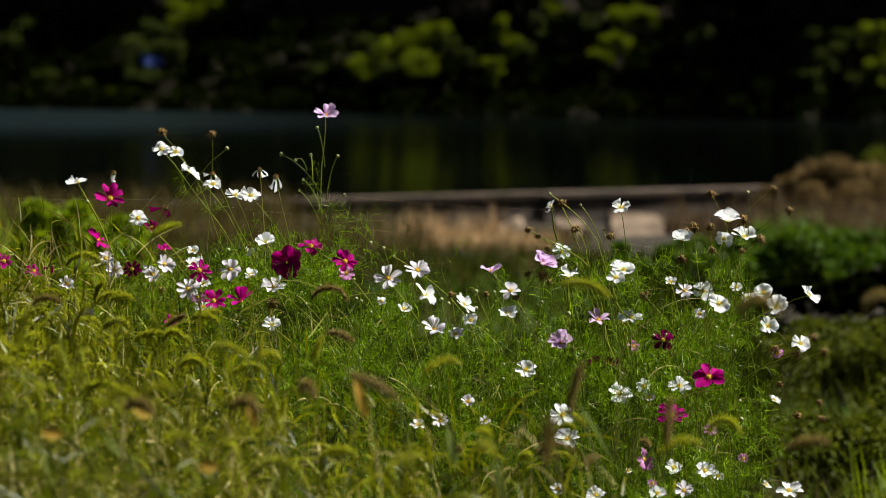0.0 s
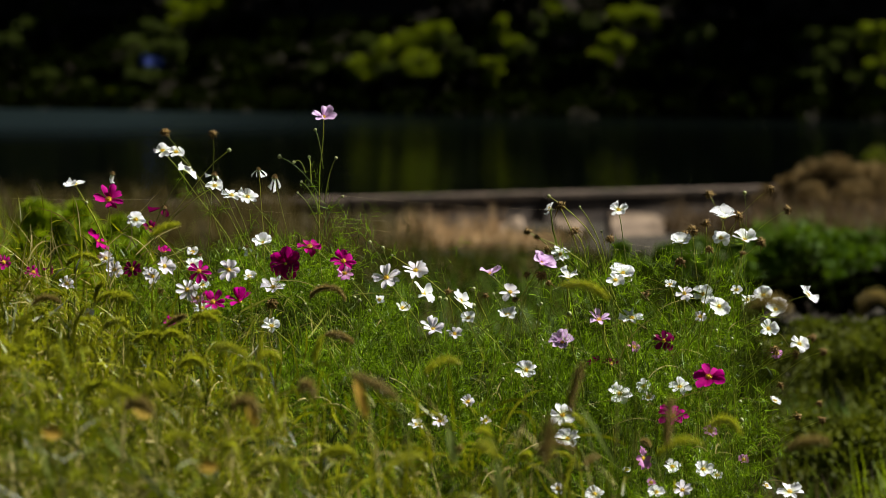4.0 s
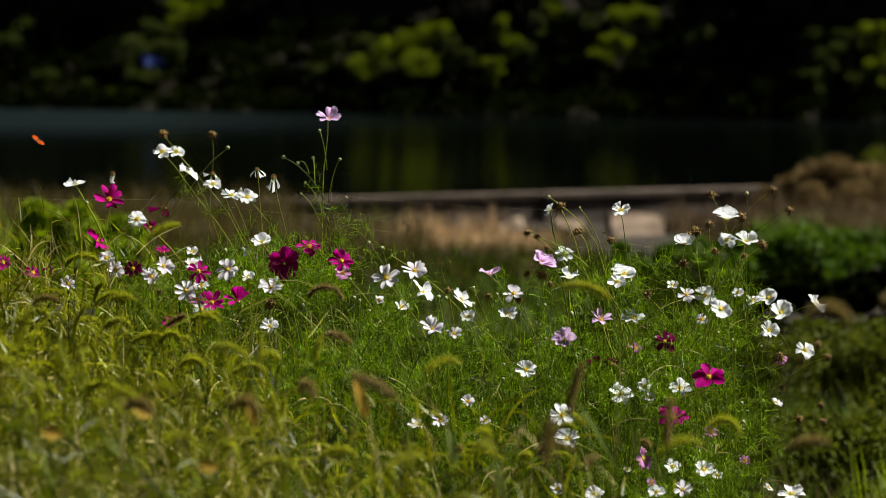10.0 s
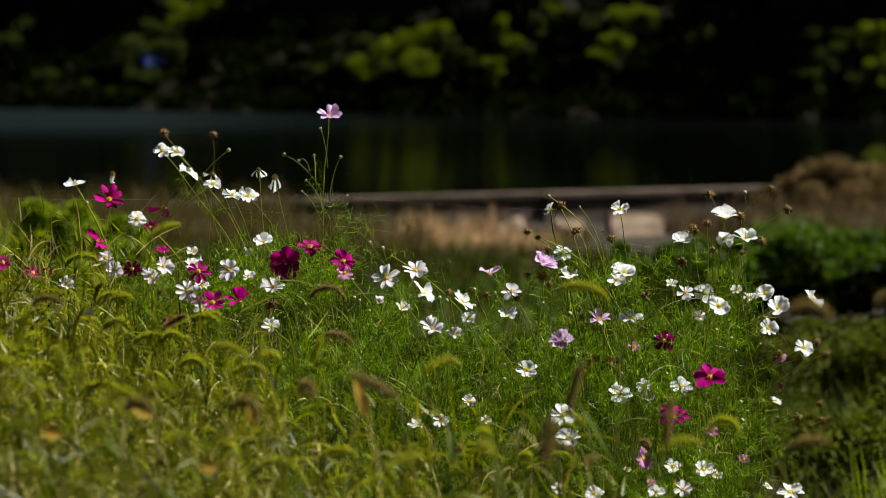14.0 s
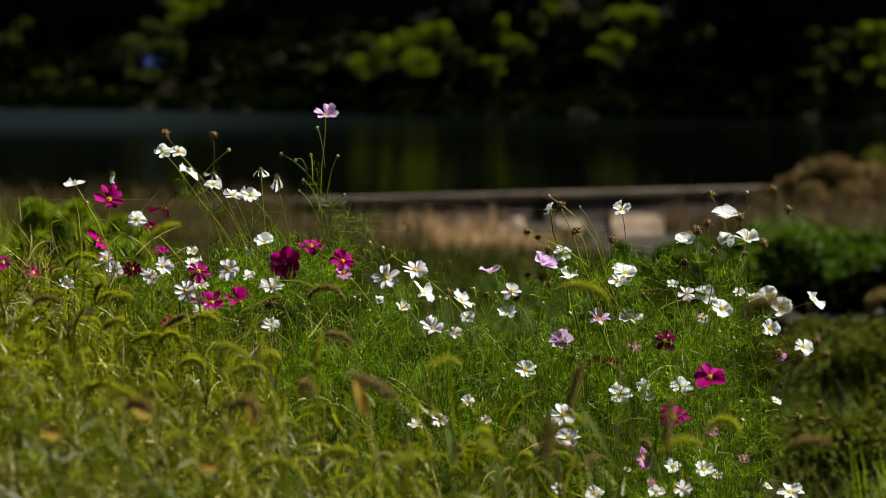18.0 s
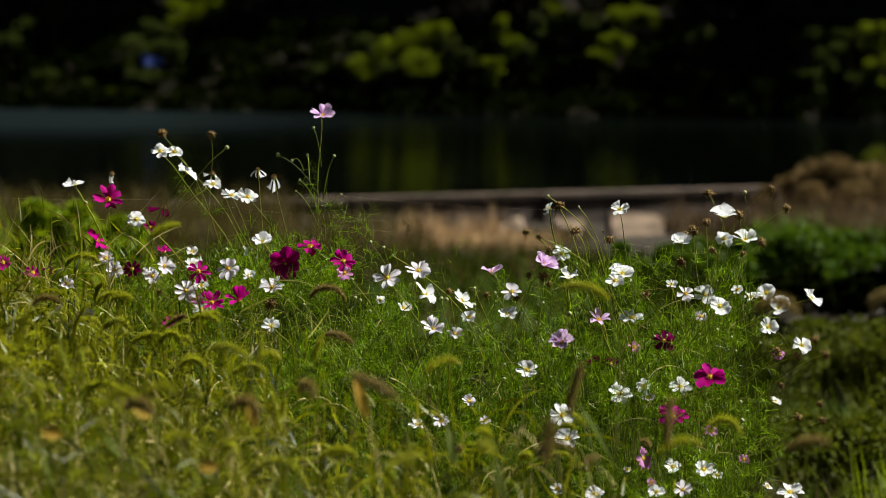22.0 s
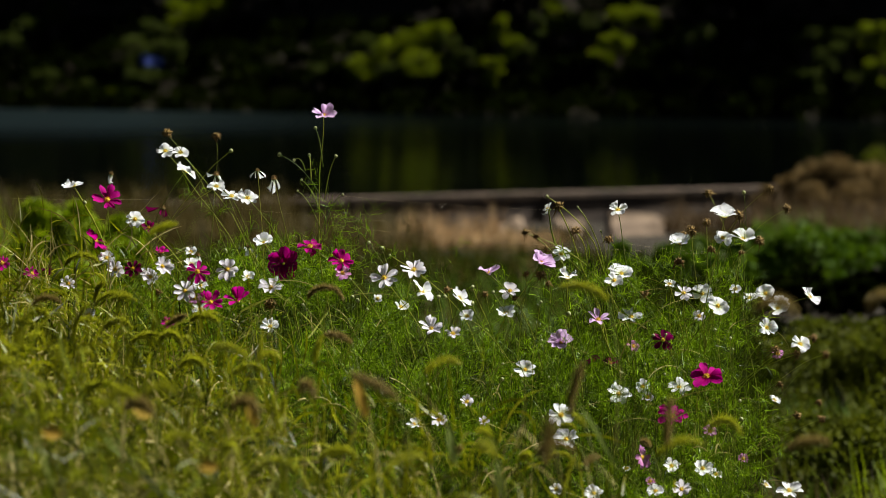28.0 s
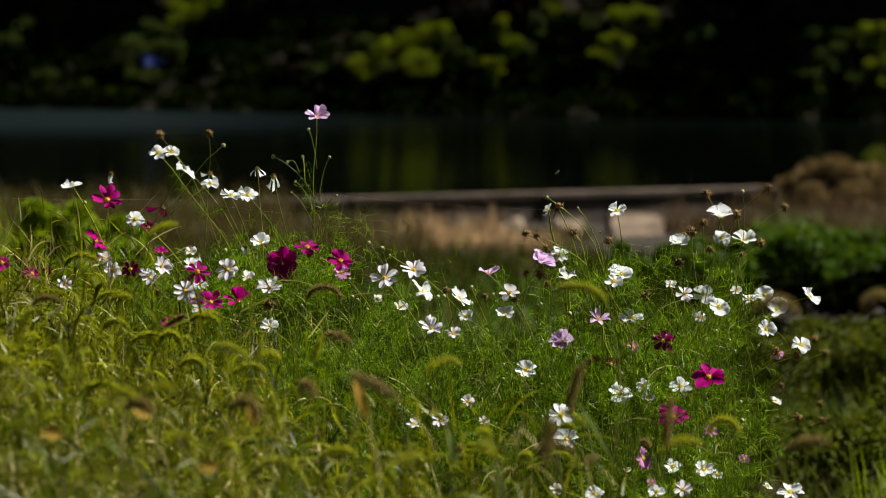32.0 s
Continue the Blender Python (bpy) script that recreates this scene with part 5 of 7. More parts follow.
# ---------------- foxtail grass ----------------
def foxtail(x, y, z, droop, size=0.07, side=1, mat=None, lean=0.0, label="", thick=0.011, standing=False):
    """A stalk that bows over, a bristly seed head hanging in an arc from x, y, z at its crest, and two blades."""
    mat = mat or FOX
    r = np.random.default_rng(int(abs(x * 977 + y * 131 + z * 71) * 10) % 100000)
    bx = x - side * 0.10 + lean
    bz = float(ground_z(np.array(bx), np.array(y)))
    root = tagged(new("foxtail_grass"), label or "arching yellow-green foxtail grass with a bristly seed head", "grass", "foxtail grasses")
    root.matrix_basis = pose(bx, y, bz)
    crest = Vector((x - bx, 0, z - bz))
    n = 12
    # arc of the head, from rising to hanging
    turn = r.uniform(-1.25, 1.25) if y < 7.6 else 0.0
    ahead = Vector((side * math.cos(turn), math.sin(turn), 0))
    if standing:
        droop = droop * 0.3
    th0, pts, p = radians(4 if standing else 62 - droop * 0.25), [], Vector((crest.x, 0, crest.z - size)) if standing else crest - ahead * (size * 0.45) + Vector((0, 0, -size * 0.14))
    for k in range(n + 1):
        pts.append(p.copy())
        th = th0 + radians(droop) * k / n
        p = p + (ahead * math.sin(th) + Vector((0, r.normal(0, 0.08), math.cos(th)))) * (size / n)
    stalk_pts = bend((0, 0, -0.01), pts[0], (side * -0.03, 0, 0.03), 8)
    part("stalk", mesh_of("stalk", *tube(stalk_pts + pts[1:4], [0.0008] * 12, 4), [FOX_STEM]), root)
    m = 1300
    i = r.integers(0, n, m)
    q = r.uniform(0, 1, m)
    A = np.array([tuple(v) for v in pts])
    P = A[i] * (1 - q)[:, None] + A[i + 1] * q[:, None]
    s = (i + q) / n
    along = A[i + 1] - A[i]
    along /= np.linalg.norm(along, axis=1)[:, None]
    d = r.normal(size=(m, 3))
    d /= np.linalg.norm(d, axis=1)[:, None]
    d = d + along * 0.7
    reach = thick * np.sin(np.clip(s * 0.9 + 0.12, 0, 1) * math.pi) ** 0.5 * r.uniform(0.8, 1.15, m)
    side_way = np.cross(d, r.normal(size=(m, 3)))
    side_way /= np.linalg.norm(side_way, axis=1)[:, None]
    T = P + d * reach[:, None]
    w = 0.0006
    V = np.stack([P - side_way * w, P + side_way * w, T], 1).reshape(-1, 3)
    part("bristle", mesh_of("bristles", V, np.arange(m * 3).reshape(-1, 3), [mat], False), root)
    core = tube(pts, [thick * 0.17 * math.sin(min(1, k / n * 0.85 + 0.15) * math.pi) ** 0.5 + 0.0006 for k in range(n + 1)], 6)
    part("seed_head", mesh_of("seed_head", *core, [mat]), root)
    for k in range(2):
        V, F = strips(np.array([tuple(stalk_pts[2 + 2 * k])]), np.array([r.uniform(0.08, 0.16)]), np.array([r.uniform(0, 6.28)]), np.array([0.3]), np.array([r.uniform(0.6, 1.8)]), np.array([0.005]), 6)
        part("blade", mesh_of("blade", V, F, [GRASS]), root)
    return root


def rooted(thing, top):
    p = thing.matrix_basis.translation
    return thing, p.x, p.y, p.z, top - p.z


SWAYING.setdefault("f12", []).append(rooted(foxtail(-0.476, 7.20, 2.578, 40, 0.058, 1), 2.578))
SWAYING.setdefault("f13", []).append(rooted(foxtail(-0.724, 8.5, 2.443, 120, 0.085, 1), 2.443))
SWAYING.setdefault("f15", []).append(rooted(foxtail(-0.634, 8.15, 2.390, 110, 0.098, 1), 2.390))
SWAYING.setdefault("f15", []).append(rooted(foxtail(-0.670, 7.86, 2.366, 90, 0.065, 1), 2.366))
SWAYING.setdefault("f22", []).append(rooted(foxtail(-0.453, 7.98, 2.368, 60, 0.059, 1), 2.368))
SWAYING.setdefault("f15", []).append(rooted(foxtail(-0.770, 8.02, 2.372, 140, 0.048, 1), 2.372))
SWAYING.setdefault("f15", []).append(rooted(foxtail(-0.610, 7.83, 2.366, 130, 0.063, -1), 2.366))
foxtail(-0.318, 6.97, 2.360, 120, 0.065, 1)
foxtail(-0.420, 7.06, 2.362, 110, 0.062, 1)
foxtail(-0.299, 7.2, 2.362, 110, 0.053, 1)
SWAYING.setdefault("f15", []).append(rooted(foxtail(-0.670, 7.28, 2.361, 120, 0.054, -1), 2.361))
foxtail(-0.726, 7.2, 2.362, 60, 0.092, 1)
foxtail(-0.550, 6.76, 2.348, 100, 0.086, 1)
foxtail(-0.525, 6.57, 2.338, 140, 0.062, 1)
foxtail(-0.639, 6.74, 2.347, 110, 0.086, 1)
foxtail(-0.592, 6.43, 2.332, 110, 0.065, 1)
SWAYING.setdefault("f15", []).append(rooted(foxtail(-0.794, 7.83, 2.366, 90, 0.073, 1), 2.366))
SWAYING.setdefault("f15", []).append(rooted(foxtail(-0.736, 7.56, 2.362, 100, 0.061, -1), 2.362))
SWAYING.setdefault("f22", []).append(rooted(foxtail(-0.533, 7.56, 2.362, 60, 0.061, 1), 2.362))
SWAYING.setdefault("f22", []).append(rooted(foxtail(-0.482, 7.56, 2.362, 160, 0.081, 1), 2.362))
foxtail(0.001, 7.02, 2.362, 90, 0.089, 1)
SWAYING.setdefault("f49", []).append(rooted(foxtail(0.211, 6.30, 2.538, 75, 0.085, -1), 2.538))
foxtail(0.430, 6.37, 2.328, 120, 0.098, 1)
foxtail(0.354, 6.24, 2.312, 90, 0.088, 1)
SWAYING.setdefault("f32", []).append(rooted(foxtail(-0.220, 8.21, 2.398, 150, 0.094, 1, FOX_RIPE, label="arching foxtail grass with a ripe brown seed head"), 2.398))
foxtail(0.180, 5.96, 2.470, 90, 0.080, 1, FOX_RIPE, standing=True, label="arching foxtail grass with a ripe brown seed head")
foxtail(-0.053, 6.13, 2.301, 90, 0.095, 1)
foxtail(-0.153, 6.19, 2.306, 110, 0.066, 1)
foxtail(-0.094, 5.66, 2.454, 25, 0.083, -1, FOX_RIPE, label="arching foxtail grass with a ripe brown seed head")
SWAYING.setdefault("f34", []).append(rooted(foxtail(-0.187, 7.56, 2.362, 60, 0.056, -1, FOX_RIPE, label="arching foxtail grass with a ripe brown seed head"), 2.362))
foxtail(-0.182, 5.66, 2.454, 150, 0.061, 1, FOX_RIPE, label="arching foxtail grass with a ripe brown seed head")
foxtail(-0.254, 5.48, 2.449, 160, 0.059, 1, FOX_RIPE, label="arching foxtail grass with a ripe brown seed head")
foxtail(-0.393, 6.28, 2.318, 120, 0.076, 1)
foxtail(-0.313, 6.21, 2.308, 140, 0.075, 1)
foxtail(-0.394, 5.48, 2.449, 150, 0.051, 1, FOX_RIPE, label="arching foxtail grass with a ripe brown seed head")
foxtail(0.299, 5.6, 2.452, 70, 0.068, 1, FOX_RIPE, standing=True, label="arching foxtail grass with a ripe brown seed head")
foxtail(-0.606, 6.13, 2.301, 120, 0.090, 1)
foxtail(-0.514, 6.02, 2.289, 110, 0.089, 1)
foxtail(-0.250, 6.09, 2.297, 140, 0.090, -1)
foxtail(0.470, 5.4, 2.406, 70, 0.058, 1, FOX_RIPE, label="arching foxtail grass with a ripe brown seed head")
SWAYING.setdefault("r1", []).append(rooted(foxtail(0.366, 4.6, 2.646, 130, 0.056, 1, FOX_RIPE, label="tall ripe brown foxtail grass close to the viewer"), 2.646))
SWAYING.setdefault("r2", []).append(rooted(foxtail(0.535, 5.2, 2.607, 170, 0.063, -1, FOX_RIPE, label="tall ripe brown foxtail grass close to the viewer"), 2.607))
foxtail(0.112, 4.6, 2.530, 60, 0.060, 1, FOX_RIPE, standing=True, label="tall ripe brown foxtail grass close to the viewer")
foxtail(0.152, 5.1, 2.360, 60, 0.070, -1, FOX, standing=True, label="upright green foxtail grass close to the viewer")
rf = random.Random(12)
for k in range(42):
    y = rf.uniform(4.9, 8.4)
    x = -y * 0.108 + y * 0.2 * rf.random() ** 1.4
    u = x * 9 / y
    top = 3 - (3 - float(np.interp(u, [-1.0, -0.6, -0.2, 0.2, 0.6], [2.40, 2.33, 2.24, 2.10, 1.98])) + rf.uniform(-0.02, 0.26)) * y / 9
    if u < 0.62:
        ripe = rf.random() < 0.16
        foxtail(x, y, top, rf.uniform(20, 150), rf.uniform(0.035, 0.07), rf.choice((-1, 1, 1)), FOX_RIPE if ripe else FOX, thick=rf.uniform(0.006, 0.010), standing=rf.random() < 0.35,
                label="short foxtail grass with a ripe brown seed head" if ripe else "short yellow-green foxtail grass with a bristly head")


# ---------------- small things ----------------
def silk(a, b, sag):
    """One strand of spider silk between two stalks."""
    pts = bend(a, b, (0, 0, -sag), 14)
    ob = tagged(new("spider_silk", mesh_of("silk", *tube(pts, [0.0001] * 15, 3), [STRAND])), "thin pale strand of spider silk between flower stalks", "spider silk", "spider silk")
    return ob


def fallen_leaf(x, y, z, long, wide, heading, tilt, label, mat):
    r = 9
    V, F = [], []
    for i in range(r + 1):
        s = i / r
        w = wide * math.sin(math.pi * (0.06 + 0.9 * s)) ** 0.8
        for q in (-1, 0, 1):
            V.append((s * long - long / 2, q * w / 2, 0.10 * wide * abs(q) - 0.25 * long * (s - 0.5) ** 2))
    for i in range(r):
        for j in range(2):
            a = i * 3 + j
            F.append((a, a + 1, a + 4, a + 3))
    ob = tagged(new("grass_leaf", mesh_of("grass_leaf", V, F, [mat])), label, "leaf")
    ob.matrix_basis = pose(x, y, z, 70, tilt, heading)


silk((-1.025, 9.05, 2.544), (-0.585, 9.00, 2.541), 0.004)
silk((-0.585, 9.00, 2.541), (-0.103, 9.10, 2.487), 0.006)
silk((-0.271, 9.00, 2.488), (0.567, 9.05, 2.420), 0.008)
silk((-0.234, 9.00, 2.550), (0.264, 9.10, 2.512), 0.006)
silk((0.382, 9.00, 2.447), (0.585, 9.05, 2.425), 0.004)


def wing(long, wide, sweep):
    """Rounded wing in the plane z = 0, hinged along x."""
    V, F = [(0, 0, 0)], []
    for k in range(13):
        a = -0.9 + sweep + 1.8 * k / 12
        q = 0.55 + 0.45 * math.sin(math.pi * (k + 1) / 14)
        V.append((math.sin(a) * long * q, math.cos(a) * wide * q, 0.0))
    F = [(0, k, k + 1) for k in range(1, 13)]
    return V, F


def insect(name, label, category, size, wing_mat, body_mat, spread):
    """A small flying insect: jointed body, antennae and wings that beat."""
    root = tagged(new(name), label, category)
    body = join(tube(bend((-0.5 * size, 0, 0), (0.12 * size, 0, 0), (0, 0, 0.03 * size), 5), [0.02 * size, 0.07 * size, 0.09 * size, 0.09 * size, 0.07 * size, 0.04 * size], 8),
                tube(bend((0.1 * size, 0, 0), (0.36 * size, 0, 0.02 * size), (0, 0, 0.02 * size), 3), [0.05 * size, 0.1 * size, 0.09 * size, 0.04 * size], 8))
    part("body", mesh_of("body", *body, [body_mat]), root)
    part("head", ball(0.075 * size, body_mat, "head"), root, m=pose(0.42 * size, 0, 0.02 * size))
    for s in (-1, 1):
        part("antenna", mesh_of("antenna", *tube(bend((0.45 * size, 0.02 * s * size, 0.04 * size), (0.72 * size, 0.16 * s * size, 0.14 * size), (0, 0, 0.03 * size), 3), [0.008 * size] * 4, 4), [body_mat]), root)
    wings = []
    for s in (-1, 1):
        for sweep, k in ((0.35, 1.0), (-0.5, 0.8)):
            v, f = wing(0.62 * spread * size * k, 0.9 * spread * size * k, sweep)
            me = mesh_of("wing", [(x, y * s, z) for x, y, z in v], f, [wing_mat], False)
            wings.append((part("wing", me, root, m=pose(0.15 * size, 0.05 * s * size, 0.07 * size, 30 * s, 0, 0)), s))
    return root, wings, size


BUTTERFLY = insect("butterfly", "small orange butterfly with a dark body", "butterfly", 0.019, WING, INSECT, 1.0)
BEE = insect("bee", "small dark bee with short clear wings", "bee", 0.011, SILK, INSECT, 0.75)


def fly(creature, heading, rows):
    """Carry an insect along its way, with beating wings while it is in the air."""
    root, wings, size = creature
    walk(root, [(t, pose(*p, 38, -12, heading)) for t, p in rows])
    beats = [(0.0, 0)]
    for (ta, pa), (tb, pb) in zip(rows, rows[1:]):
        if tb - ta < 0.35 and (Vector(pa) - Vector(pb)).length > 0.005:
            beats += [(ta + (tb - ta) * k / 2, 1 if (round(ta * 10) + k) % 2 else -1) for k in range(2)]
    beats.append((32.0, 0))
    for w, s in wings:
        walk(w, [(t, pose(0.15 * size, 0.05 * s * size, 0.07 * size, s * (30 + 32 * k), 0, 0)) for t, k in beats])


fallen_leaf(-0.400, 5.60, 2.431, 0.026, 0.023, 0, 20, "small yellowed leaf among the grass", YELLOW_LEAF)
fallen_leaf(-0.513, 5.50, 2.413, 0.027, 0.019, 0, 10, "small yellowed leaf among the grass", YELLOW_LEAF)
fallen_leaf(-0.111, 5.70, 2.438, 0.057, 0.015, 0, 75, "narrow yellow-orange dying leaf", YELLOW_LEAF)
fallen_leaf(-0.254, 5.60, 2.431, 0.045, 0.018, 0, 85, "narrow brownish dying leaf", YELLOW_LEAF)
fallen_leaf(-0.517, 6.60, 2.276, 0.092, 0.018, 0, 45, "broad pale green grass blade", PALE_BLADE)
fallen_leaf(-0.296, 5.30, 2.392, 0.024, 0.018, 0, 5, "pale yellow leaf in the grass", YELLOW_LEAF)
fallen_leaf(0.068, 5.00, 2.409, 0.045, 0.009, 0, 85, "pale dry leaf close to the viewer", PALE_BLADE)
fallen_leaf(0.230, 6.20, 2.335, 0.110, 0.007, 0, 60, "narrow pale green grass blade", PALE_BLADE)
fallen_leaf(0.013, 6.00, 2.340, 0.056, 0.013, 0, 80, "narrow yellow-green leaf among the grass", PALE_BLADE)
bud(0.569, 8.75, 2.278, 0.008, 0.05, "f61")
bud(0.630, 8.83, 2.067, 0.005, -0.03, "f84")
bud(0.105, 8.60, 2.368, 0.008, 0.03, "f45")
bud(0.468, 8.78, 2.266, 0.006, 0.06, "f72")
bud(-0.141, 8.85, 2.093, 0.009, -0.00, "f41")
bud(0.620, 8.74, 2.130, 0.009, -0.05, "f84")
bud(-0.031, 8.72, 2.168, 0.008, -0.06, "f41")
bud(-0.405, 8.84, 2.328, 0.006, -0.01, "f29")
bud(-0.023, 8.80, 2.155, 0.005, -0.04, "f41")
bud(0.435, 8.65, 2.275, 0.007, -0.04, "f72")
bud(-0.155, 8.79, 2.317, 0.008, -0.03, "f35")
bud(-0.209, 8.62, 2.137, 0.005, -0.02, "f34")
bud(0.464, 8.75, 2.188, 0.007, 0.01, "f76")
bud(-0.086, 8.60, 2.139, 0.007, 0.02, "f41")
bud(-0.325, 8.75, 2.059, 0.008, -0.04, "f34")
bud(0.211, 8.76, 2.098, 0.007, 0.03, "f80")
bud(0.208, 8.77, 2.257, 0.007, -0.02, "f83")
bud(0.107, 8.77, 2.112, 0.005, 0.01, "f82")
bud(0.603, 8.78, 2.260, 0.008, 0.04, "f67")
bud(-0.323, 8.81, 2.115, 0.006, 0.09, "f34")
bud(0.438, 8.60, 2.211, 0.006, -0.02, "f76")
bud(0.222, 8.73, 2.184, 0.006, 0.01, "f82")
bud(0.125, 8.74, 2.179, 0.008, 0.06, "f82")
bud(0.428, 8.84, 2.198, 0.006, 0.03, "f72")
bud(0.127, 8.81, 2.203, 0.007, -0.06, "f82")
bud(-0.033, 8.76, 2.183, 0.006, -0.00, "f41")
bud(-0.286, 8.67, 2.339, 0.008, 0.04, "f29")
bud(-0.433, 8.74, 2.311, 0.005, -0.04, "f34")
bud(-0.219, 8.64, 2.147, 0.006, -0.02, "f34")
bud(0.599, 8.63, 2.247, 0.007, 0.04, "f75")
bud(0.205, 8.71, 2.339, 0.008, -0.03, "f45")
bud(0.666, 8.82, 2.245, 0.006, -0.02, "f67")
bud(0.375, 8.83, 2.181, 0.009, 0.02, "f74")
bud(-0.088, 8.80, 2.147, 0.005, 0.01, "f41")


# ---------------- what moves ----------------
TIMES = [k / 2 for k in (*range(0, 8), *range(11, 30), *range(33, 52), *range(55, 65))]


def sway(series, dx, dz):
    """Rock the stalks of one series by millimetres at their tips; in the breaks they go on gently."""
    rows = list(zip(TIMES, dx, dz))
    full = []
    for a, b in zip(rows, rows[1:]):
        full.append(a)
        gap = b[0] - a[0]
        if gap > 1:
            swing = 0.35 * max(1.0, float(np.std(dx)))
            for k in (1, 2, 3):
                s = k / 4
                full.append((a[0] + gap * s, a[1] + (b[1] - a[1]) * s + swing * math.sin(k * 2.1 + a[0]), a[2] + (b[2] - a[2]) * s))
    full.append(rows[-1])
    for thing, x, y, z, high in SWAYING.get(series, ()):
        walk(thing, [(t, pose(x, y, z + v / 1000, 0, math.degrees(h / 1000 / high), 0)) for t, h, v in full])


def motions():
    sway("f1", [-7,17,-4,-15,2,-6,0,-26,54,9,35,90,-6,65,0,22,7,-2,44,-4,4,2,-4,0,-2,0,-17,15,7,2,-7,-2,-6,-2,-2,-2,-11,-26,-15,-11,-11,-20,-15,-20,-17,-22,-6,-11,-4,-20,-22,-37,-24,-28,-33,-26], [0,6,4,2,2,-2,-2,-2,-11,-11,-17,-30,-7,-15,-9,-6,-11,-7,-15,2,-6,-2,4,0,4,-2,2,4,0,4,0,2,-2,-2,-4,0,-2,0,0,4,2,6,6,6,6,6,-2,0,-6,-2,2,-4,0,-4,0,-2])
    sway("f2", [-2,7,7,4,4,0,4,0,9,7,11,22,6,9,-4,6,0,0,0,4,-2,2,4,0,2,0,2,11,6,6,2,7,7,2,4,11,4,-4,-4,4,2,2,2,0,0,-2,-5,7,-2,-4,-2,-7,-7,-11,-9,-9], [2,2,0,0,0,-2,-2,-2,-2,-7,-6,-2,-2,0,-4,-4,-4,-4,-2,0,-4,-2,-2,0,-4,-2,-2,0,-2,0,-4,-4,-4,-4,-6,-4,-2,-4,-2,-2,-2,-2,-2,0,-2,0,-2,-4,-2,-6,-4,-4,-2,-4,-4,-4])
    sway("f3", [-2,7,6,2,2,0,4,-2,11,2,24,28,4,13,2,4,0,0,6,4,4,-2,4,0,2,0,2,13,6,6,4,6,6,0,4,11,4,-7,-4,4,2,2,0,0,0,-2,-6,9,-2,-7,-2,-9,-9,-11,-11,-11], [0,0,0,0,0,0,0,0,0,0,-4,-4,-2,-2,0,0,0,0,-2,0,0,0,0,0,0,0,0,-2,0,0,0,0,0,0,-2,-2,0,2,0,0,0,0,0,0,0,0,2,-2,0,0,0,2,2,2,2,2])
    sway("f4", [4,7,9,0,6,2,0,-2,-2,6,4,4,7,0,4,-2,-2,0,-2,0,0,-2,-2,0,2,0,2,2,4,2,0,0,2,0,-4,2,4,0,-2,-2,2,0,-2,-2,-2,-4,-5,-5,-2,-4,-5,-4,-7,-7,-7,-7], [2,0,-2,2,0,2,2,2,2,-4,-4,-2,-4,2,-2,0,0,0,0,0,0,2,2,0,-2,0,0,0,-2,0,0,0,-2,-2,0,-2,-2,0,0,0,-2,0,0,2,2,2,2,2,0,0,0,0,2,2,2,2])
    sway("f5", [-2,6,6,4,2,2,2,2,6,0,4,17,0,6,-2,4,2,-2,0,0,0,0,2,0,0,-2,-2,9,6,4,0,6,4,-2,2,7,2,-2,-2,2,0,2,2,2,0,-2,-6,6,0,-6,-4,-7,-6,-7,-7,-7], [0,0,0,0,0,0,-2,-2,-2,-2,-4,-6,0,-2,0,-2,-2,0,0,0,0,0,0,0,0,0,0,-2,0,0,0,-2,-2,-2,-2,-2,-2,0,0,0,0,0,0,0,0,2,0,-2,0,0,-2,0,2,2,0,0])
    sway("f6", [4,6,4,6,0,0,2,-4,0,-2,-4,7,2,-4,4,-2,-2,-4,-4,-2,0,-2,-4,0,0,-2,-2,4,6,-2,0,-2,0,-2,-6,6,-2,-2,-4,-4,0,-2,0,-4,-2,-4,-6,-4,0,-7,-7,-9,-9,-6,-7,-6], [0,0,0,0,0,0,0,0,0,0,0,0,0,-2,0,-2,0,0,0,-2,0,0,0,0,0,0,0,0,0,0,0,0,0,0,-2,0,0,0,0,0,0,0,0,0,0,0,0,-2,0,0,-2,0,0,0,0,0])
    sway("f7", [0,11,6,4,-2,4,0,-6,-2,0,-6,6,4,-2,2,-4,-4,-7,-4,-2,-2,-4,-4,0,0,-4,-4,4,9,0,0,0,-2,0,-4,9,0,-2,-6,-4,2,-2,0,-4,-2,-4,-6,-6,0,-7,-6,-6,-13,-7,-9,-6], [0,4,4,4,2,0,0,-2,0,-4,-2,0,-2,-2,0,-2,-2,-2,0,-2,0,0,2,0,0,0,0,0,2,0,0,-4,-4,-2,-4,-2,-2,-2,-2,0,0,0,2,0,2,0,0,-4,-2,-4,-4,0,0,0,0,2])
    sway("f8", [4,4,6,4,4,4,2,0,0,2,2,2,4,2,2,0,0,0,0,0,2,0,0,0,0,0,0,0,2,0,0,0,0,0,-2,-2,0,0,-2,-4,-2,-2,-2,-2,-2,-2,-4,-4,-2,-2,-4,-4,-4,-4,-6,-6], [4,2,2,2,2,2,0,0,0,0,0,2,2,0,0,0,0,0,0,0,0,0,0,0,0,0,0,0,0,0,0,0,0,0,-2,-2,0,0,0,-2,-2,-2,-2,0,0,0,0,-2,-2,-2,-2,-2,0,0,-2,-2])
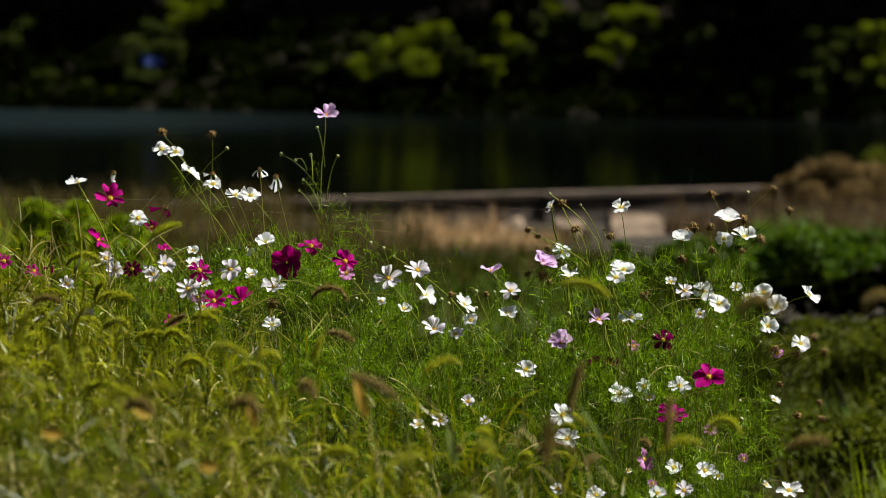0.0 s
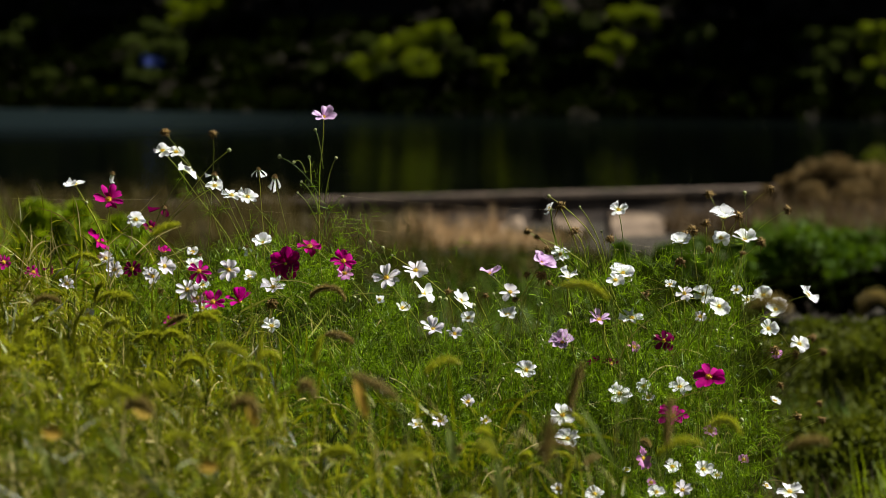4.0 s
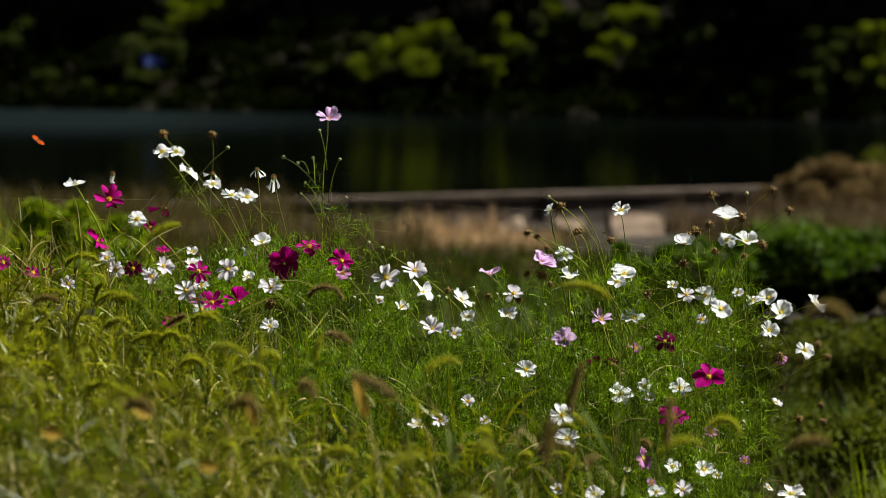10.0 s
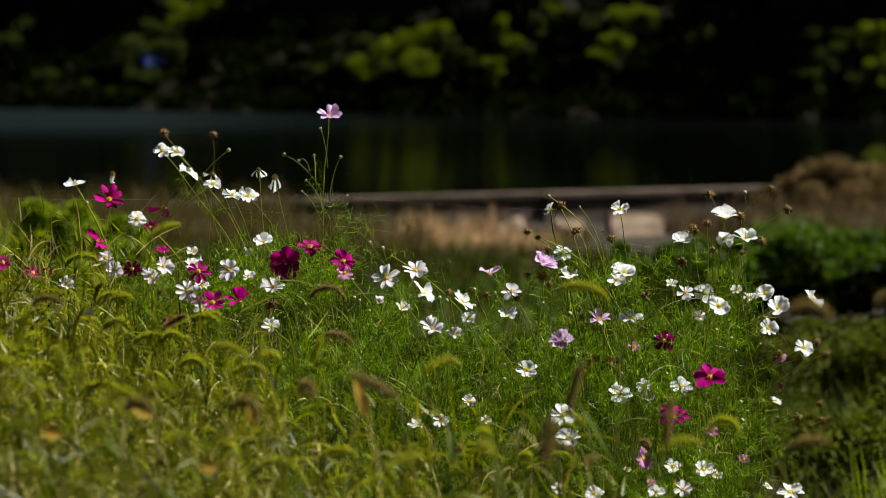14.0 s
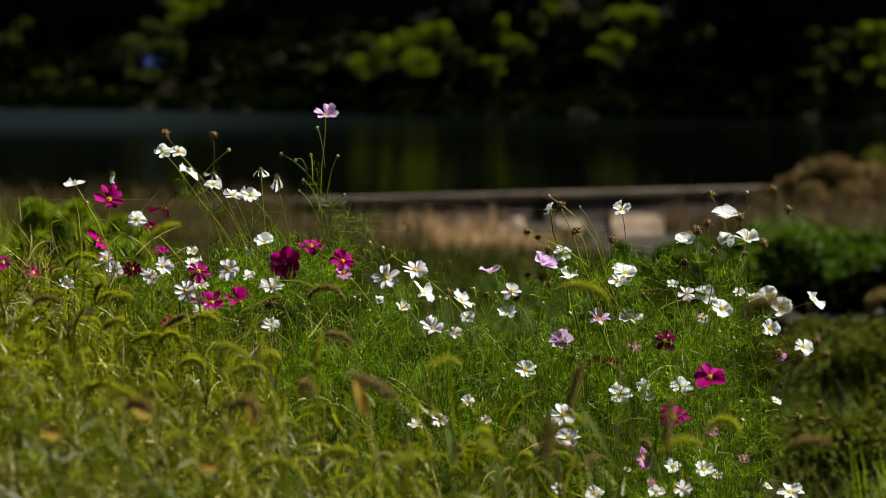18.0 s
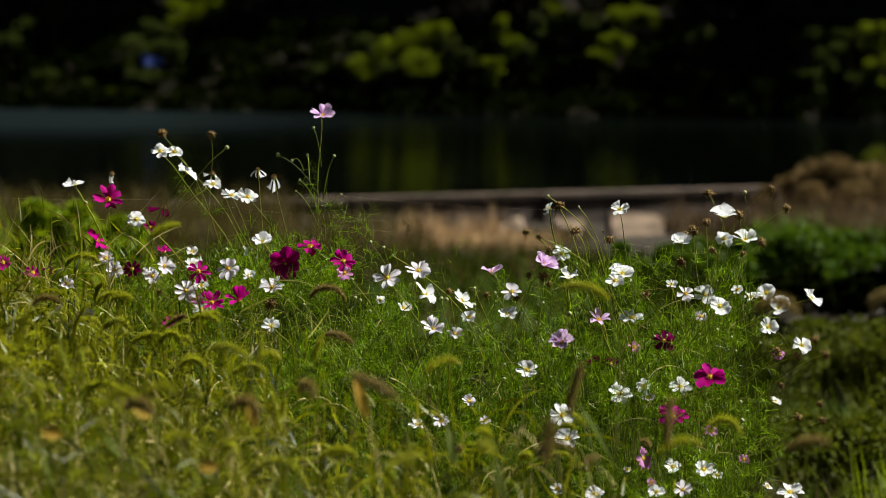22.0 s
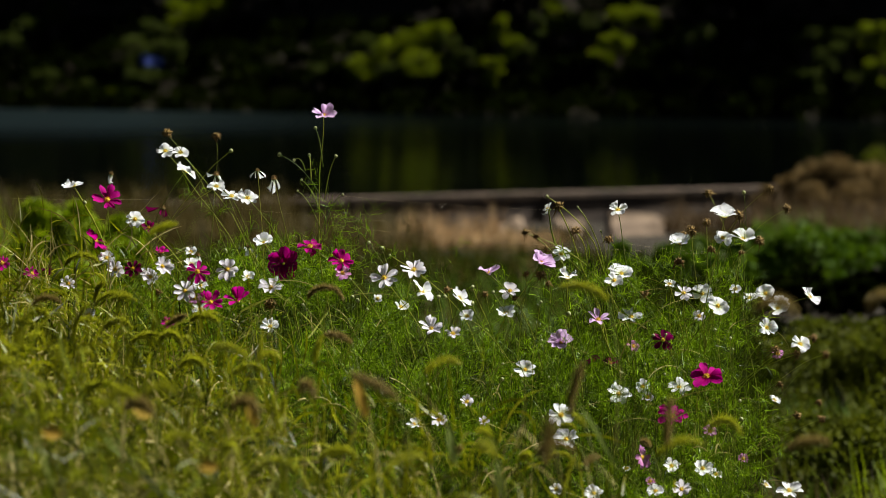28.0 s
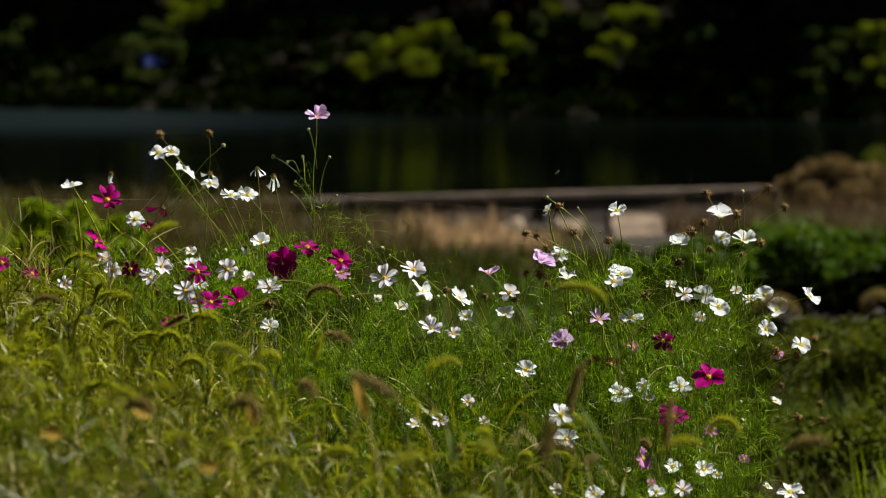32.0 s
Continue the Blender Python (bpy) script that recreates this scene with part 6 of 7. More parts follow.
    sway("f9", [2,2,4,0,2,2,2,0,0,2,0,2,4,2,2,0,0,0,0,0,2,0,0,0,0,0,0,0,2,2,0,0,0,0,0,0,0,0,-2,-2,-2,-2,-2,-2,-2,-2,-4,-4,-2,-2,-2,-2,-2,-4,-4,-4], [2,2,2,0,0,0,0,0,0,0,-2,0,0,0,0,0,0,0,0,0,0,0,0,0,0,0,0,0,0,0,0,0,0,0,0,0,0,0,0,0,0,0,0,0,0,2,0,0,0,0,-2,0,0,0,0,0])
    sway("f10", [2,2,4,0,2,2,0,-2,-2,0,0,0,2,2,2,0,0,0,0,0,0,0,0,0,0,0,0,0,2,2,0,0,0,0,-2,0,0,0,-2,-2,-2,0,0,0,-2,-2,-2,-4,-2,-2,-2,-2,-4,-4,-4,-4], [2,2,2,0,0,0,0,0,-2,-2,-2,0,0,0,0,0,0,0,0,0,0,0,0,0,0,0,0,0,0,0,0,0,0,0,-2,0,0,0,0,0,0,0,0,0,0,2,0,0,0,-2,-2,0,0,0,0,0])
    sway("f12", [2,2,2,0,2,4,2,0,0,0,0,0,2,2,2,0,0,0,0,0,0,0,0,0,0,0,0,0,2,2,0,0,0,0,0,0,0,0,0,-2,0,0,0,-2,-2,-2,-2,-4,-2,-2,-2,-2,-4,-4,-4,-4], [0,0,-2,0,2,2,2,0,0,0,0,0,-2,-2,0,0,0,0,0,0,0,0,0,0,0,0,0,0,0,0,0,0,0,0,2,2,0,0,0,0,0,0,0,0,0,0,0,0,0,0,0,0,0,0,0,0])
    sway("f13", [2,2,2,0,2,4,4,2,0,0,0,0,2,2,2,0,-2,0,0,0,0,0,0,0,0,0,0,0,0,2,0,0,0,0,-2,-2,0,0,0,0,-2,-2,0,0,0,-2,-2,-2,-2,-2,-2,-2,-2,-2,-2,-2], [2,2,2,2,2,0,0,0,0,0,0,0,0,0,0,0,0,0,0,0,0,0,0,0,0,0,0,0,0,0,0,0,0,0,0,0,0,0,0,-2,-2,0,0,0,0,2,0,0,0,0,0,0,0,0,0,0])
    sway("f15", [0,4,2,0,2,2,2,0,2,0,0,4,2,2,-2,0,0,2,0,0,2,0,0,0,0,0,0,2,2,2,0,0,0,0,-2,4,4,0,0,0,0,0,2,0,0,-2,-4,2,-4,-6,-4,-4,-6,-6,-4,-4], [0,0,0,0,0,0,0,0,0,0,0,2,0,0,-2,-2,0,0,0,0,0,0,0,0,0,0,0,0,0,0,0,0,0,0,0,0,0,0,0,0,0,0,0,0,0,0,0,0,-2,-2,0,0,0,0,0,0])
    sway("f20", [2,2,6,2,2,6,6,4,0,0,0,0,0,2,2,0,2,0,-2,0,0,-2,0,0,0,0,2,0,2,6,-2,0,2,0,0,-2,0,0,2,0,0,2,6,2,0,2,-2,-2,-2,2,-2,-2,-2,-2,-4,-4], [4,0,2,2,2,0,0,0,0,0,-2,0,0,0,0,0,-2,0,0,0,0,0,0,0,0,0,0,0,0,0,0,0,-2,0,0,-2,0,2,0,-2,-2,-2,2,2,2,2,0,0,0,-2,0,0,0,0,0,0])
    sway("f21", [2,2,2,2,2,2,2,2,0,0,0,0,0,0,0,0,0,0,-2,-2,0,0,0,0,0,0,0,0,0,2,0,0,0,0,0,0,0,0,0,0,0,0,2,2,2,0,-2,-2,-2,0,0,0,-2,-2,-2,-2], [2,0,0,0,0,0,0,0,0,0,0,0,0,0,0,0,0,0,0,0,0,0,0,0,0,0,0,0,0,0,0,0,0,0,0,0,0,0,0,0,0,0,0,0,0,0,0,0,0,0,0,0,0,0,0,0])
    sway("f22", [4,2,2,2,2,4,2,4,0,0,0,-2,0,0,0,0,-2,0,-2,0,0,0,0,0,0,2,0,0,0,0,0,0,0,0,0,-2,-2,0,0,0,0,0,0,2,2,0,-2,-2,-2,-2,0,0,-2,-2,-2,-2], [4,2,2,2,2,2,0,2,0,0,0,-2,0,0,0,0,0,0,-2,0,0,0,0,0,0,0,0,0,0,0,0,0,0,0,0,0,0,0,0,0,0,-2,0,0,2,0,0,0,0,0,0,0,-2,0,0,0])
    sway("f25", [4,4,2,2,2,4,2,2,0,0,-2,-2,0,0,0,0,-2,-2,-2,-2,0,0,0,0,0,0,0,0,0,0,0,0,0,0,0,0,-2,0,0,0,0,-2,0,0,0,0,-2,-2,-2,-2,-2,-2,-2,-2,-2,-2], [2,2,2,2,2,2,0,0,0,0,0,0,0,0,0,0,0,0,0,0,0,0,0,0,0,0,0,0,0,0,0,0,0,0,0,0,0,0,2,2,0,0,0,0,0,0,0,0,0,0,0,0,0,0,0,0])
    sway("f27", [4,2,0,2,0,2,2,-2,0,-6,9,7,0,11,0,6,-2,-4,-2,0,0,-2,-2,0,0,0,0,2,2,2,2,0,0,0,0,7,2,-6,-2,-2,0,2,0,0,0,-2,-2,0,-2,-4,-2,-6,-7,-4,-6,-6], [0,0,0,0,0,0,0,0,0,0,0,-2,0,-2,0,-2,0,0,0,0,0,0,0,0,0,0,0,0,0,0,0,0,0,0,-2,-2,0,0,2,0,0,0,0,0,0,2,0,0,0,0,0,2,2,0,2,0])
    sway("f29", [4,6,2,2,2,4,4,4,0,0,0,-2,0,-2,0,2,0,-2,-2,0,0,0,0,0,2,2,2,2,0,0,0,0,0,0,2,-2,6,2,0,0,0,0,2,0,2,0,-4,-2,-2,0,0,-4,-2,-4,-5,-5], [0,0,0,0,0,0,0,0,0,0,0,0,0,0,0,0,0,0,0,0,0,0,0,0,0,0,0,0,0,0,0,0,0,0,0,0,0,0,0,0,0,0,0,0,0,0,0,0,0,0,0,0,0,0,0,0])
    sway("f30", [5,5,0,4,2,2,4,4,0,0,0,-2,2,0,2,2,0,0,-2,0,-2,0,2,0,2,2,4,4,2,2,2,2,2,2,4,0,7,4,2,2,2,2,4,2,2,0,-2,-2,0,4,0,-2,0,-4,-6,-4], [2,2,0,0,0,0,0,0,0,0,0,0,0,0,0,0,0,0,0,0,0,0,0,0,0,0,0,0,0,0,0,0,0,0,-2,0,0,0,0,0,0,0,0,2,0,0,0,0,0,0,0,0,0,0,0,0])
    sway("f31", [2,4,2,2,0,2,2,0,0,-2,-4,0,0,2,0,0,-2,-2,-2,-2,-2,0,0,0,0,0,0,4,2,2,2,0,0,0,2,0,5,2,0,-2,0,2,0,0,0,-2,-4,0,-2,0,0,-4,-2,-7,-7,-6], [0,2,0,0,0,0,0,0,0,0,0,0,-2,-2,0,0,0,0,0,0,0,0,0,0,0,0,0,0,0,0,0,0,0,0,-2,-2,-2,0,0,0,0,0,0,0,0,0,0,0,0,0,0,0,0,0,0,0])
    sway("f32", [6,6,0,4,2,2,4,4,0,0,-2,0,2,0,0,2,0,-2,-2,0,-2,0,0,0,0,2,4,4,2,2,0,0,2,0,2,0,2,2,2,2,0,2,4,2,4,2,-2,-2,-2,4,-2,-2,0,-2,-4,-4], [0,2,2,0,2,0,0,0,0,0,0,0,-2,0,0,0,0,0,0,0,0,0,0,0,0,0,0,0,0,0,0,0,0,0,-2,0,-2,-2,0,0,0,0,-2,0,0,0,0,0,0,-2,0,0,0,0,2,0])
    sway("f34", [2,2,0,0,0,2,2,2,-2,-2,-2,-2,-2,0,0,0,-2,-2,-2,-2,0,-2,0,0,0,0,0,0,0,0,0,0,0,0,0,-2,-2,0,0,0,0,-2,0,0,0,0,-2,-2,-2,-2,-2,0,-2,-2,-2,-2], [2,2,2,2,2,2,0,0,0,0,0,0,0,0,0,0,0,0,-2,0,0,0,0,0,0,0,0,0,0,0,0,0,0,0,0,0,0,0,0,0,0,0,0,0,0,0,0,0,0,0,0,0,0,0,0,0])
    sway("f35", [4,2,2,0,0,4,4,2,-2,0,-2,-2,0,0,0,0,-2,0,-2,-2,0,0,0,0,0,0,2,0,4,2,0,0,0,0,2,0,4,4,2,0,0,0,0,2,0,0,-4,-4,-2,0,-2,0,-2,-2,-2,-4], [-2,-2,0,0,0,0,0,0,2,0,2,2,0,0,0,0,0,0,0,0,0,0,0,0,0,0,0,0,0,0,0,0,0,0,0,0,0,0,0,2,2,0,0,0,0,0,2,2,2,2,0,0,2,2,2,2])
    sway("f36", [4,0,0,0,0,2,2,2,-2,0,-2,-2,0,-2,0,0,-2,-2,-2,-2,-2,-2,0,0,-2,0,0,0,2,2,0,0,0,0,0,0,4,4,6,0,0,2,2,4,2,0,-4,-4,-2,-2,-2,0,-4,-2,-4,-4], [0,0,0,0,0,0,-2,0,0,0,0,0,0,0,0,0,0,0,0,0,0,0,0,0,0,0,0,0,-2,0,0,0,0,0,0,0,-2,-2,-2,0,0,0,0,-2,0,0,2,2,2,0,0,0,0,0,2,2])
    sway("f38", [4,2,2,0,0,2,2,2,-2,0,-2,-2,0,-2,0,0,-2,-2,-2,-2,0,0,0,0,0,0,0,0,2,2,0,2,2,2,2,2,2,4,4,2,2,2,0,2,0,0,-2,-2,-2,-2,-2,0,-2,-2,-2,-4], [-4,-2,-2,0,0,-2,-2,-2,2,0,2,2,0,2,0,0,2,2,2,2,0,0,0,0,0,0,0,0,0,0,0,-2,-2,0,0,0,-2,-4,-2,0,0,0,0,-2,0,0,2,2,2,2,2,0,2,2,2,2])
    sway("f39", [6,4,2,0,0,2,4,2,-2,0,0,-2,2,0,2,0,0,0,0,-2,0,0,0,0,0,2,0,0,2,0,0,2,2,0,0,0,2,2,2,0,0,0,0,2,0,0,-2,-2,-2,0,0,0,-2,-2,-2,-4], [-7,-6,-4,-2,0,-2,-2,-2,4,2,2,4,0,2,0,0,0,2,2,4,0,0,0,0,0,-2,0,0,0,0,0,0,0,0,0,0,-2,-2,0,2,2,2,0,-2,0,0,4,4,4,2,2,0,4,4,4,4])
    sway("f41", [4,2,2,0,2,2,2,2,0,0,0,0,0,0,0,0,0,0,0,0,0,0,0,0,0,0,0,0,0,0,0,0,0,0,0,0,0,0,2,0,0,0,2,4,2,2,-2,-2,-2,0,0,0,0,0,0,-2], [0,0,2,2,2,0,0,0,0,0,0,0,0,0,0,0,0,0,0,0,0,0,0,0,0,0,0,0,0,0,0,0,0,0,0,0,0,0,0,0,0,0,0,-2,-2,0,0,0,0,0,0,0,0,0,0,0])
    sway("f44", [4,2,0,0,2,4,4,4,2,6,2,6,9,6,9,4,2,2,2,2,2,2,0,0,0,2,0,4,7,9,2,4,4,4,2,4,6,4,6,4,2,2,4,4,2,2,0,0,2,4,6,6,4,0,2,0], [4,2,2,2,2,2,2,0,0,2,0,-2,-4,0,2,0,-2,-2,-2,-2,0,0,0,0,0,0,0,0,2,2,2,2,2,2,2,2,2,2,2,2,2,2,2,2,2,2,2,2,2,2,2,2,2,0,0,0])
    sway("f45", [0,0,0,-2,0,2,2,0,-2,7,0,2,13,9,11,6,2,6,7,6,6,2,2,0,0,2,2,2,4,2,2,2,2,0,0,2,6,6,2,-2,-2,0,0,0,0,-2,-6,-2,0,2,0,0,0,-6,-4,-2], [2,2,4,0,2,0,0,0,-6,-2,-6,-6,-7,-2,-2,-2,-4,-4,-6,-2,-2,0,0,0,2,0,0,-2,0,2,0,0,0,0,0,-2,0,0,0,0,0,0,0,0,0,0,0,2,0,0,-2,0,0,-4,-2,-2])
    sway("f46", [2,2,0,0,0,2,2,2,0,4,0,0,9,7,9,2,2,2,2,2,2,0,2,0,0,2,0,0,4,4,0,0,2,0,0,2,2,2,2,0,-2,0,0,0,0,0,-2,-2,0,0,0,2,-2,-4,-4,-4], [2,2,0,0,2,2,0,0,0,2,0,2,-2,0,0,0,0,0,0,0,0,0,0,0,0,0,0,0,0,0,2,0,0,0,2,0,0,2,0,0,2,0,0,0,0,0,0,2,2,2,0,0,2,0,0,0])
    sway("f47", [4,2,-2,0,0,2,4,4,-2,4,2,0,7,6,6,2,2,2,2,2,2,0,4,0,2,4,0,4,9,13,4,2,4,6,0,4,6,6,6,2,2,2,2,4,4,2,0,0,2,4,4,7,6,4,2,0], [0,0,0,0,0,0,-2,-2,2,0,0,2,-2,-2,0,0,0,0,0,0,0,2,0,0,0,-2,0,0,-4,-7,-2,0,0,-2,2,0,-2,-2,-2,0,0,0,0,0,-2,0,0,0,0,-2,0,-2,-2,0,2,2])
    sway("f48", [-2,-4,-2,-6,-4,-2,-2,-4,-2,4,2,9,22,7,11,4,4,4,2,2,2,0,0,0,0,0,0,0,6,2,0,0,0,0,0,0,0,2,-2,-4,-2,-2,-2,-2,-4,-4,-6,-2,0,0,0,-2,-4,-4,-6,-6], [4,2,4,2,2,2,2,0,-2,0,-2,0,-2,-4,-4,-2,-2,-2,-4,-4,-2,0,0,0,0,0,0,0,2,0,0,0,0,0,0,-2,0,0,0,0,0,0,0,0,0,0,-2,0,0,-2,-2,-2,-2,-2,-2,-2])
    sway("f49", [0,0,0,-2,0,0,0,0,0,4,2,4,11,6,7,4,2,2,2,2,2,2,0,0,0,0,0,0,4,2,0,0,0,0,0,0,0,0,0,-2,-2,-2,-2,-2,-2,-2,-4,-2,0,0,0,-2,-4,-4,-4,-4], [4,2,4,2,2,2,2,2,0,0,-2,-2,-4,-2,-2,-2,-2,0,-2,-2,-2,0,0,0,0,0,0,0,0,0,0,0,0,0,0,0,0,0,0,0,0,0,0,0,0,0,0,0,0,0,0,0,0,0,0,0])
    sway("f50", [0,2,2,0,0,2,2,0,0,4,4,2,11,7,9,7,6,2,2,0,2,0,0,0,0,2,0,2,4,7,4,2,0,0,0,0,0,0,-2,-4,-6,-6,-4,-2,-2,-4,-6,-4,0,0,0,0,0,-4,-4,-4], [7,6,9,6,6,4,4,2,-2,0,-2,-6,-9,-6,-6,-2,-4,-2,-6,-6,-2,0,0,0,2,2,2,0,2,2,0,2,0,0,0,-2,-2,-2,0,-2,-2,-2,0,0,0,2,0,0,2,0,-2,-2,0,0,-2,-2])
    sway("f52", [2,2,0,-2,-2,0,0,-2,-2,2,2,6,9,6,7,4,2,2,2,2,4,0,4,0,2,0,0,0,6,6,4,0,0,-2,-2,0,0,0,0,-4,-2,-4,-2,-4,-4,-4,-6,-4,-2,-2,-2,-4,-4,-6,-6,-6], [4,4,4,4,4,2,2,0,-2,-2,-2,-4,-7,-6,-6,-4,-4,-2,-6,-6,-2,-2,0,0,0,0,0,-2,0,0,0,0,0,0,0,-2,-2,-2,0,-2,0,0,0,0,0,0,-2,0,0,-2,-2,-2,-2,-2,-2,-2])
    sway("f53", [2,2,2,0,2,2,2,0,2,2,2,4,6,4,4,2,0,0,2,2,2,0,0,0,0,0,0,0,2,2,0,0,0,-2,-2,-2,0,0,-2,-2,-2,-2,-2,-2,-2,-4,-4,-4,-2,-2,-2,-2,-4,-4,-4,-4], [4,2,4,4,4,2,2,0,0,0,0,-2,-6,-4,-6,-4,-4,-2,-4,-4,-2,0,0,0,0,0,0,0,-2,-2,0,0,0,0,0,0,-2,-2,0,0,0,0,0,0,0,0,0,0,0,-2,-2,-2,-2,-2,-2,-2])
    sway("f54", [7,-2,2,-4,-2,0,0,-2,0,18,11,17,24,11,13,7,6,4,4,4,7,0,0,0,0,0,0,0,6,4,2,0,-2,-2,-4,-2,0,0,-2,-6,-4,-2,-2,-4,-4,-6,-4,-2,0,0,-2,-6,-9,-9,-9,-9], [-7,-2,-4,0,0,0,0,0,2,2,2,0,-4,-2,-4,-4,-2,-2,-2,-2,-4,-2,0,0,0,0,0,0,-4,-4,0,2,0,0,0,0,0,0,2,0,0,2,2,0,2,0,2,2,2,0,0,0,0,0,2,2])
    sway("f55", [0,0,2,-4,-2,0,0,-2,-2,0,2,7,24,11,9,6,7,4,0,2,2,0,2,0,0,0,2,0,4,13,6,2,0,0,-2,0,0,0,-2,-2,-6,-4,-2,-2,-2,-6,-4,-6,-2,0,0,-2,0,-4,-6,-6], [7,6,7,4,6,2,2,2,-2,-2,-2,-6,-11,-7,-7,-4,-4,-2,-6,-6,-4,-2,0,0,2,2,2,0,0,0,0,0,0,0,0,0,-2,0,0,0,-2,0,0,2,2,2,0,0,2,0,-2,-2,0,0,-2,-2])
    sway("f56", [-2,-6,0,-7,-6,-6,-6,-7,-7,6,4,7,15,6,9,6,4,4,2,4,6,0,0,0,0,0,0,0,6,4,2,0,0,-2,-2,0,0,0,-2,-6,-4,-2,-2,-2,-4,-4,-4,-4,0,0,-2,-4,-7,-6,-7,-7], [0,2,2,4,2,2,2,2,0,-2,-2,-4,-6,-4,-4,-4,-2,-2,-2,-4,-2,0,0,0,0,0,0,0,-2,-2,0,0,0,0,0,0,0,0,0,2,2,0,2,2,2,2,2,2,0,0,0,2,2,2,2,2])
    sway("f57", [-2,2,2,-2,0,0,0,0,0,2,2,2,13,9,7,6,4,2,2,4,4,0,0,0,0,0,2,0,4,4,4,0,0,0,0,0,0,0,0,-2,-4,-2,-2,-2,-2,-4,-2,-4,-2,0,0,0,-2,-4,-4,-2], [6,4,7,4,6,2,2,2,-4,-2,-2,-6,-15,-9,-9,-6,-6,-4,-7,-6,-6,-2,0,0,0,2,0,0,-2,-2,0,0,0,0,0,0,0,0,0,0,0,0,2,2,2,2,0,2,2,0,-2,-2,0,0,0,-2])
    sway("f59", [-2,0,-2,-2,-2,0,0,-2,-2,2,2,2,9,7,5,4,4,2,2,2,2,0,0,0,0,0,0,0,2,4,2,0,0,0,0,0,0,0,0,-2,-2,-2,-2,-2,-2,-2,-2,-4,-2,0,0,0,0,-2,-2,-2], [7,6,9,6,6,4,4,2,-2,0,-2,-4,-9,-7,-7,-4,-4,-2,-6,-4,-4,-2,0,0,0,2,2,0,0,0,0,2,0,0,0,0,0,0,0,0,0,2,2,2,2,2,0,2,2,0,-2,-2,0,0,0,0])
    sway("f61", [0,6,4,0,2,2,2,2,0,2,2,0,15,13,11,6,4,4,4,2,2,0,0,0,2,0,2,2,2,6,6,0,0,0,2,2,2,4,2,2,-2,-2,0,0,0,-2,-2,-2,-2,2,2,4,2,-2,-2,0], [7,4,9,7,6,4,4,2,-2,0,-2,-4,-17,-13,-11,-6,-6,-4,-7,-6,-4,-2,0,0,0,2,0,-2,0,-2,-2,2,0,2,0,0,0,-2,2,0,2,2,2,2,2,2,2,2,2,0,-2,-4,0,0,0,0])
    sway("f66", [-6,0,-4,-6,-4,-6,-6,-6,-4,-2,0,-2,17,7,11,9,4,4,0,2,2,2,0,0,0,-2,0,-2,2,2,4,0,0,0,0,2,0,0,0,-2,-4,-2,-2,0,0,-2,-2,-2,-2,2,0,0,-2,-4,-4,-4], [0,0,6,-2,4,-2,-4,-4,-9,-9,-7,-9,-26,-11,-9,-7,-7,-6,-11,-9,-7,-4,0,0,0,0,2,0,-2,-4,0,0,0,0,0,-2,-2,0,2,0,-2,2,0,2,2,2,0,0,0,0,-2,0,-2,-4,-4,-4])
    sway("f67", [0,4,2,2,2,2,2,2,0,2,2,2,4,0,4,2,0,2,0,0,0,-2,0,0,2,0,2,0,2,2,4,0,0,0,0,2,0,0,0,-2,-4,-2,-2,0,0,-2,-2,-2,-2,2,0,0,-2,-4,-4,-4], [4,4,6,2,6,2,2,0,-4,-2,-4,-4,-15,-6,-7,-6,-6,-4,-7,-7,-7,-2,0,0,0,0,0,-2,-2,-4,0,0,0,0,0,-2,-2,0,2,0,-2,2,0,2,2,2,0,0,0,0,-2,0,-2,-4,-4,-4])
    sway("f68", [-7,-4,-4,-6,-7,-7,-9,-9,-4,2,0,0,18,13,13,4,2,2,2,2,6,2,-2,0,-2,0,0,0,2,2,0,-4,-6,-6,-2,-4,-4,-4,-4,-7,-7,-6,-6,-4,-6,-7,-7,-7,-7,-4,-2,-4,-6,-7,-7,-6], [7,7,7,7,9,7,7,7,0,-4,0,-4,-24,-13,-15,-7,-6,-4,-7,-6,-7,-4,0,0,2,0,0,0,-2,-2,2,4,4,4,2,2,2,4,4,6,4,4,4,4,6,7,6,6,6,2,2,4,6,6,6,4])
    sway("f69", [-7,-2,-2,-7,-4,-6,-9,-9,-7,0,-2,-4,24,11,15,11,6,7,0,4,6,0,0,0,0,0,2,0,2,6,4,-2,-2,-4,-2,-2,-2,0,-2,-6,-7,-4,-4,-2,-4,-6,-6,-6,-4,0,4,2,-4,-6,-6,-6], [7,4,6,7,6,6,7,7,4,-2,0,0,-26,-15,-17,-15,-9,-7,-4,-6,-7,0,-2,0,0,0,0,0,-2,-6,-2,2,2,2,2,2,2,0,2,4,4,2,4,2,4,6,4,4,4,0,-4,-2,2,4,4,4])
    sway("f70", [-2,-2,-2,-2,-2,0,0,0,0,2,2,2,7,6,6,2,2,4,4,2,2,0,0,0,0,0,0,0,2,2,0,0,0,0,0,2,0,2,0,0,0,0,0,0,0,0,-2,-2,0,0,0,2,0,0,0,0], [0,0,0,0,0,0,0,0,0,0,2,0,0,0,0,0,0,0,0,0,0,0,0,0,0,0,0,0,0,0,0,0,0,0,0,0,0,0,0,0,0,0,0,0,0,0,0,0,0,0,0,0,2,0,0,0])
